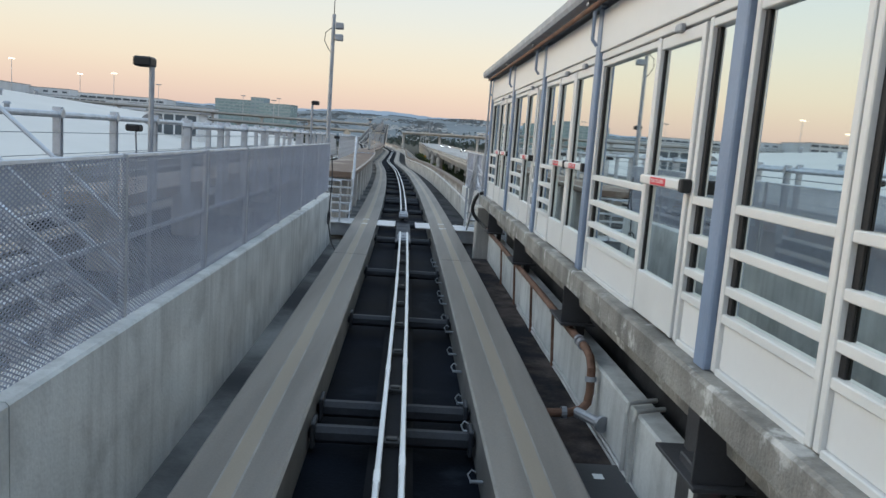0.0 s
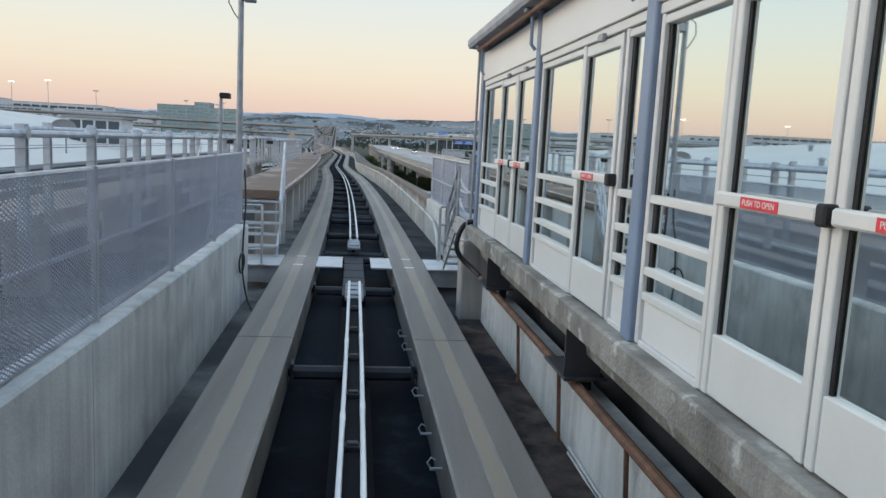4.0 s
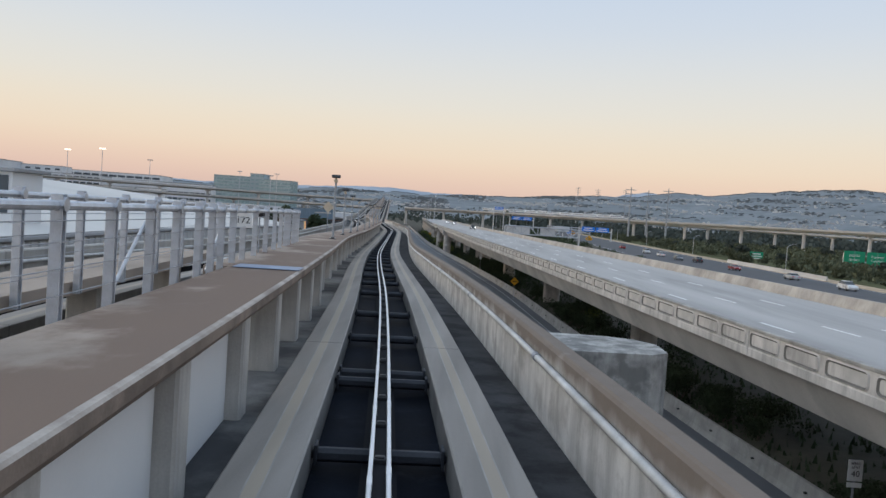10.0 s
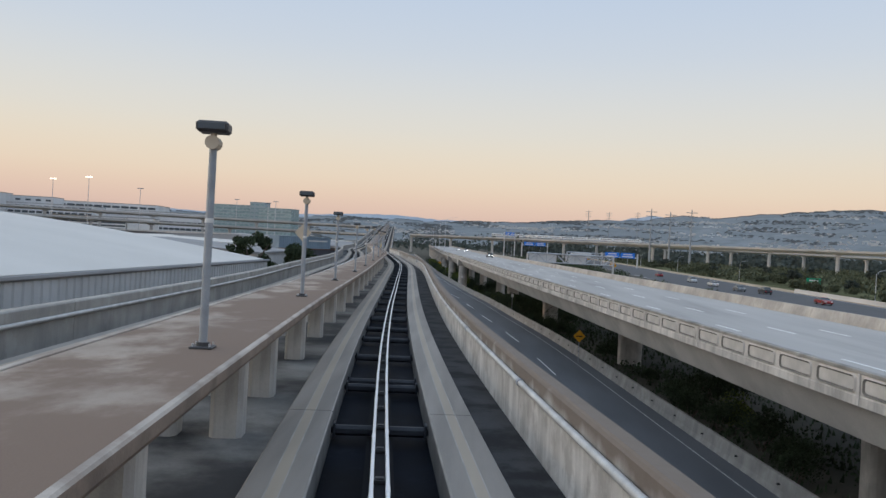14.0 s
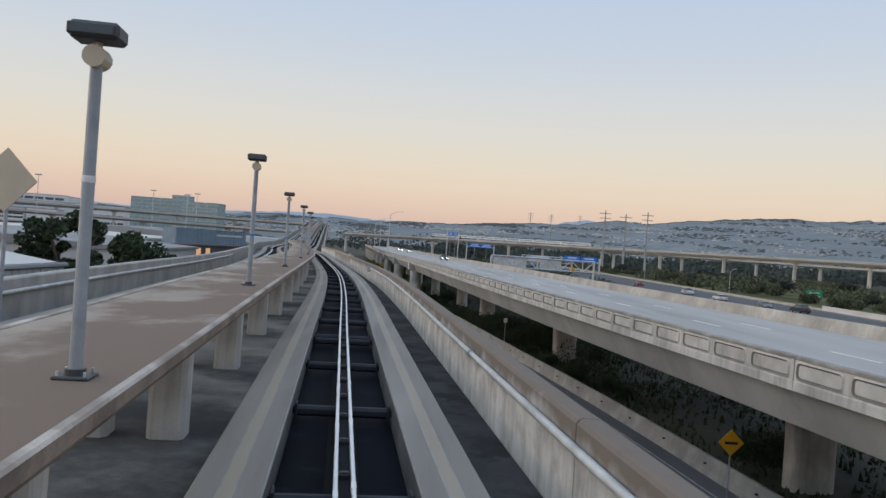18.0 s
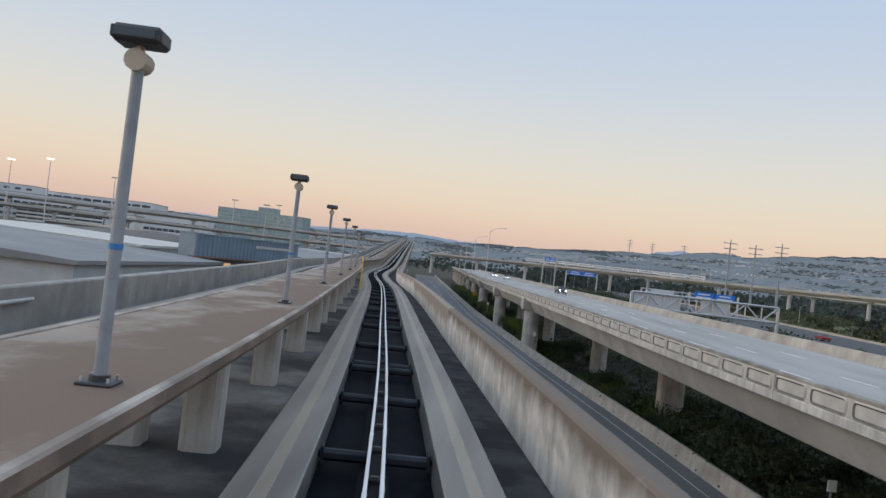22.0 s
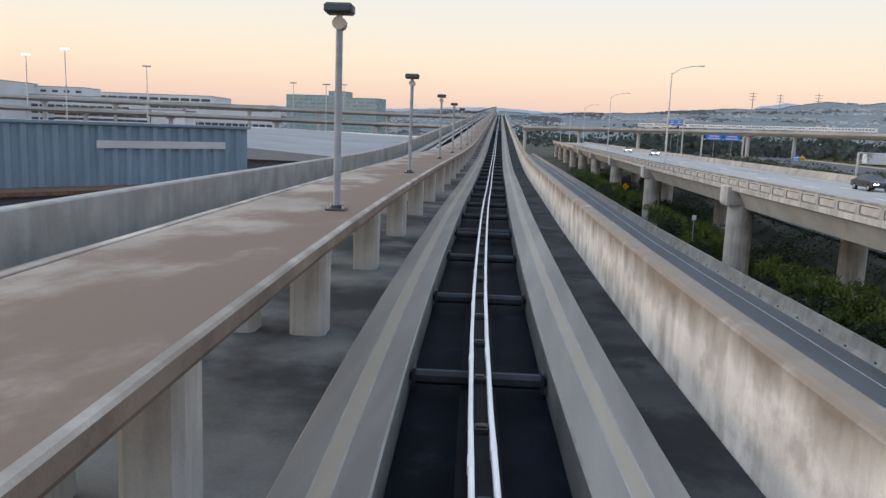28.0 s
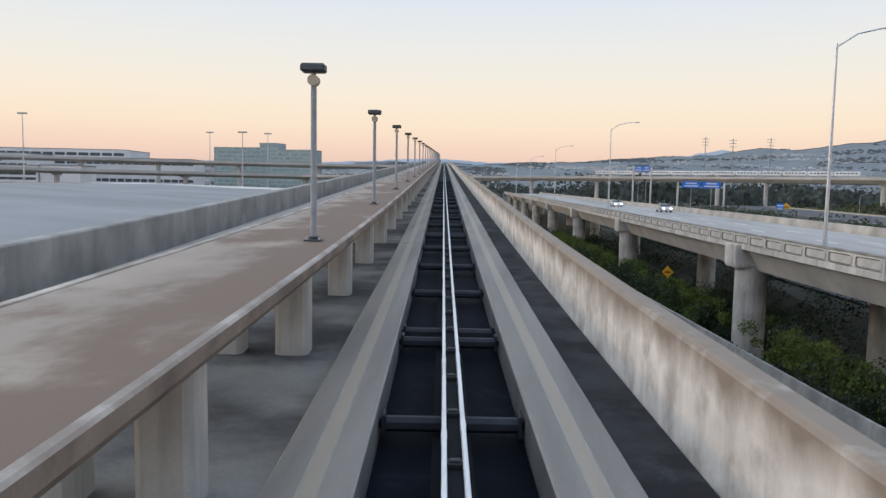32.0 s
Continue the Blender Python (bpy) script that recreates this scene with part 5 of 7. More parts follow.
# ---------- right of the crossing: stair, posts, call box, chains, mesh screens ----------
w = Mesh()
w.sweep(at_station, steps(18.6, 20.0, 0.7), [(1.84, 1.2), (1.84, 1.26), (3.4, 1.26), (3.4, 1.2)])
thing("landing", w, GALV_DULL, "grey steel landing beyond the station", "landing")
h = thing("steel_stair", None, None, "grey steel stair with drilled stringer down to the crossing plate", "stair")
for s in (1.78, 2.75):
    w = Mesh()
    a, b, c = on(21.36, s, 0.02), on(19.85, s, 0.96), on(18.55, s, 1.0)
    up, th = Vector((0, 0, 0.31)), Vector((0.03, 0, 0))
    for p, q in ((a, b), (b, c)):
        w.add([p, p + up, q + up, q, p + th, p + up + th, q + up + th, q + th], [(0, 1, 2, 3), (7, 6, 5, 4), (1, 5, 6, 2), (0, 3, 7, 4), (0, 4, 5, 1), (3, 2, 6, 7)])
    part("stringer", w, plate, h)
    w = Mesh()
    for u in (0.15, 0.35, 0.55, 0.75, 0.95):
        for dz in (0.07, 0.24):
            p = a.lerp(b, u) + Vector((-0.004, 0, dz))
            w.rod(p, p - Vector((0.012, 0, 0)), 0.016, 6)
    part("bolt_row", w, LAMP_DARK, h)
for i in range(6):
    w = Mesh()
    w.bevel_box((1.82, -0.12, 0.16 + i * 0.18), (2.74, 0.12, 0.19 + i * 0.18), 0.005, m=frame_at(21.25 - i * 0.25))
    part("tread", w, GALV_DULL, h)
a, b = on(21.3, 1.8, 0.25), on(19.78, 1.8, 1.2)
for lo_z, hi_z in ((0.34, 0.36), (0.68, 0.66), (1.02, 0.96)):
    w = Mesh()
    w.tube([a + Vector((0, 0, lo_z - 0.12)), a + Vector((0, -0.02, lo_z)), b + Vector((0, 0, hi_z))], 0.027, 8)
    part("handrail", w, GALV_DULL, h, "slanted tubular handrail")
for u, top in ((0.0, 1.0), (0.22, 1.0), (0.75, 0.97), (1.0, 0.96)):
    w = Mesh()
    p = a.lerp(b, u)
    w.rod(p - Vector((0, 0, 0.05)), p + Vector((0, 0, top)), 0.027, 8)
    part("rail_post", w, GALV_DULL, h)
h = thing("guard_rail", None, None, "tubular guard rail at the head of the parapet", "guard rail")
for q, s in ((22.6, 1.83), (22.6, 3.4)):
    w = Mesh()
    w.rod(on(q, s, -0.05), on(q, s, 1.16), 0.03, 8)
    part("post", w, GALV_DULL, h)
for z in (1.19, 0.8, 0.4):
    w = Mesh()
    w.tube([on(22.6, 1.83, z), on(22.6, 3.4, z)], 0.024, 8)
    part("rail", w, GALV_DULL, h)
for z, sag in ((1.95, 0.16), (1.62, 0.24), (1.25, 0.2)):
    w = Mesh()
    a, b = on(19.8, 1.82, z), on(18.62, 2.0, z - 0.1)
    n = 30
    pts = [a.lerp(b, i / n) - Vector((0, 0, sag * 4 * (i / n) * (1 - i / n))) for i in range(n + 1)]
    for i in range(n):
        d = pts[i + 1] - pts[i]
        side = Vector((0.018, 0, 0)) if i % 2 else Vector((0, 0, 0.018))
        w.tube([pts[i] - d * 0.2 + side, pts[i + 1] + d * 0.1 + side * 0.6, pts[i + 1] + d * 0.1 - side * 0.6, pts[i] - d * 0.2 - side], 0.009, 5)
    thing("safety_chain", w, GALV, "sagging galvanised safety chain", "chain", group="safety chains")
for p0, p1 in (((20.5, 1.95, 0.4), (19.9, 2.0, -0.3)), ((20.3, 2.2, 0.5), (19.7, 2.3, -0.35))):
    w = Mesh()
    a, b = on(*p0), on(*p1)
    for i in range(14):
        p, q = a.lerp(b, i / 14), a.lerp(b, (i + 1) / 14)
        w.rod(p, q, 0.012 if i % 2 else 0.007, 5)
    thing("safety_chain", w, GALV, "loose galvanised chain hanging below the stair", "chain", group="safety chains")
# call point: post with glass shield, blue lamp, orange box
h = thing("call_point", None, None, "emergency call point with lit blue lamp and orange box", "call point")
mm = frame_at(23.0, 2.50)
for x in (0.0, 0.62):
    w = Mesh()
    w.bevel_box((x - 0.03, -0.04, -0.5), (x + 0.03, 0.04, 2.36), 0.006)
    part("post", w, LAMP_GREY, h, m=mm)
w = Mesh()
w.bevel_box((0.01, -0.012, 1.90), (0.61, 0.012, 2.34), 0.003)
part("pane", w, GLASS, h, m=mm).visible_shadow = False
for z in (1.88, 1.2, 0.6):
    w = Mesh()
    w.bevel_box((0.03, -0.03, z - 0.03), (0.59, 0.03, z + 0.03), 0.006)
    part("cross_bar", w, LAMP_GREY, h, m=mm)
w = Mesh()
w.bevel_box((0.03, 0.0, 1.22), (0.59, 0.012, 1.86), 0.003)
part("back_plate", w, LAMP_GREY, h, m=mm)
w = Mesh()
w.box((0.3, -0.016, 1.9), (0.55, -0.013, 2.0))
part("label_plate", w, SIGN_WHITE, h, m=mm)
w = Mesh()
w.rod((0.22, -0.5, 2.30), (0.22, -0.5, 2.22), 0.06, 12, r2=0.1)
w.tube([(0.12, -0.02, 2.2), (0.13, -0.12, 2.3), (0.16, -0.3, 2.34), (0.22, -0.5, 2.31)], 0.035, 8)
part("lamp_body", w, GALV_DULL, h, m=mm)
w = Mesh()
w.rod((0.22, -0.5, 2.21), (0.22, -0.5, 2.03), 0.085, 12, r2=0.065)
part("blue_lens", w, BLUE_ON, h, "lit blue lens", m=mm)
w = Mesh()
w.bevel_box((0.26, -0.22, 1.46), (0.54, -0.03, 1.82), 0.03)
part("call_box", w, BOX_ORANGE, h, "orange call box", m=mm)
w = Mesh()
w.box((0.34, -0.226, 1.54), (0.48, -0.221, 1.76))
part("box_label", w, LAMP_DARK, h, m=mm)
h = thing("lamp_pole", None, None, "thin pole with a tilted black floodlight by the stair", "lamp pole", group="fence lamp poles")
mm = frame_at(22.4, 2.98)
w = Mesh()
w.tube([(0, 0, -0.4), (0, 0, 2.3), (0.05, 0, 2.7)], 0.03, 8)
part("pole", w, GALV_DULL, h, m=mm)
w = Mesh()
w.bevel_box((-0.15, -0.1, 2.72), (0.1, 0.1, 2.83), 0.025)
part("head", w, BLACK, h, m=mm)
# low pale wall and the two mesh screens
w = Mesh()
w.sweep(on, steps(22.95, 31.38, 3), lambda y: [(2.44, -0.5), (2.44, wall_top(y) - 0.02), (2.46, wall_top(y)), (2.80, wall_top(y)), (2.83, wall_top(y) - 0.03), (2.85, -1.4)])
thing("parapet_wall", w, WALL_CLEAN, "clean pale concrete parapet below the mesh screen", "parapet", group="parapets along the guideway", kind="structure")
mesh_fence(23.0, 30.95, 2.56, 0.76, 2.15, "galvanised expanded mesh screen on the parapet", [23.05, 25.6, 28.3, 30.9], pitch=0.062)
h = thing("mesh_screen", None, None, "tall steel mesh screen beside the landing", "screen")
for q in (18.7, 20.6):
    w = Mesh()
    w.rod(on(q, 2.95, -0.4), on(q, 2.95, 2.75), 0.03, 8)
    part("post", w, GALV_DULL, h)
slat = Mesh()
slat.box((0, -0.95, 0), (0.006, 0.95, 0.012))
sl = slat.data("slat", [GALV_MESH])
for i in range(66):
    o = new("slat", sl)
    o.parent = h
    o.matrix_basis = frame_at(19.65, 2.95, 1.1 + i * 0.025)
# rounded bearing block beside the parapet
w = Mesh()
ring = [(2.85, -1.5), (7.2, -1.5), (7.8, -1.1), (8.0, 0.1), (7.6, 1.0), (6.8, 1.4), (2.85, 1.8)]
w.add([on(58.6 + b, a, z) for z in (-3.4, -0.74) for a, b in ring], [(i, (i + 1) % 7, 7 + (i + 1) % 7, 7 + i) for i in range(7)])
w.add([on(58.6 + b, a, -0.74) for a, b in ring] + [on(58.6 + b * 0.9, a * 0.985, -0.70) for a, b in ring], [(i, (i + 1) % 7, 7 + (i + 1) % 7, 7 + i) for i in range(7)] + [tuple(range(7, 14))])
thing("bent_cap", w, material("dark_stained_cap_concrete", (0.40, 0.385, 0.36), 0.9, vary=0.3, scale=1.2, fine=30, streak=0.95, streak_colour=(0.10, 0.10, 0.10), streak_scale=0.7, blotch=((0.17, 0.165, 0.155), 1.1, 0.42, 0.6, 0.85)), "rounded concrete bent cap projecting beside the parapet", "bent cap", kind="structure")

# guideway piers
for q in (-20, 18, 58.6, 88, 118, 148, 178, 208, 238, 268, 298, 328, 360, 400, 440, 480, 520, 560, 600, 640, 680):
    w = Mesh()
    b = GROUND - 0.5
    c = on(q, -3.2, -2.1)
    h_ = (line_x(q + 1) - line_x(q - 1)) / 2
    mm = Matrix.Translation((c.x, c.y, 0)) @ Matrix.Rotation(math.atan(-h_), 4, "Z")
    w.rod((0, 0, b), (0, 0, c.z - 1.0), 1.0, 16)
    w.bevel_box((-4.8, -1.0, c.z - 1.0), (4.8, 1.0, c.z + 0.02), 0.15)
    thing("guideway_pier", w, HWY_CONC, "round concrete pier of the guideway with cap beam", "pier", group="guideway piers", kind="structure", m=mm)

# ---------- elevated highway ----------
ROAD = [(-200, 27.5), (0, 15.2), (56.6, 11.8), (117, 7.5), (150, 4.9), (185, 2.0), (229, -1.1), (278, -4.6), (321, -7.8), (366, -10.9), (418, -13.6), (520, -19.0), (700, -28.5), (950, -42.0)]


def hx(y):
    """Near edge of the elevated highway."""
    k = max(i for i in range(len(ROAD) - 1) if ROAD[i][0] <= max(y, ROAD[0][0]))
    (a, p), (b, q) = ROAD[k], ROAD[k + 1]
    def slope(i):
        lo, hi = max(i - 1, 0), min(i + 1, len(ROAD) - 1)
        return (ROAD[hi][1] - ROAD[lo][1]) / (ROAD[hi][0] - ROAD[lo][0])
    u, d = (y - a) / (b - a), b - a
    return (2 * u**3 - 3 * u**2 + 1) * p + (u**3 - 2 * u**2 + u) * slope(k) * d + (-2 * u**3 + 3 * u**2) * q + (u**3 - u**2) * slope(k + 1) * d


HZ = -2.5


def heading(y):
    return (hx(y + 2) - hx(y - 2)) / 4


def by_road(y, s, z):
    h = heading(y)
    k = 1 / math.sqrt(1 + h * h)
    return Vector((hx(y) + s * k, y - s * h * k, HZ + z))


H_END = 700
st_h = steps(-160, H_END, 20)
w = Mesh()
w.sweep(by_road, st_h, [(0.05, -0.25), (0.05, 0.0), (18.4, 0.0), (18.4, -0.25), (17.6, -0.45), (16.9, -1.9), (1.35, -1.9), (0.55, -0.45)], [1, 0, 1, 1, 1, 1, 1, 1])
thing("highway_deck", w, [HWY_DECK, HWY_GIRDER], "pale grey concrete deck of the elevated highway", "highway", kind="structure")
HWY_CAP = material("stained_coping_concrete", (0.27, 0.255, 0.235), 0.9, vary=0.35, scale=0.7, fine=20, blotch=((0.42, 0.40, 0.375), 0.8, 0.5, 0.7, 0.8))
PANEL_GROOVE = material("dirty_panel_groove", (0.15, 0.14, 0.128), 0.9, vary=0.3, scale=1)
# parapet with recessed panels
w = Mesh()
w.sweep(by_road, st_h, [(0.0, -0.3), (0.0, 0.02), (0.03, 0.07), (0.03, 0.82), (-0.03, 0.85), (-0.03, 0.95), (0.0, 0.97), (0.26, 0.97), (0.28, 0.95), (0.36, 0.1), (0.36, 0.0), (0.4, -0.2)], mats=[0, 0, 0, 1, 1, 1, 1, 1, 0, 0, 0, 0])
barrier = thing("highway_parapet", w, [HWY_CONC, HWY_CAP], "concrete highway parapet with oval recessed panels", "parapet", kind="structure")
# rim slightly lighter than the recess: its soft highlight is in the colour
PANEL_FRAME = material("panel_rim_concrete", (0.50, 0.475, 0.45), 0.85, vary=0.2, scale=1)
PANEL_IN = material("panel_recess_concrete", (0.47, 0.445, 0.415), 0.85, vary=0.2, scale=1)
pan = Mesh()
def oval(rx, rz, cut, x):
    p = []
    for cx, cz, a0 in ((rx - cut, rz - cut, 0), (-rx + cut, rz - cut, 90), (-rx + cut, -rz + cut, 180), (rx - cut, -rz + cut, 270)):
        for k in range(4):
            a = radians(a0 + k * 30)
            p.append((x, cx + cut * math.cos(a), 0.44 + cz + cut * math.sin(a)))
    return p
o1, o2, o3 = oval(1.27, 0.345, 0.2, 0.0), oval(1.215, 0.29, 0.17, -0.06), oval(1.14, 0.225, 0.12, -0.004)
n = len(o1)
pan.add(o1 + o2 + o3, [(i, (i + 1) % n, n + (i + 1) % n, n + i) for i in range(n)])
pan.add(o2 + o3, [(i, (i + 1) % n, n + (i + 1) % n, n + i) for i in range(n)], 2)
pan.add(o3, [tuple(range(n))], 1)
pand = pan.data("recessed_panel", [PANEL_FRAME, PANEL_IN, PANEL_GROOVE])
q = 40.0
while q < 520:
    o = new("recessed_panel", pand)
    o.parent = barrier
    o.matrix_basis = Matrix.Translation(by_road(q, 0.028, 0)) @ Matrix.Rotation(math.atan(-heading(q)), 4, "Z")
    q += 2.9
ril = Mesh()
ril.bevel_box((-0.05, -0.07, -0.28), (0.03, 0.07, 0.84), 0.01)
rild = ril.data("pilaster", [PANEL_FRAME])
q = 40.0 + 1.45
while q < 380:
    o = new("pilaster", rild)
    o.parent = barrier
    o.matrix_basis = Matrix.Translation(by_road(q, 0.02, 0)) @ Matrix.Rotation(math.atan(-heading(q)), 4, "Z")
    q += 2.9 * 5
# far barrier and lane marks
w = Mesh()
w.sweep(by_road, st_h, [(17.8, 0.0), (17.88, 0.3), (18.05, 0.8), (18.1, 0.85), (18.35, 0.85), (18.4, 0.8), (18.5, -0.2)])
thing("highway_barrier", w, material("tan_barrier_concrete", (0.37, 0.34, 0.305), 0.9, vary=0.3, scale=0.4, fine=12, streak=0.5, streak_colour=(0.2, 0.18, 0.16)), "tan concrete barrier on the far side of the highway", "barrier", kind="structure")
dash = Mesh()
dash.box((-0.11, -1.8, 0.006), (0.11, 1.8, 0.012))
dd = dash.data("lane_mark", [PAINT_WHITE])
for s in (5.4, 9.0, 12.6):
    q = 20.0
    while q < 480:
        o = new("lane_mark", dd)
        o.matrix_world = Matrix.Translation(by_road(q, s, 0)) @ Matrix.Rotation(math.atan(-heading(q)), 4, "Z")
        tagged(o, "short white lane mark on the highway deck", "lane mark", "lane marks")
        q += 14.6
# piers
for q in (24, 67.5, 111.5, 155.0, 198.0, 241.0):
    w = Mesh()
    top = HZ - 1.9
    ring = [(math.copysign(abs(math.cos(a)) ** 0.55, math.cos(a)) * 1.25, math.copysign(abs(math.sin(a)) ** 0.55, math.sin(a)) * 0.8) for a in (i * math.pi / 12 for i in range(24))]
    tiers = ((GROUND - 2.8, 1.0), (GROUND + 2.0, 1.0), (top - 2.2, 1.04), (top - 1.2, 1.12), (top - 0.5, 1.26), (top, 1.42))
    w.add([(x * f, y, z) for z, f in tiers for x, y in ring], [(r * 24 + i, r * 24 + (i + 1) % 24, r * 24 + 24 + (i + 1) % 24, r * 24 + 24 + i) for r in range(5) for i in range(24)])
    p = by_road(q, 9.5, 0)
    base = Matrix.Translation((p.x, p.y, 0)) @ Matrix.Rotation(math.atan(-heading(q)), 4, "Z")
    thing("highway_pier", w, HWY_CONC, "flared concrete pier under the elevated highway", "pier", group="highway piers", kind="structure", m=base)
for q in (279.5, 322.5, 366.0, 409.5, 453, 496.5, 540, 583, 627, 670):
    w = Mesh()
    w.rod((0, 0, GROUND - 2.8), (0, 0, GROUND - 0.4), 1.25, 20)
    w.rod((0, 0, GROUND - 0.4), (0, 0, HZ - 1.5), 1.18, 20)
    w.bevel_box((-1.62, -1.15, HZ - 1.75), (13.0, 1.15, HZ - 0.6), 0.08)
    w.bevel_box((-1.67, -1.2, HZ - 1.6), (0.4, 1.2, HZ + 0.05), 0.06)
    p = by_road(q, 1.3, 0)
    thing("highway_pier", w, HWY_CONC, "round concrete pier with projecting cap under the highway", "pier", group="highway piers", kind="structure", m=Matrix.Translation((p.x, p.y, 0)) @ Matrix.Rotation(math.atan(-heading(q)), 4, "Z"))
    w = Mesh()
    w.rod((0, 0, GROUND - 2.8), (0, 0, HZ - 1.5), 1.18, 20)
    p = by_road(q, 11.8, 0)
    thing("highway_pier", w, HWY_CONC, "round concrete pier under the highway", "pier", group="highway piers", kind="structure", m=Matrix.Translation((p.x, p.y, 0)))


def street_lamp(y, s, z, top, arm=3.0, right=1, road=by_road, label="tall grey street lamp with a curved arm"):
    h = thing("street_lamp", None, None, label, "street lamp", group="street lamps")
    b = road(y, s, z)
    w = Mesh()
    w.rod(b, b + Vector((0, 0, top)), 0.12, 8, r2=0.06)
    part("pole", w, GALV, h)
    w = Mesh()
    c = b + Vector((0, 0, top))
    w.tube([c - Vector((0, 0, 0.2)), c + Vector((right * arm * 0.3, 0, 0.55)), c + Vector((right * arm * 0.65, 0, 0.85)), c + Vector((right * arm, 0, 0.92))], 0.045, 6)
    part("arm", w, GALV, h)
    w = Mesh()
    w.bevel_box(c + Vector((right * arm - 0.3, -0.12, 0.86)), c + Vector((right * arm + 0.3, 0.12, 0.98)), 0.03)
    part("head", w, GALV_DULL, h)
    return h


for q in (352.4, 418.6, 484.6, 550.6, 616):
    street_lamp(q, 0.15, 0.96, 11.6, arm=3.7)

# ---------- lower ramp road between guideway and highway ----------
def by_ramp(y, s, z):
    return on(y, 20.0 + 1.3 * math.exp(-((y - 252) / 40) ** 2) - 0.7 * min(max((y - 300) / 40, 0), 1) + s, 0) + Vector((0, 0, -9.8 + z - line_z(y)))


st_r = steps(-40, 680, 10)
w = Mesh()
w.sweep(by_ramp, st_r, [(-13, 0), (0, 0), (0, -0.45), (-13, -0.45)])
thing("ramp_road", w, material("worn_grey_asphalt", (0.135, 0.14, 0.15), 0.85, vary=0.2, scale=0.3, fine=60, stretch=(1, 0.2, 1)), "dark asphalt ramp road below the guideway", "road", kind="structure")
w = Mesh()
w.sweep(by_ramp, st_r, [(0.0, 0.0), (0.12, 0.3), (0.22, 1.0), (0.42, 1.0), (0.5, 0.3), (0.6, -0.2)])
ramp_barrier = thing("ramp_barrier", w, WALL_GREY, "grey concrete barrier along the ramp road", "barrier", kind="structure")
dm = Mesh()
dm.bevel_box((-0.03, -0.12, 0.12), (0.02, 0.12, 0.24), 0.01)
dmd = dm.data("drain_hole", [BLACK])
for i in range(66):
    q = 203.0 + 3.3 * i
    p = by_ramp(q, 0.078, 0)
    o = new("drain_hole", dmd)
    o.parent = ramp_barrier
    o.matrix_basis = Matrix.Translation(p) @ Matrix.Rotation(math.atan(-(line_x(q + 1) - line_x(q - 1)) / 2), 4, "Z")
w = Mesh()
w.sweep(by_ramp, st_r, [(-1.33, 0.004), (-1.23, 0.004), (-1.23, 0.008), (-1.33, 0.008)])
thing("edge_line", w, material("worn_edge_line_paint", (0.46, 0.46, 0.45), 0.8, vary=0.3, scale=2), "worn white edge line of the ramp road", "road marking", kind="structure")
q = 60.0
dm = Mesh()
dm.box((-0.07, -5, 0.004), (0.07, 5, 0.008))
dmd = dm.data("lane_mark", [PAINT_WHITE])
while q < 560:
    p = by_ramp(q, -4.9, 0)
    o = new("lane_mark", dmd)
    h_ = (line_x(q + 1) - line_x(q - 1)) / 2
    o.matrix_world = Matrix.Translation(p) @ Matrix.Rotation(math.atan(-h_), 4, "Z")
    tagged(o, "long white lane mark on the ramp road", "lane mark", "ramp lane marks")
    q += 22.0
# small dark blocks stand for the barrier's drain holes
dots = Mesh()
q = 30.0
while q < 200:
    p = by_ramp(q, -0.35, 0.0)
    dots.bevel_box(p + Vector((0.33, -0.06, 0.55)), p + Vector((0.47, 0.06, 0.64)), 0.01)
    q += 5.0
o = thing("barrier_reflectors", dots, BLACK, "row of small dark drain hole dots on the barrier", "reflectors", kind="stuff")

# ---------- far lanes, shoulder and green strip to the right ----------
def smooth01(v):
    v = min(max(v, 0.0), 1.0)
    return v * v * (3 - 2 * v)


def site(x, y, z=1.5):
    """From the sheet of the surroundings, drawn from two stands, to the site."""
    u = smooth01((y - 160) / 80) if x < 0 else smooth01((y - 250) / 150) if x < 80 else smooth01((y - 400) / 200)
    f = 0.75 + 0.06 * smooth01((y - 600) / 250)
    a = Vector((-3.69 + (x + 3.8) * 0.93, 53.95 + (y - 55.14) * 0.93, 2.26 + (z - 2.26) * 0.93))
    b = Vector((-15.67 + (x + 17.41) * f, 194.3 + (y - 215.2) * f, 1.5 + (z - 1.5) * f))
    return a.lerp(b, u)


def by_far(y, s, z):
    """A point beside the lanes beyond the highway; s runs from their near edge."""
    return Vector((50 + 0.05 * (y - 200) + s, y, -6.4 - 1.2 * min(max((s - 33) / 200, 0), 1) + z))


def far_turn(y):
    d = by_far(y + 3, 0, 0) - by_far(y - 3, 0, 0)
    return math.atan2(-d.x, d.y)


st_f = steps(-150, 700, 10)
w = Mesh()
pts = [p for y in st_f for p in (by_road(y, 30.5, 0) + Vector((0, 0, -HZ - 10.25)), by_far(y, -8, -0.8), by_far(y, 0.02, 0.02))]
w.add(pts, [(j * 3 + i, j * 3 + i + 1, j * 3 + i + 4, j * 3 + i + 3) for j in range(len(st_f) - 1) for i in range(2)])
thing("embankment", w, GROUND_M, "rough overgrown bank below the far carriageway", "bank", kind="structure")
w = Mesh()
w.sweep(by_far, st_f, [(0, 0), (28, 0), (28, -0.7), (0, -0.7)])
thing("far_road", w, ASPHALT, "dark asphalt carriageway beyond the elevated highway", "road", kind="structure")
for s_ in (1.2, 27.0):
    w = Mesh()
    w.sweep(by_far, st_f, [(s_, 0.004), (s_ + 0.16, 0.004), (s_ + 0.16, 0.008), (s_, 0.008)])
    thing("edge_line", w, PAINT_WHITE, "white edge line of the far carriageway", "road marking", kind="structure")
w = Mesh()
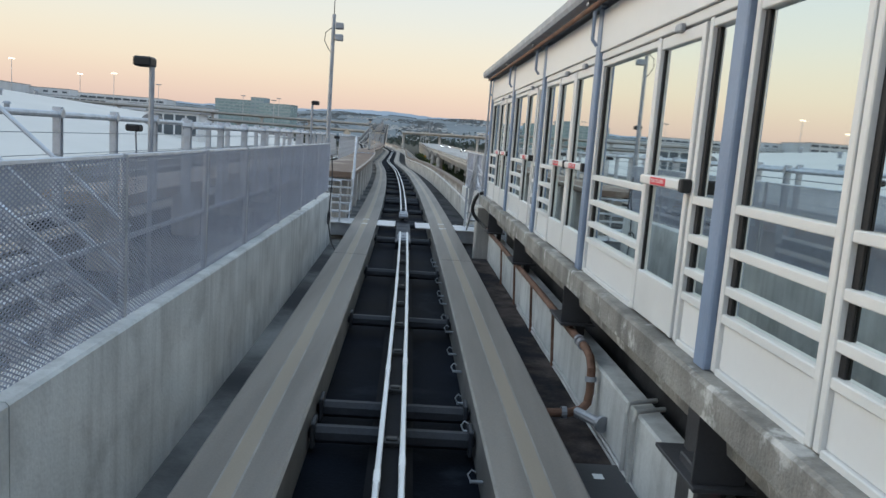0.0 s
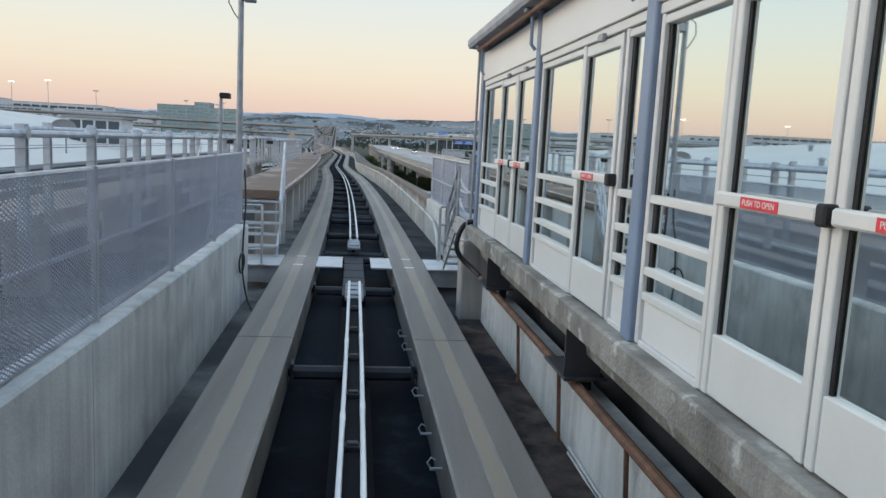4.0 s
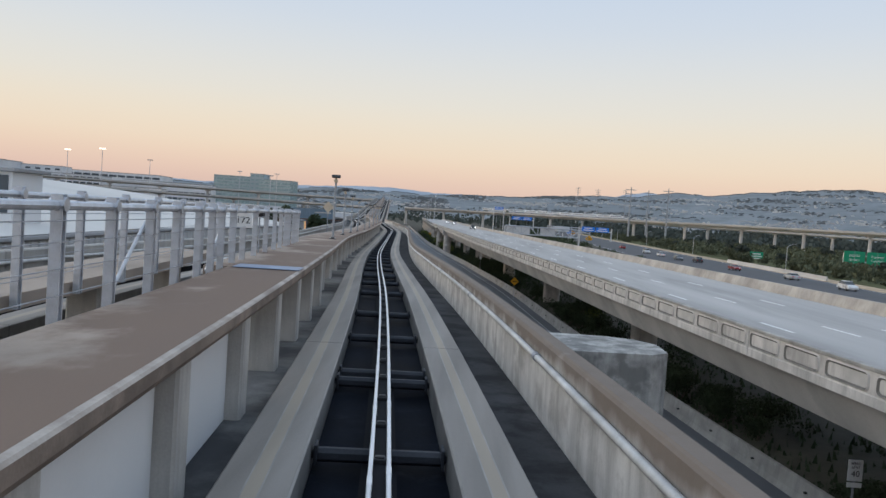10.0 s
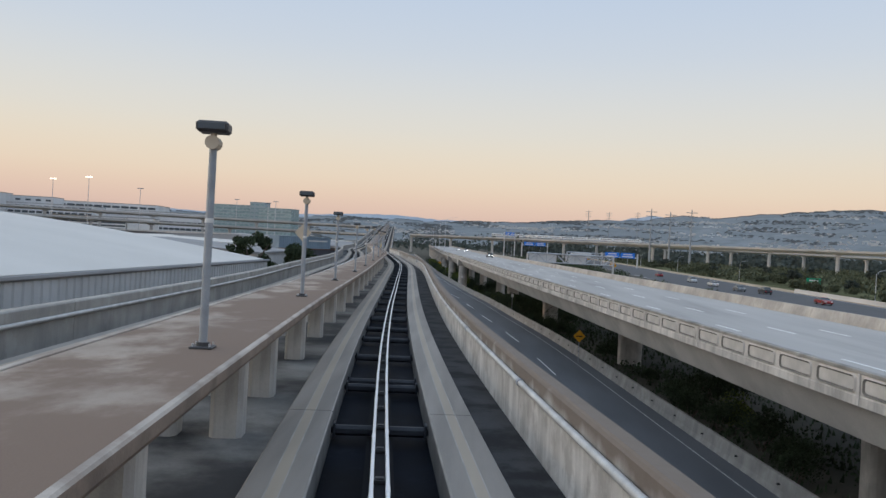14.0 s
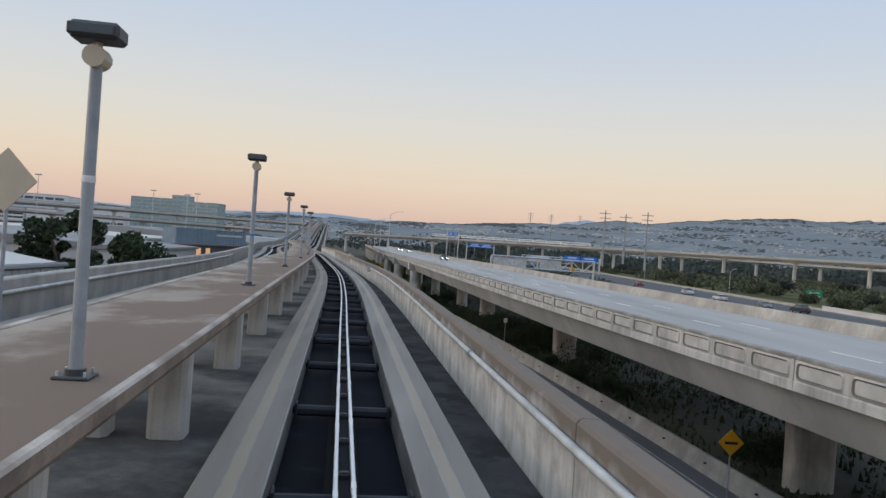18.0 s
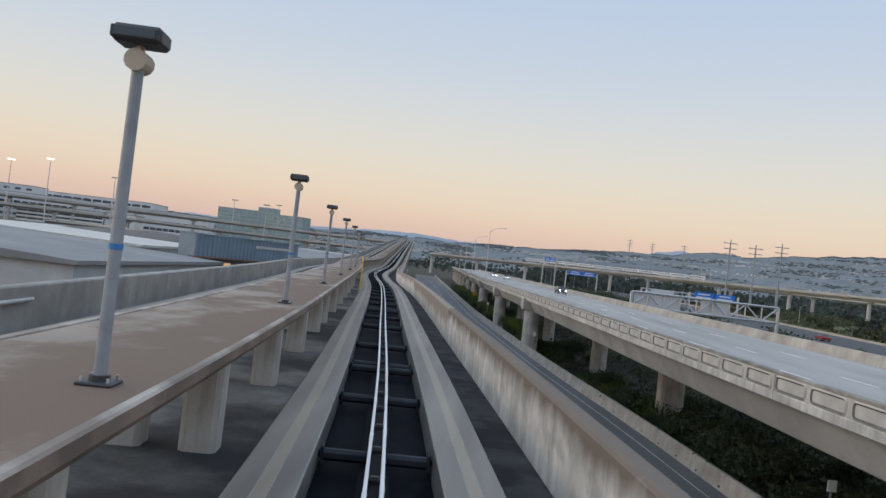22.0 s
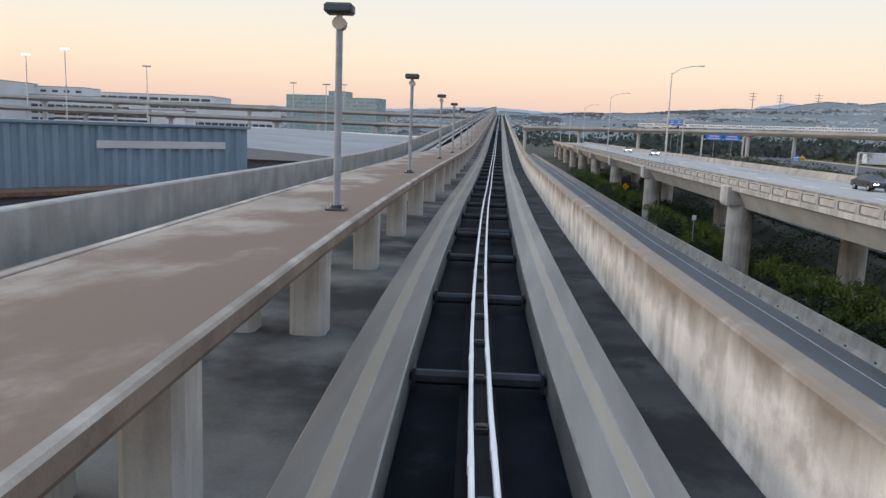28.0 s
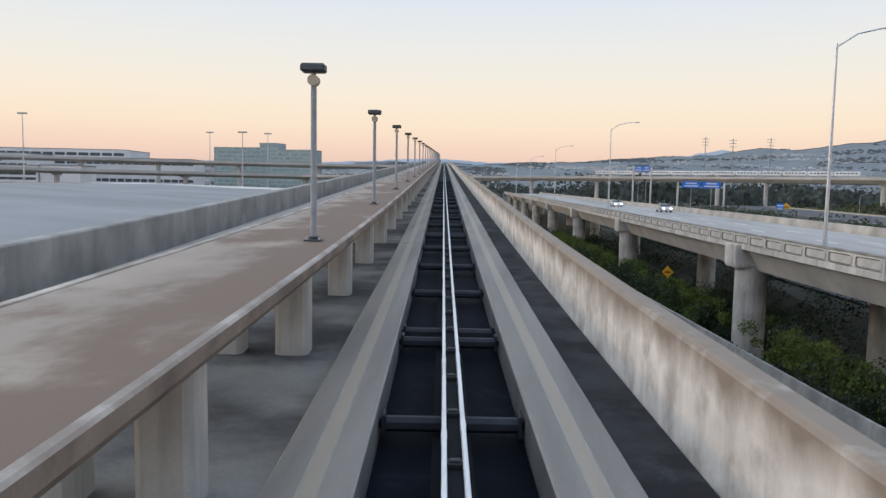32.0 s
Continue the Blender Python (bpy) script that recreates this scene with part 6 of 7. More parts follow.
w.sweep(by_far, st_f, [(28.01, -0.02), (33, 0.1), (33, -0.7), (28.01, -0.7)])
thing("far_verge", w, TAN, "dry tan verge beyond the far carriageway", "verge", kind="structure")
w = Mesh()
ss = [33.02, 40, 50, 70, 100, 150, 240]
pts = [by_far(y, s_, 0) for y in st_f for s_ in ss]
n = len(ss)
w.add(pts, [(j * n + i, j * n + i + 1, (j + 1) * n + i + 1, (j + 1) * n + i) for j in range(len(st_f) - 1) for i in range(n - 1)])
thing("scrub_field", w, SCRUB_FIELD, "rough olive scrub field beyond the far verge", "field", kind="structure")
w = Mesh()
w.sweep(by_far, steps(203, 272, 6), [(29.4, -0.1), (29.56, 0.25), (29.62, 0.95), (29.82, 0.95), (29.88, 0.25), (30.04, -0.1)])
thing("far_barrier", w, FAR_CONC, "white concrete barrier on the verge of the far carriageway", "barrier")
# road at ground level behind the highway piers
w = Mesh()
w.sweep(by_road, steps(190, 640, 10), [(20.6, -7.62), (20.6, -7.32), (29.4, -7.32), (29.4, -7.62)])
thing("lower_road", w, ASPHALT, "dark asphalt road at ground level beyond the highway piers", "road", kind="structure")
for s_ in (22.4, 23.1):
    w = Mesh()
    w.sweep(by_road, steps(192, 640, 10), [(s_, -7.316), (s_ + 0.16, -7.316), (s_ + 0.16, -7.31), (s_, -7.31)])
    thing("edge_line", w, PAINT_WHITE, "white line of the road below the highway", "road marking", kind="structure")

# ---------- hills, distance haze painted into their colours, with pale houses ---
def ridge(name, dist, table, depth, mat, seed, label):
    w = Mesh()
    az = [a * 0.5 for a in range(-110, 111)]
    pts = []
    def el(a):
        for (a0, e0), (a1, e1) in zip(table, table[1:]):
            if a0 <= a <= a1:
                return e0 + (e1 - e0) * (a - a0) / (a1 - a0)
        return table[0][1] if a < table[0][0] else table[-1][1]
    rows = 9
    for r in range(rows):
        u = r / (rows - 1)
        for a in az:
            d = dist - depth * (1 - u)
            hgt = math.tan(radians(el(a))) * dist
            bumps = noise.noise((a * 0.35, seed, u * 2)) * 0.10 + noise.noise((a * 1.4, seed + 3, u * 3)) * 0.05 + noise.noise((a * 4.1, seed + 7, u)) * 0.02
            z = hgt * (u ** 0.8) * (1 + bumps * (0.4 + u * 0.3)) + GROUND * (1 - u)
            if r == rows - 1:
                z += noise.noise((a * 9.0, seed, 5)) * 5
            pts.append((math.sin(radians(a)) * d, math.cos(radians(a)) * d, z))
    n = len(az)
    w.add(pts, [(r * n + i, r * n + i + 1, (r + 1) * n + i + 1, (r + 1) * n + i) for r in range(rows - 1) for i in range(n - 1)])
    o = thing(name, w, mat, label, "hill", kind="structure", smooth=True)
    return pts, n, rows


ridge("backdrop_far_hill", 4500, [(-60, 1.5), (-30, 1.2), (-14, 1.3), (-6, 1.75), (-3, 1.65), (3, 1.5), (11, 2.0), (14.2, 2.6), (18, 2.2), (60, 2.2)], 700, HILL_FAR, 2, "faint far mountain ridge tinted haze-blue")
hill_pts, hill_n, hill_rows = ridge("backdrop_hill", 3800, [(-60, 1.3), (-33, 1.25), (-14, 1.1), (-8, 1.45), (-3, 1.4), (5, 1.7), (10, 2.05), (13, 2.25), (16, 2.55), (20, 2.8), (25, 3.3), (32, 3.5), (60, 3.6)], 1500, HILL, 11, "haze-tinted wooded hillside with scattered houses")
houses = Mesh()
rnd = random.Random(4)
def on_hill(i, r, u, v):
    a, b = Vector(hill_pts[r * hill_n + i]), Vector(hill_pts[r * hill_n + i + 1])
    c, d = Vector(hill_pts[(r + 1) * hill_n + i]), Vector(hill_pts[(r + 1) * hill_n + i + 1])
    return a.lerp(b, u).lerp(c.lerp(d, u), v)


for _ in range(15000):
    i, r = rnd.randrange(hill_n - 1), rnd.randrange(0, hill_rows - 3)
    p = on_hill(i, r, rnd.random(), rnd.random())
    if noise.noise((p.x * 0.0045, p.z * 0.05, 8)) < rnd.uniform(-0.05, 0.45):
        continue
    s = rnd.uniform(2.2, 5.0) * rnd.choice((1, 1, 1, 1.8))
    t = rnd.uniform(1.5, 4.2)
    houses.box((p.x - s, p.y - 5, p.z - 1.0), (p.x + s, p.y - 3, p.z + t))
thing("hillside_houses", houses, HOUSES, "scattered pale houses on the hillside", "houses", kind="stuff")

# tree clumps over the hillside and along its ridge
clumps = Mesh()
rnd = random.Random(14)
for k in range(26000):
    i = rnd.randrange(hill_n - 1)
    top = k % 5 == 0
    r = hill_rows - 2 if top else rnd.randrange(0, hill_rows - 1)
    p = on_hill(i, r, rnd.random(), 1.0 if top else rnd.random())
    if top and noise.noise((p.x * 0.01, 3, 21)) < -0.1:
        continue
    if not top and noise.noise((p.x * 0.005, p.z * 0.04, 21)) < rnd.uniform(0.0, 0.3):
        continue
    s, t = rnd.uniform(4, 12), rnd.uniform(2, 5) * (0.7 if top else 1)
    clumps.add([(p.x - s, p.y, p.z - 3), (p.x + s, p.y, p.z - 3), (p.x + s * 0.7, p.y - 2, p.z + t * 0.6), (p.x + rnd.uniform(-s, s) * 0.4, p.y - 2, p.z + t), (p.x - s * 0.7, p.y - 2, p.z + t * 0.5)], [(0, 1, 2, 3, 4)])
thing("hillside_trees", clumps, HILL_TREE, "haze-tinted dark tree clumps over the hillside", "trees", kind="stuff")
# ---------- left: great white roof, sheds, blue building ----------
def eave_x(y):
    return -24.3 - 0.055 * (y - 95)


w = Mesh()
ys_ = steps(-60, 161, 7)
us = [i / 14 for i in range(15)]
pts = []
for y in ys_:
    fall = min(max((y - 90) / 71, 0), 1)
    f = 1.0 - 0.15 * fall
    for u in us:
        x = eave_x(y) - u * 62
        z = -0.05 - 0.95 * fall + f * 5.6 * math.sin(u * math.pi * 0.62)
        pts.append((x, y, z))
n = len(us)
w.add(pts, [(j * n + i, (j + 1) * n + i, (j + 1) * n + i + 1, j * n + i + 1) for j in range(len(ys_) - 1) for i in range(n - 1)])
hangar = thing("hangar", None, None, "huge building with a curved white membrane roof and ribbed white wall", "building")
part("roof", w, WHITE_ROOF, hangar, "smooth curved white roof", smooth=True)
w = Mesh()
y = -60.0
while y < 160.5:
    x = eave_x(y)
    ez = -0.2 - 0.95 * min(max((y - 90) / 71, 0), 1)
    w.add([(x + 0.3, y, -10.9), (x + 0.3, y + 0.42, -10.9), (x + 0.3, y + 0.42, ez), (x + 0.3, y, ez), (x + 0.42, y + 0.1, -10.9), (x + 0.42, y + 0.32, -10.9), (x + 0.42, y + 0.32, ez), (x + 0.42, y + 0.1, ez)], [(0, 4, 7, 3), (4, 5, 6, 7), (5, 1, 2, 6)])
    y += 0.84
    w.add([(x + 0.3, y - 0.42, -10.9), (x + 0.3, y, -10.9), (x + 0.3, y, ez), (x + 0.3, y - 0.42, ez)], [(0, 1, 2, 3)])
part("ribbed_wall", w, CORRUGATED, hangar, "white ribbed metal wall")
w = Mesh()
w.tube([(eave_x(y) + 0.45, y, -0.16 - 0.95 * min(max((y - 90) / 71, 0), 1)) for y in steps(-60, 161, 11)], 0.14, 6)
part("gutter", w, GREY_ROOF, hangar)
w = Mesh()
w.box((eave_x(161) - 60, 160.5, -10.9), (eave_x(161) + 0.3, 160.9, -1.1))
part("end_wall", w, CORRUGATED, hangar)
rv = Mesh()
rv.rod((0, 0, 0), (0, 0, 0.5), 0.22, 10)
rv.rod((0, 0, 0.5), (0, 0, 0.7), 0.4, 10, r2=0.2)
vd = rv.data("roof_vent", [GALV_DULL])
for x, y in ((-32, 40), (-36, 62), (-40, 55), (-33, 84), (-46, 78), (-30, 30), (-52, 96)):
    u = (eave_x(y) - x) / 62
    z = -0.05 + 5.6 * math.sin(u * math.pi * 0.62)
    o = new("roof_vent", vd)
    o.parent = hangar
    o.matrix_basis = pose(x, y, z - 0.05)
h = thing("roof_cabin", None, None, "pale rooftop cabin with tall glazed panels", "cabin")
w = Mesh()
w.bevel_box((-30.5, 77.5, 0.3), (-25.6, 80.5, 3.1), 0.03)
part("wall_block", w, TERMINAL, h)
w = Mesh()
w.bevel_box((-30.8, 77.2, 3.1), (-25.3, 80.8, 3.3), 0.03)
part("roof", w, GREY_ROOF, h)
for i in range(4):
    w = Mesh()
    w.bevel_box((-30.2 + i * 1.15, 77.46, 0.9), (-29.25 + i * 1.15, 77.51, 2.9), 0.01)
    part("pane", w, WINDOW_DARK, h)
h = thing("satellite_dish", None, None, "oval grey satellite dish on a stalk", "satellite dish")
w = Mesh()
w.rod((-24.8, 64, -0.2), (-24.8, 64, 1.9), 0.06, 8)
part("stalk", w, GALV_DULL, h)
w = Mesh()
rings = [(0.0, 0.0), (0.3, 0.03), (0.55, 0.1), (0.72, 0.18)]
vv = [(-24.8 + r * 1.25 * math.cos(a), 63.8 - d, 2.3 + r * 0.72 * math.sin(a)) for r, d in rings for a in [i * math.pi / 9 for i in range(18)]]
w.add(vv, [(k * 18 + i, k * 18 + (i + 1) % 18, (k + 1) * 18 + (i + 1) % 18, (k + 1) * 18 + i) for k in range(3) for i in range(18)])
part("dish", w, GREY_ROOF, h)


def block(name, x0, y0, x1, y1, z0, z1, mats, label, cat, rot=0.0, roof=None, win=None, group=""):
    """A building: walls, flat roof with an upstand, rows of windows on the side towards the line."""
    h = thing(name, None, None, label, cat, group=group)
    (x0, y0, z0), (x1, y1, z1) = site(x0, y0, z0), site(x1, y1, z1)
    c = Matrix.Translation(((x0 + x1) / 2, (y0 + y1) / 2, 0)) @ Matrix.Rotation(radians(rot), 4, "Z")
    a, b = (x1 - x0) / 2, (y1 - y0) / 2
    w = Mesh()
    w.bevel_box((-a, -b, z0), (a, b, z1), 0.05)
    part("wall_block", w, mats, h, m=c)
    w = Mesh()
    w.bevel_box((-a - 0.3, -b - 0.3, z1), (a + 0.3, b + 0.3, z1 + 0.5), 0.05)
    part("roof", w, roof or GREY_ROOF, h, m=c)
    if win:
        rows, cols, mat, hh, fill = win
        dw = (2 * a) / cols
        dh = (z1 - z0 - 1) / rows
        wm = Mesh()
        wm.box((-dw * fill / 2, -0.12, -dh * hh / 2), (dw * fill / 2, 0.05, dh * hh / 2))
        wd = wm.data("window", [mat])
        for r in range(rows):
            for k in range(cols):
                o = new("window", wd)
                o.parent = h
                o.matrix_basis = c @ Matrix.Translation((-a + (k + 0.5) * dw, -b, z0 + 0.7 + (r + 0.5) * dh))
    return h


# blue corrugated building
bb = thing("blue_building", None, None, "long blue corrugated metal building with a pale band", "building")
p0, p1 = Vector((-53.3, 276.0, 0)), Vector((-42.2, 293.2, 0))
d = (p1 - p0)
rot = math.atan2(d.y, d.x)
mm = Matrix.Translation(p0) @ Matrix.Rotation(rot, 4, "Z")
L = d.length
w = Mesh()
w.box((0, 0.15, GROUND), (L, 4, 1.2))
part("wall_block", w, BLUE_BLD, bb, m=mm)
w = Mesh()
x = 0.0
while x < L - 0.5:
    w.add([(x, 0.15, -7), (x + 0.12, 0.0, -7), (x + 0.38, 0.0, -7), (x + 0.5, 0.15, -7), (x, 0.15, 1.15), (x + 0.12, 0.0, 1.15), (x + 0.38, 0.0, 1.15), (x + 0.5, 0.15, 1.15)], [(0, 1, 5, 4), (1, 2, 6, 5), (2, 3, 7, 6)])
    x += 0.75
part("ribbed_siding", w, BLUE_BLD, bb, m=mm)
w = Mesh()
w.box((-0.1, -0.08, 1.2), (L + 0.1, 4.1, 1.34))
part("roof", w, BLUE_BLD, bb, m=mm)
w = Mesh()
w.box((L * 0.55, -0.05, 0.0), (L * 0.92, 0.02, 0.4))
part("pale_band", w, CORRUGATED, bb, m=mm)
w = Mesh()
w.box((-1.0, -2.4, -2.15), (L + 1.0, 0.1, -1.95))
part("canopy", w, RUST, bb, "red-brown canopy edge", m=mm)
w = Mesh()
w.box((-0.5, -2.15, GROUND), (L + 0.5, 0.1, -2.16))
part("lower_wall", w, DARK_WALL, bb, m=mm)
for x in (3.7, 6.3):
    w = Mesh()
    w.box((x, -2.2, GROUND + 4.0), (x + 1.2, -2.13, -2.6))
    part("lit_doorway", w, material("lit_doorway_glow", (1.0, 0.55, 0.25), 0.8, emit=0.35), bb, "dim orange lit doorway", m=mm)
# grey and white sheds round it
def shed(x0, y0, x1, y1, z, pitch, roof_mat, label, wall=DARK_WALL):
    h = thing("shed", None, None, label, "shed", group="sheds beside the line")
    w = Mesh()
    w.box((x0 + 0.5, y0 + 0.5, GROUND), (x1 - 0.5, y1 - 0.5, z - 0.35))
    part("wall_block", w, wall, h)
    w = Mesh()
    xm = (x0 + x1) / 2
    w.add([(x0, y0, z), (xm, y0, z + pitch), (x1, y0, z), (x0, y1, z), (xm, y1, z + pitch), (x1, y1, z), (x0, y0, z - 0.4), (x1, y0, z - 0.4), (x0, y1, z - 0.4), (x1, y1, z - 0.4)], [(0, 1, 4, 3), (1, 2, 5, 4), (0, 6, 7, 2, 1), (2, 7, 9, 5), (3, 8, 6, 0), (3, 4, 5, 9, 8)])
    part("roof", w, roof_mat, h)
    return h


shed(-116, 232, -47, 270, -2.2, 1.7, GREY_ROOF, "low shed with a grey membrane roof and dark eave", CORRUGATED)
shed(-146, 280, -63, 332, -1.4, 0.9, WHITE_ROOF, "low shed with a flat white roof", CORRUGATED)
shed(-116, 321, -42, 385, -1.55, 2.2, GREY_ROOF, "broad shed with grey membrane roof", DARK_WALL)
shed(-146, 393, -48, 453, -1.25, 1.8, GREY_ROOF, "broad shed with pale grey roof", DARK_WALL)
shed(-198, 483, -63, 513, -0.8, 1.1, WHITE_ROOF, "long white-roofed shed by the apron", DARK_WALL)
# parking structure, terminals, hotel
block("parking_structure", -424, 836, -352, 880, -6, 8.6, WHITE_CONC, "pale multi-storey parking structure with dark open decks", "parking structure", rot=12, win=(4, 8, WINDOW_DARK, 0.5, 0.96))
block("stair_tower", -352, 850, -326, 884, -6, 9.0, WHITE_CONC, "plain pale concrete tower beside the parking structure", "building", rot=12)
block("terminal_building", -620, 1000, -470, 1060, -6, 22, TERMINAL, "pale terminal building with glazed upper floors", "terminal", rot=10, win=(4, 18, WINDOW_DARK, 0.4, 0.8))
block("terminal_building", -580, 1010, -520, 1050, 22, 31, TERMINAL, "white rooftop plant block of the terminal", "terminal", rot=10, win=(1, 5, WINDOW_DARK, 0.3, 0.5))
block("terminal_building", -470, 1090, -350, 1140, -6, 21, TERMINAL, "long low pale terminal building", "terminal", rot=10, win=(3, 16, WINDOW_DARK, 0.35, 0.85))
block("terminal_building", -760, 900, -560, 1000, -6, 33, TERMINAL, "pale terminal building with dark window bands", "terminal", rot=8, win=(6, 16, WINDOW_DARK, 0.4, 0.8))
block("terminal_building", -620, 1100, -430, 1180, -6, 30, TERMINAL, "long pale terminal building", "terminal", rot=8, win=(4, 16, WINDOW_DARK, 0.35, 0.85))
block("hotel", -421, 1345, -352, 1375, -6, 44.5, HOTEL_GLASS, "teal glass hotel slab on the horizon", "hotel", rot=-4, roof=HOTEL_CORE, win=(9, 16, HOTEL_CORE, 0.3, 0.94), group="hotel wings")
block("hotel", -353, 1330, -328, 1360, -6, 50, HOTEL_CORE, "grey stair core of the hotel", "hotel", rot=-4, roof=HOTEL_CORE, win=(8, 3, HOTEL_GLASS, 0.4, 0.6), group="hotel wings")
block("hotel", -330, 1300, -272, 1330, -6, 40.5, HOTEL_GLASS, "darker teal glass wing of the hotel", "hotel", rot=-12, roof=HOTEL_CORE, win=(9, 14, HOTEL_CORE, 0.3, 0.94), group="hotel wings")


# ---------- far viaducts ----------
def viaduct(name, pts, z0, width, depth, label, spacing=38, rail=1.3, zb=GROUND, both=None):
    h = thing(name, None, None, label, "viaduct", group="far viaducts")
    f = 0.8
    width, depth, rail, spacing = width * f, depth * f, rail * f, spacing * f
    pts = [Vector((*site(x, y).xy, 0)) for x, y in pts]
    fine = []
    for a, b in zip(pts, pts[1:]):
        nn = max(1, int((b - a).length / 40))
        fine += [a.lerp(b, i / nn) for i in range(nn)]
    fine.append(pts[-1])
    def place(i, s, z):
        a, b = fine[max(i - 1, 0)], fine[min(i + 1, len(fine) - 1)]
        d = (b - a).normalized()
        return fine[i] + Vector((d.y, -d.x, 0)) * s + Vector((0, 0, z + 1.5 + (z0(i / (len(fine) - 1)) - 1.5) * f))
    w = Mesh()
    hw = width / 2
    w.sweep(lambda i, s, z: place(i, s, z), list(range(len(fine))), [(-hw, -0.3), (-hw, rail), (-hw + 0.3, rail), (-hw + 0.3, 0), (hw - 0.3, 0), (hw - 0.3, rail), (hw, rail), (hw, -0.3), (hw * 0.5, -depth), (-hw * 0.5, -depth)])
    part("deck", w, FAR_CONC, h)
    tot, k = 0.0, 0
    for i in range(len(fine) - 1):
        seg = (fine[i + 1] - fine[i]).length
        if tot <= 0:
            c = place(i, 0, 0)
            w = Mesh()
            w.rod((c.x, c.y, zb), (c.x, c.y, c.z - depth), 1.2, 10)
            w.bevel_box((c.x - 2.1, c.y - 1.0, c.z - depth - 0.8), (c.x + 2.1, c.y + 1.0, c.z - depth + 0.2), 0.1)
            part("pier", w, FAR_CONC, h)
            tot = spacing
        tot -= seg
    return h


viaduct("far_viaduct", [(-60, 985), (36, 935), (110, 880), (191, 825), (330, 730), (520, 600), (800, 420)], lambda u: 7.6 + 3.4 * min(1.0, 2.6 * u), 10, 2.6, "long concrete viaduct crossing beyond the highway", spacing=30)
viaduct("far_viaduct", [(150, 905), (215, 868), (330, 800), (520, 680), (800, 510)], lambda u: 8.0 - 2.0 * min(1, u * 2), 8, 1.4, "lower concrete ramp beneath the long viaduct", spacing=36)
viaduct("far_viaduct", [(-90, 900), (-170, 905), (-280, 880), (-420, 820), (-640, 700), (-900, 520)], lambda u: 13.5 + 2.5 * u, 9, 2.0, "elevated people-mover viaduct towards the terminals", spacing=36)
viaduct("far_viaduct", [(-70, 800), (-160, 830), (-300, 790), (-440, 700), (-640, 560), (-900, 400)], lambda u: 4.5 + 4 * u, 9, 1.8, "lower elevated road towards the terminals", spacing=36)
# stationary far train on the right viaduct
h = thing("far_train", None, None, "white far train standing on the long viaduct", "train")
for i in range(12):
    a, b = Vector((*site(36, 935).xy, 0)), Vector((*site(191, 825).xy, 0))
    d = (b - a).normalized()
    c = a + d * (5 + i * 12.1)
    w = Mesh()
    w.bevel_box((-5.8, -1.15, 9.3), (5.8, 1.15, 11.5), 0.3, m=Matrix.Translation((c.x, c.y, 0)) @ Matrix.Rotation(math.atan2(d.y, d.x), 4, "Z"))
    cr = part("carriage", w, TERMINAL, h)
    for j in range(6):
        w = Mesh()
        w.box((-4.85 + j * 1.7, -1.18, 10.3), (-3.7 + j * 1.7, 1.18, 10.95), m=Matrix.Translation((c.x, c.y, 0)) @ Matrix.Rotation(math.atan2(d.y, d.x), 4, "Z"))
        part("window", w, WINDOW_DARK, cr)

# power pylons
for x, y, top in ((198, 720, 40.5), (179, 717, 37.5), (165, 728, 40), (291, 1320, 66), (240, 1300, 63), (205, 1290, 64)):
    x, y, top = site(x, y, top)
    h = thing("power_pylon", None, None, "slim tapered steel power pylon with short arms", "pylon", group="power pylons")
    w = Mesh()
    w.rod((x, y, GROUND), (x, y, top), 0.85, 8, r2=0.3)
    part("mast", w, LAMP_GREY, h)
    for dz in (2.0, 5.0, 8.0):
        w = Mesh()
        w.rod((x - 4 + dz * 0.1, y, top - dz), (x + 4 - dz * 0.1, y, top - dz), 0.22, 6)
        part("cross_arm", w, LAMP_GREY, h)


# ---------- road signs ----------
def bars(h, mats, x0, x1, z0, z1, n, y=-0.03, mm=None):
    for i in range(n):
        w = Mesh()
        dz = (z1 - z0) / n
        k = 0.92 - 0.2 * (i % 2)
        cx = (x0 + x1) / 2
        w.box((cx - (x1 - x0) / 2 * k, y - 0.01, z0 + dz * (i + 0.28)), (cx + (x1 - x0) / 2 * k, y, z0 + dz * (i + 0.72)))
        part("text_bar", w, mats, h, m=mm)


def panel_sign(name, x, y, z, w_, h_, mat, label, group="road signs", post=True, n=0, rot=0.0, ground=GROUND):
    h = thing(name, None, None, label, "road sign", group=group)
    ground = min(ground, z - h_)
    mm = Matrix.Translation((x, y, 0)) @ Matrix.Rotation(radians(rot), 4, "Z")
    w = Mesh()
    w.bevel_box((-w_ / 2, -0.03, z - h_ / 2), (w_ / 2, 0.03, z + h_ / 2), 0.02)
    part("panel", w, mat, h, m=mm)
    if post:
        w = Mesh()
        w.rod((0, 0.06, ground), (0, 0.06, z + h_ / 2 - 0.05), 0.05 if h_ < 2 else 0.12, 7)
        part("post", w, GALV_DULL, h, m=mm)
    if n:
        bars(h, SIGN_WHITE, -w_ * 0.42, w_ * 0.42, z - h_ * 0.42, z + h_ * 0.42, n, mm=mm)
    return h


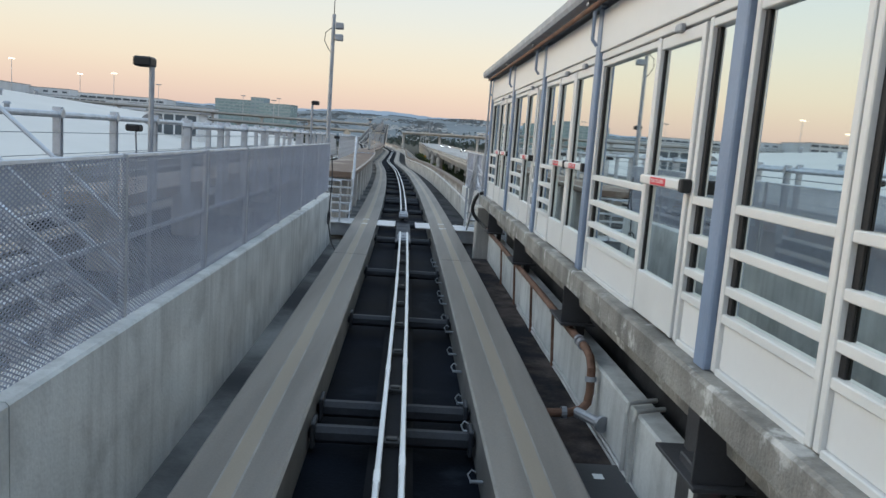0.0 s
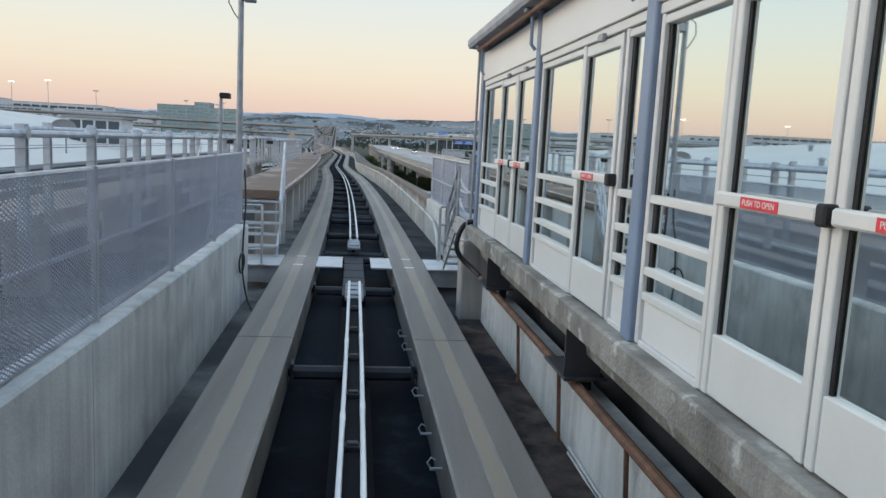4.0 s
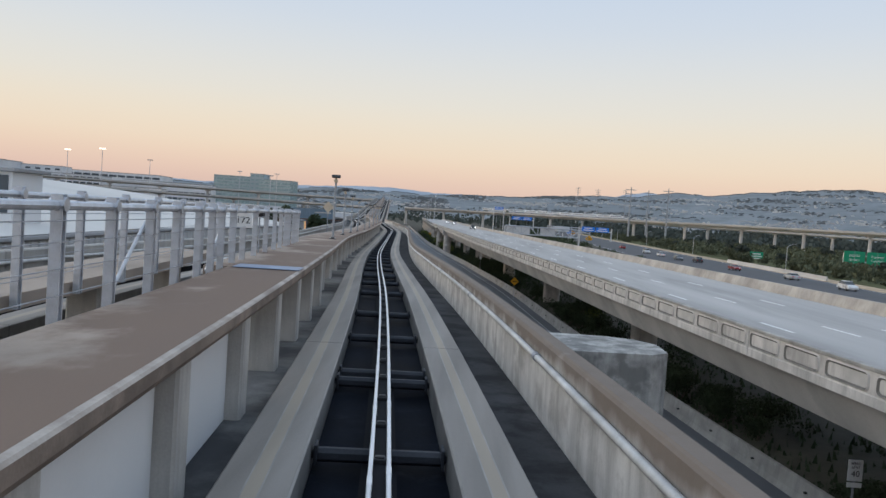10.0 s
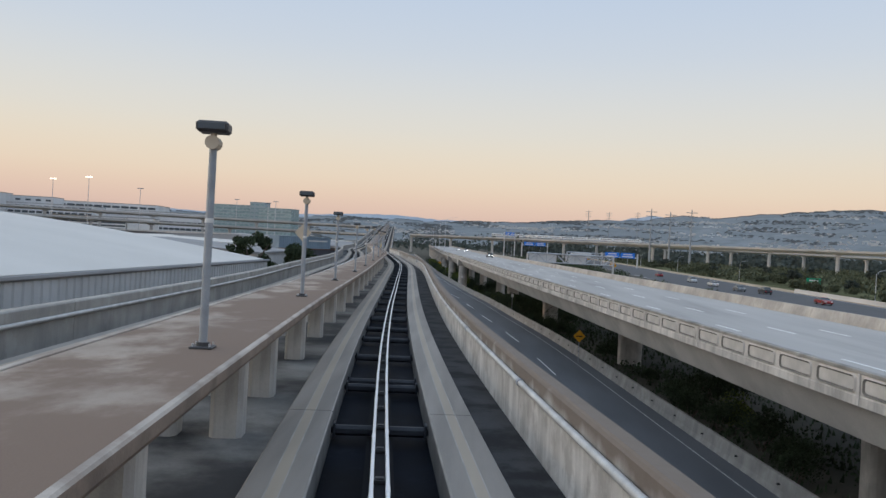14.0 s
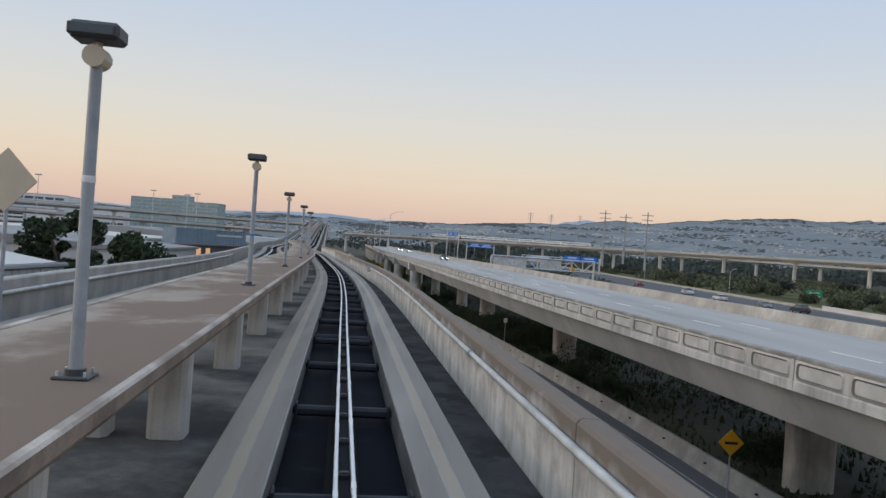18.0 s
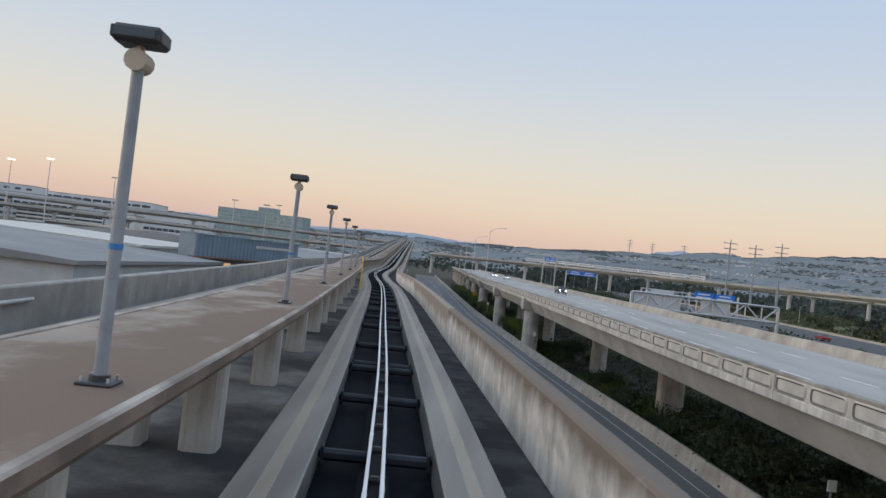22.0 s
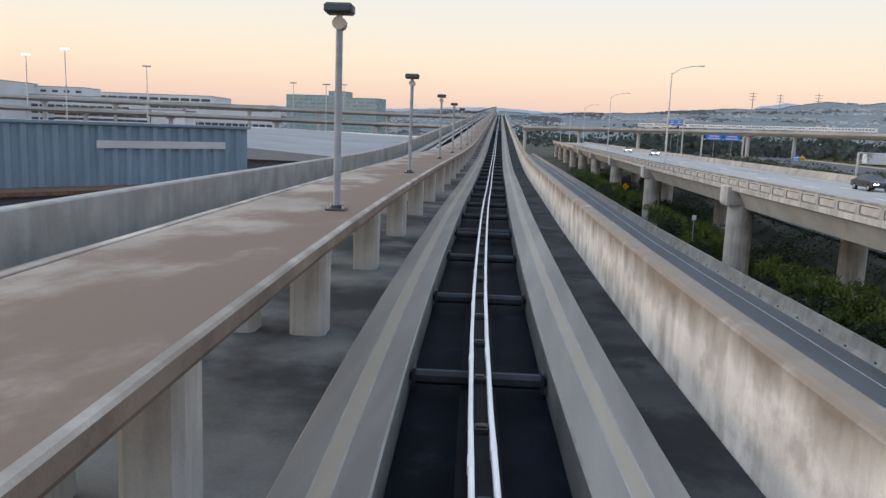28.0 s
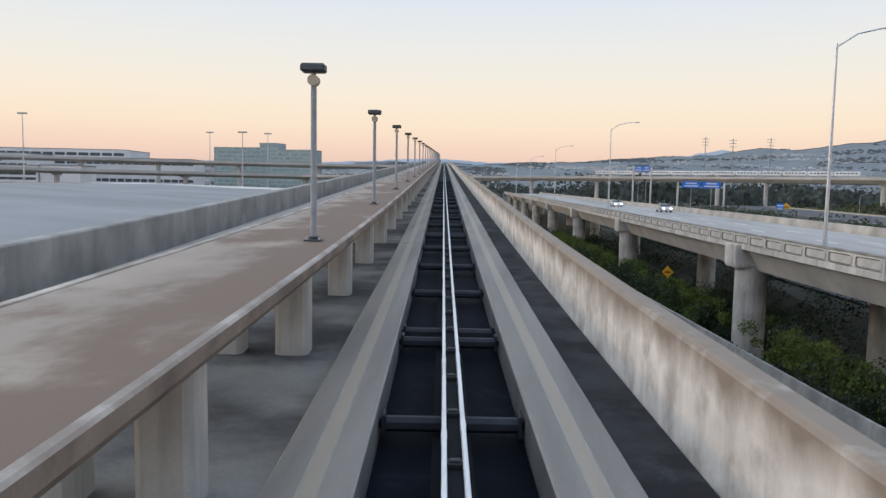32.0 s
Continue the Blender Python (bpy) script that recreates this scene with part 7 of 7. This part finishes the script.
def diamond_sign(x, y, z, s, label, rot=0.0, arrow=True):
    h = thing("warning_sign", None, None, label, "road sign", group="warning signs")
    mm = Matrix.Translation((x, y, 0)) @ Matrix.Rotation(radians(rot), 4, "Z")
    w = Mesh()
    q = s * 0.707
    w.add([(0, -0.02, z - q), (q, -0.02, z), (0, -0.02, z + q), (-q, -0.02, z), (0, 0.02, z - q), (q, 0.02, z), (0, 0.02, z + q), (-q, 0.02, z)], [(0, 1, 2, 3), (7, 6, 5, 4), (0, 4, 5, 1), (1, 5, 6, 2), (2, 6, 7, 3), (3, 7, 4, 0)])
    part("panel", w, SIGN_YELLOW, h, m=mm)
    if arrow:
        w = Mesh()
        w.box((-q * 0.5, -0.03, z - q * 0.12), (q * 0.5, -0.022, z + q * 0.08))
        part("symbol", w, BLACK, h, m=mm)
    w = Mesh()
    w.rod((0, 0.05, GROUND - 2.7), (0, 0.05, z + q * 0.6), 0.04, 6)
    part("post", w, GALV_DULL, h, m=mm)


diamond_sign(7.74, 152.0, -6.98, 0.9, "amber diamond warning sign on a thin post")
diamond_sign(-11.98, 384.1, -6.76, 0.85, "amber diamond warning sign above the bushes")
diamond_sign(10.0, 198, -8.2, 0.5, "small amber warning sign among the bushes")
# speed limit sign
h = panel_sign("speed_limit_sign", 15.2, 69.0, -7.08, 0.62, 0.9, SIGN_WHITE, "white speed limit sign on a thin post", group="")
for txt, dz, sz in (("SPEED", 0.30, 0.15), ("LIMIT", 0.14, 0.15), ("40", -0.14, 0.36)):
    cu = bpy.data.curves.new("sign_text", "FONT")
    cu.body, cu.size, cu.align_x, cu.align_y, cu.extrude = txt, sz, "CENTER", "CENTER", 0.002
    cu.materials.append(BLACK)
    tx = new("sign_text", cu)
    tx.parent = h
    tx.matrix_basis = pose(15.2, 68.96, -7.08 + dz, 90)
w = Mesh()
w.box((14.95, 68.96, -7.48), (15.45, 68.967, -7.41))
w.bevel_box((14.89, 68.98, -7.80), (15.51, 69.02, -7.60), 0.01)
part("lower_plate", w, SIGN_WHITE, h)
for x, y, z in ((4.43, 202.3, -6.5), (-3.66, 269, -6.83), (-8.89, 333, -6.62), (20.8, 147.7, -9.6)):
    panel_sign("marker_sign", x, y, z, 0.42, 0.52, SIGN_WHITE, "small white roadside marker sign", group="marker signs")
panel_sign("guide_sign", 115.9, 331.5, -5.97, 5.0, 4.3, SIGN_GREEN, "green guide sign with white lines of text on a post", n=4)
for x, words in ((134.6, ("SOUTH", "San Jose")), (142.4, ("Domestic", "Terminals")), (150.6, ("International", "Terminal"))):
    h = panel_sign("guide_sign", x, 296, -3.2, 7.2, 5.2, SIGN_GREEN, "large green overhead guide sign with white words")
    for k, t_ in enumerate(words):
        cu = bpy.data.curves.new("sign_text", "FONT")
        cu.body, cu.size, cu.align_x, cu.align_y, cu.extrude = t_, 1.1, "CENTER", "CENTER", 0.005
        cu.materials.append(SIGN_WHITE)
        tx = new("sign_text", cu)
        tx.parent = h
        tx.matrix_basis = pose(x, 295.95, -2.2 - k * 1.3, 90)
    for dx in (-1.5, 1.5):
        w = Mesh()
        w.add([(x + dx - 0.45, 295.95, -4.8), (x + dx + 0.45, 295.95, -4.8), (x + dx, 295.95, -5.5)], [(0, 2, 1)])
        part("arrow", w, SIGN_WHITE, h)
w = Mesh()
w.rod((131.4, 296.5, GROUND), (131.4, 296.5, -1.3), 0.38, 10)
w.rod((131.4, 296.5, -2.1), (155, 296.5, -2.1), 0.18, 8)
w.rod((131.4, 296.5, -4.2), (155, 296.5, -4.2), 0.18, 8)
thing("sign_gantry", w, GALV, "grey cantilever sign gantry beside the far lanes", "gantry", group="sign gantries")
for x, y, z, ww in ((96, 528, -0.8, 19), (67, 757, 3.8, 20), (47, 809, 12.7, 9)):
    x, y, z = site(x, y, z)
    ww *= 0.77
    for k in (-0.26, 0.26):
        panel_sign("guide_sign", x + ww * k, y, z, ww * 0.48, 2.6, SIGN_BLUE, "large blue overhead guide sign", n=2)
    w = Mesh()
    for dx in (-ww * 0.6, ww * 0.6):
        w.rod((x + dx, y + 0.5, GROUND), (x + dx, y + 0.5, z + 1), 0.4, 8)
    w.rod((x - ww * 0.6, y + 0.5, z - 1), (x + ww * 0.6, y + 0.5, z - 1), 0.3, 8)
    thing("sign_gantry", w, GALV, "grey overhead sign gantry", "gantry", group="sign gantries")
panel_sign("guide_sign", 92, 650, -6.2, 3.3, 4.3, SIGN_BLUE, "blue roadside guide sign", n=3)
for x, y in ((96, 654), (73, 453)):
    diamond_sign(x, y, -5.6, 2.8, "amber warning sign at the ramp", arrow=True)


# truss gantries beyond the highway
def truss(x0, y0, x1, y1, z, hh, label, backs=()):
    h = thing("sign_truss", None, None, label, "truss", group="sign trusses")
    a, b = site(x0, y0, z), site(x1, y1, z)
    hh *= 0.77
    up = Vector((0, 0, hh))
    for p, q in ((a, b), (a + up, b + up)):
        w = Mesh()
        w.rod(p, q, 0.22, 6)
        part("chord", w, GALV, h)
    n = 9
    for i in range(n):
        w = Mesh()
        p, q = a.lerp(b, i / n), a.lerp(b, (i + 1) / n)
        w.rod(p + (up if i % 2 else Vector()), q + (Vector() if i % 2 else up), 0.13, 5)
        w.rod(p, p + up, 0.13, 5)
        part("web", w, GALV, h)
    for u0, u1 in backs:
        w = Mesh()
        w.bevel_box(a.lerp(b, u0) + Vector((0, 0.4, -0.1)), a.lerp(b, u1) + Vector((0, 0.5, hh)), 0.03)
        part("sign_back", w, TERMINAL, h, "pale back of a large road sign")
    for p in (a, b):
        w = Mesh()
        w.rod((p.x, p.y, GROUND), p + up, 0.3, 8)
        part("post", w, GALV, h)


truss(24, 359, 58, 359, -4.0, 3.6, "grey steel sign truss spanning the far lanes", ((0.02, 0.34), (0.48, 0.68)))
truss(70, 560, 100, 560, -4.0, 3.4, "grey steel sign truss over the lanes further on", ((0.1, 0.5),))
for q in (150, 245, 340, 430, 520, 610):
    street_lamp(q, 37, -3.2, 9.5, arm=2.2, right=1, road=by_far, label="tall grey street lamp beside the far lanes")
# apron floodlight masts on the left horizon
for x, y, top in ((-330, 720, 42), (-300, 760, 36), (-372, 740, 40), (-250, 900, 36), (-208, 905, 36), (-190, 800, 30), (-420, 700, 48), (-505, 760, 40)):
    x, y, top = site(x, y, top)
    h = thing("floodlight_mast", None, None, "tall thin apron mast with a lit floodlight cluster", "floodlight mast", group="floodlight masts")
    w = Mesh()
    w.rod((x, y, GROUND), (x, y, top), 0.4, 6, r2=0.2)
    part("mast", w, GALV, h)
    w = Mesh()
    w.bevel_box((x - 2.2, y - 0.3, top - 0.3), (x + 2.2, y + 0.3, top + 0.4), 0.05)
    part("lamp_row", w, LIGHT_ON if x < -240 else GALV_DULL, h)


# ---------- cars ----------
PAINTS = [material("car_paint_%s" % n, c, 0.3, metal=0.3, vary=0.03, spec=0.6, bump=0) for n, c in (("silver", (0.45, 0.46, 0.47)), ("dark", (0.03, 0.035, 0.04)), ("white", (0.7, 0.7, 0.7)), ("red", (0.25, 0.02, 0.02)), ("grey", (0.14, 0.15, 0.16)))]
CAR_GLASS = material("car_window", (0.02, 0.025, 0.03), 0.1, vary=0.05, spec=0.8, bump=0)
TYRE = material("tyre_rubber", (0.015, 0.015, 0.015), 0.9, vary=0.1)
RIM = material("wheel_rim", (0.5, 0.5, 0.5), 0.35, metal=0.8, vary=0.05)


def car(paint, label, lit=False, suv=False):
    c = thing("car", None, None, label, "car", group="cars on the highways")
    hh = 0.25 if suv else 0.0
    side = [(-2.25, 0.35), (-2.3, 0.62), (-2.2, 0.92 + hh * 0.5), (-1.5, 1.0 + hh * 0.5), (1.05, 0.98 + hh * 0.5), (2.05, 0.84 + hh * 0.5), (2.28, 0.62), (2.25, 0.35)]
    w = Mesh()
    n = len(side)
    w.add([(s * 0.88, y, z) if z > 0.9 else (s * 0.92, y, z) for s in (-1, 1) for y, z in side], [tuple(range(n - 1, -1, -1)), tuple(range(n, 2 * n))] + [(i, (i + 1) % n, n + (i + 1) % n, n + i) for i in range(n)])
    part("body", w, paint, c)
    roof = [(-1.75 - hh, 0.98 + hh * 0.5), (-1.05 - hh, 1.42 + hh), (0.25, 1.44 + hh), (1.1, 0.97 + hh * 0.5)]
    w = Mesh()
    w.add([(s * (0.86 if z < 1.2 else 0.66), y, z) for s in (-1, 1) for y, z in roof], [(3, 2, 1, 0), (4, 5, 6, 7), (0, 1, 5, 4), (2, 3, 7, 6)])
    part("window_glass", w, CAR_GLASS, c)
    w = Mesh()
    w.bevel_box((-0.67, -1.08 - hh, 1.40 + hh), (0.67, 0.28, 1.46 + hh), 0.03)
    part("roof", w, paint, c)
    tw = Mesh()
    tw.rod((-0.11, 0, 0), (0.11, 0, 0), 0.33, 14)
    rw = Mesh()
    rw.rod((-0.12, 0, 0), (0.12, 0, 0), 0.19, 10)
    t0 = r0 = None
    for x in (-0.82, 0.82):
        for y in (-1.38, 1.4):
            if t0 is None:
                t0 = part("wheel", tw, TYRE, c, m=pose(x, y, 0.33))
                r0 = part("rim", rw, RIM, t0)
            else:
                t = again(t0, c, pose(x, y, 0.33))
                again(r0, t, Matrix.Identity(4))
    for x in (-0.6, 0.6):
        w = Mesh()
        w.bevel_box((x - 0.18, 2.2, 0.6), (x + 0.18, 2.3, 0.74), 0.02)
        part("headlight", w, HEADLIGHT if lit else SIGN_WHITE, c)
        w = Mesh()
        w.bevel_box((x - 0.16, -2.32, 0.68), (x + 0.16, -2.22, 0.82), 0.02)
        part("tail_light", w, RED, c)
    return c


def set_down(c, y, s, z, back, road=by_road):
    a = (math.atan(-heading(y)) if road is by_road else far_turn(y)) + (math.pi if back else 0)
    c.matrix_world = Matrix.Translation(road(y, s, z)) @ Matrix.Rotation(a, 4, "Z")


set_down(car(PAINTS[1], "dark grey sedan with lit headlights on the elevated highway", True), 325.0, 13.8, 0.012, True)
set_down(car(PAINTS[0], "silver sedan with lit headlights on the elevated highway", True), 440.0, 13.8, 0.012, True)
set_down(car(PAINTS[2], "white sedan with lit headlights far along the elevated highway", True), 470, 11.6, 0.012, True)
for i, (q, s) in enumerate(((176, 21.5), (199, 20.5), (223, 16.0), (254, 15.5), (262, 12.0), (283, 11.5), (303, 11.0), (340, 9.0))):
    set_down(car(PAINTS[(i * 3 + 2) % 5], "%s car on the far carriageway" % ("silver", "dark", "white", "red", "grey")[(i * 3 + 2) % 5], False, i % 3 == 0), q, s, 0.005, i % 2 == 0, by_far)


# ---------- vegetation ----------
def leaf_cloud(w, c, r, n, rnd, size=0.16, flat=0.8):
    for _ in range(n):
        while True:
            p = Vector((rnd.uniform(-1, 1), rnd.uniform(-1, 1), rnd.uniform(-1, 1)))
            if 0.25 < p.length < 1:
                break
        p = Vector((p.x * r, p.y * r, p.z * r * flat)) + c
        u = Vector((rnd.uniform(-1, 1), rnd.uniform(-1, 1), rnd.uniform(-0.5, 1))).normalized()
        v = u.orthogonal().normalized()
        t = u.cross(v)
        s = size * rnd.uniform(0.6, 1.5)
        w.add([p - v * s, p + t * s * 0.6, p + v * s, p - t * s * 0.6], [(0, 1, 2, 3)])


def shrub(mat, label, seed, r, h_, n, size=0.16):
    rnd_ = random.Random(seed)
    s = thing("shrub", None, None, label, "shrub", group="shrubs below the guideway")
    w = Mesh()
    for i in range(5):
        a = rnd_.uniform(0, 6.28)
        w.rod((0, 0, -0.2), (math.cos(a) * r * 0.5, math.sin(a) * r * 0.5, h_ * 0.6), 0.06, 5, r2=0.02)
    part("stem", w, TRUNK, s)
    w = Mesh()
    for i in range(7):
        a = rnd_.uniform(0, 6.28)
        d = rnd_.uniform(0, 0.65) * r
        leaf_cloud(w, Vector((math.cos(a) * d, math.sin(a) * d, h_ * rnd_.uniform(0.4, 0.75))), r * rnd_.uniform(0.35, 0.6), n // 7, rnd_, size)
    part("foliage", w, mat, s)
    return s


kinds = [shrub(LEAF, "dark green leafy shrub below the viaduct", 1, 2.2, 2.6, 2200, 0.085), shrub(LEAF_BRIGHT, "yellow-green leafy shrub beside the ramp", 2, 2.0, 2.4, 2000, 0.085), shrub(LEAF, "dark green spreading bush below the viaduct", 3, 2.8, 3.2, 2600, 0.1)]
for i, k in enumerate(kinds):
    p = by_ramp(120 + 6 * i, 4 + i, 0)
    k.matrix_world = Matrix.Translation((p.x, p.y, GROUND))
rnd = random.Random(12)
for n_ in range(350):
    q = rnd.uniform(45, 470) if n_ < 190 else rnd.uniform(205, 430)
    s0 = by_ramp(q, 1.9, 0).x
    room = 4.0 if q < 195 else 13.0
    if q < 195 and rnd.random() < 0.35:
        continue
    x = s0 + (0.6 + rnd.uniform(0.0, room) * rnd.random() ** 0.6 if n_ < 270 else rnd.uniform(0.5, 2.4))
    if any(-18 < q - y < 4 and x > hx(y) - 4 for y in (279.5, 322.5, 366)):
        continue
    k = kinds[1] if (rnd.random() < 0.6 and q > 232 and x < s0 + 7) else kinds[rnd.choice((0, 2))]
    sc = rnd.uniform(0.45, 0.8) if q < 195 else rnd.uniform(0.55, 1.05)
    copy_thing(k, Matrix.Translation((x, q, GROUND - 0.1 - dip(x, q))) @ Matrix.Rotation(rnd.uniform(0, 6.28), 4, "Z") @ Matrix.Scale(sc, 4))

# dense hedge along the back of the ramp barrier, with a dark wire fence before it
hedge = Mesh()
rnd = random.Random(77)
for _ in range(950):
    q = rnd.uniform(285, 460)
    p = by_ramp(q, rnd.uniform(2.6, 4.6), 0)
    if any(-9 < q - y < 3 for y in (279.5, 322.5, 366, 409.5)) and rnd.random() < 0.8:
        continue
    tall = 0.55 + 0.45 * noise.noise((q * 0.12, 3.0, 1.0)) + 0.25 * noise.noise((q * 0.5, 9.0, 1.0))
    leaf_cloud(hedge, Vector((p.x, p.y, GROUND + rnd.uniform(0.6, 1.5 + max(tall, 0) * 1.9))), rnd.uniform(0.45, 0.9), 110, rnd, 0.085)
thing("hedge", hedge, LEAF_BRIGHT, "dense yellow-green hedge behind the ramp barrier", "hedge", kind="stuff")


def tree(label, seed, height, spread, mat, n=2200, size=0.3):
    rnd_ = random.Random(seed)
    t = thing("tree", None, None, label, "tree", group="trees")
    w = Mesh()
    w.rod((0, 0, -0.3), (0, 0, height * 0.55), height * 0.035, 8, r2=height * 0.018)
    tips = []
    for i in range(9):
        a, z = i * 2.4 + rnd_.uniform(-0.4, 0.4), height * rnd_.uniform(0.25, 0.55)
        tip = Vector((math.cos(a) * spread * rnd_.uniform(0.4, 0.8), math.sin(a) * spread * rnd_.uniform(0.4, 0.8), z + height * rnd_.uniform(0.12, 0.35)))
        w.rod((0, 0, z), tip, height * 0.014, 6, r2=height * 0.005)
        tips.append(tip)
    part("trunk", w, TRUNK, t)
    w = Mesh()
    for tip in tips + [Vector((0, 0, height * 0.8))]:
        for _ in range(3):
            off = Vector((rnd_.uniform(-1, 1), rnd_.uniform(-1, 1), rnd_.uniform(-0.4, 0.8))) * spread * 0.35
            leaf_cloud(w, tip + off, spread * rnd_.uniform(0.2, 0.36), n // 30, rnd_, size)
    part("crown", w, mat, t)
    return t


trees = [tree("dark rounded evergreen tree beside the hangar", 5, 11.3, 2.5, LEAF, 7500, 0.13), tree("dark broad tree standing beside the hangar", 6, 10.4, 1.9, LEAF, 6000, 0.12), tree("olive green broad tree beyond the lanes", 7, 10, 5, LEAF_FAR, 3600, 0.34)]
spots = [(0, -25.8, 164.0, 1.13), (1, -23.6, 166.6, 1.1), (0, -33.2, 174.6, 1.1), (1, -24.7, 164.9, 1.1), (1, -35.2, 174.0, 1.12)]
for i, (k, x, y, sc) in enumerate(spots):
    at = Matrix.Translation((x, y, GROUND)) @ Matrix.Rotation(x, 4, "Z") @ Matrix.Scale(sc, 4)
    if i < 2:
        trees[k].matrix_world = at
    else:
        copy_thing(trees[k], at)
trees[2].matrix_world = Matrix.Translation((*site(112, 420).xy, GROUND)) @ Matrix.Scale(0.85, 4)
low = shrub(LEAF_SCRUB, "olive low scrub bush beyond the lanes", 9, 3.2, 2.4, 1500, 0.2)
low.matrix_world = Matrix.Translation(by_far(300, 42, -0.1))
rnd = random.Random(31)
for k in range(110):
    q = rnd.uniform(200, 680)
    s = 37 + rnd.uniform(0, 150) * rnd.random()
    tall = k % 4 == 0 and s > 55
    copy_thing(trees[2] if tall else low, Matrix.Translation(by_far(q, s, -0.15)) @ Matrix.Rotation(rnd.uniform(0, 6), 4, "Z") @ Matrix.Scale(rnd.uniform(0.4, 0.75) if tall else rnd.uniform(0.5, 1.2), 4))
# far woodland belts
belt = Mesh()
rnd = random.Random(8)
for _ in range(26000):
    x, y = rnd.uniform(60, 1000), rnd.uniform(900, 1500)
    if rnd.random() < 0.25:
        x, y = rnd.uniform(-120, 900), rnd.uniform(1100, 2000)
    f = 0.8
    crown = 9 + 26 * max(0, noise.noise((x * 0.012, y * 0.004, 4)) + 0.18) + 4 * noise.noise((x * 0.07, y * 0.03, 1))
    p = Vector((*site(x, y).xy, GROUND + f * crown * rnd.random() ** 0.5))
    s = rnd.uniform(1.0, 2.7)
    u = Vector((rnd.uniform(-1, 1), -1, rnd.uniform(-0.5, 1))).normalized()
    v = u.orthogonal().normalized()
    t = u.cross(v)
    belt.add([p - v * s, p - t * s * 0.7, p + v * s * 0.8, p + t * s], [(0, 1, 2, 3)])
thing("far_woodland", belt, LEAF_FAR, "dark far belt of trees before the hills", "woodland", kind="stuff")
# scrub beyond the lanes, in patches
bush = Mesh()
rnd = random.Random(41)
while len(bush.f) < 30000:
    q = rnd.uniform(170, 690)
    s = 35 + rnd.uniform(0, 190)
    f = noise.noise((s * 0.035, q * 0.022, 2)) + 0.4 * noise.noise((s * 0.15, q * 0.09, 5))
    if f < 0.02:
        continue
    p = by_far(q, s, 0)
    p.z += min(4.5 if q > 300 else 2.6, 9 * f) * rnd.random() ** 0.6 - 0.2
    u = Vector((rnd.uniform(-1, 1), rnd.uniform(-1, 1), rnd.uniform(-0.4, 1))).normalized()
    v = u.orthogonal().normalized()
    t, z = u.cross(v), rnd.uniform(0.25, 0.8)
    bush.add([p - v * z, p - t * z * 0.6, p + v * z, p + t * z * 0.6], [(0, 1, 2, 3)])
thing("far_scrub", bush, LEAF_SCRUB, "olive scrub in patches beyond the far carriageway", "scrub", kind="stuff")
# undergrowth between ramp and highway
under = Mesh()
rnd = random.Random(42)
while len(under.f) < 105000:
    q = rnd.uniform(60, 480)
    s0 = by_ramp(q, 1.2, 0).x
    x = s0 + rnd.uniform(0, 30)
    f = noise.noise((x * 0.11, q * 0.07, 12)) + 0.5 * noise.noise((x * 0.4, q * 0.3, 3)) + (0.35 if q > 195 else 0.0)
    if f < 0.05 or (q < 195 and x > s0 + 8 and f < 0.14):
        continue
    if any(-14 < q - y < 3 and x > hx(y) - 4 for y in (279.5, 322.5, 366)):
        f = 0.08
    p = Vector((x, q, GROUND - dip(x, q) + min(3.0 if q > 195 else 1.6, 5 * f) * rnd.random() ** 0.6 - 0.1))
    u = Vector((rnd.uniform(-1, 1), rnd.uniform(-1, 1), rnd.uniform(-0.2, 1))).normalized()
    v = u.orthogonal().normalized()
    t, z = u.cross(v), rnd.uniform(0.08, 0.2)
    under.add([p - v * z, p - t * z * 0.6, p + v * z, p + t * z * 0.6], [(0, 1, 2, 3)])
thing("undergrowth", under, LEAF, "dark green undergrowth below the highway", "undergrowth", kind="stuff")
# bushes on the bank behind the highway
bank = Mesh()
rnd = random.Random(63)
while len(bank.f) < 50000:
    q, u = rnd.uniform(100, 620), rnd.random()
    p = (by_road(q, 31, 0) + Vector((0, 0, -HZ - 10.2))).lerp(by_far(q, -8, -0.8), u)
    f = noise.noise((p.x * 0.09, q * 0.05, 7)) + 0.4 * noise.noise((p.x * 0.4, q * 0.25, 2)) + 0.25
    if f < 0.0:
        continue
    p.z += min(3.2, 6 * f) * rnd.random() ** 0.6
    a = Vector((rnd.uniform(-1, 1), rnd.uniform(-1, 1), rnd.uniform(-0.4, 1))).normalized()
    v = a.orthogonal().normalized()
    t, z = a.cross(v), rnd.uniform(0.15, 0.45)
    bank.add([p - v * z, p - t * z * 0.6, p + v * z, p + t * z * 0.6], [(0, 1, 2, 3)])
thing("bank_scrub", bank, LEAF, "dark green scrub on the bank behind the highway", "scrub", kind="stuff")
grass = Mesh()
rnd = random.Random(9)
for _ in range(6000):
    q = rnd.uniform(60, 250)
    s0 = by_ramp(q, 1.2, 0).x
    x = s0 + rnd.uniform(0, 22)
    a = rnd.uniform(0, 3.14)
    h_ = rnd.uniform(0.2, 0.7)
    grass.add([(x - 0.2 * math.cos(a), q - 0.2 * math.sin(a), GROUND - 0.2), (x + 0.2 * math.cos(a), q + 0.2 * math.sin(a), GROUND - 0.2), (x + rnd.uniform(-0.2, 0.2), q, GROUND + h_)], [(0, 1, 2)])
thing("rough_grass", grass, LEAF, "rough weeds between ramp and highway", "grass", kind="stuff")
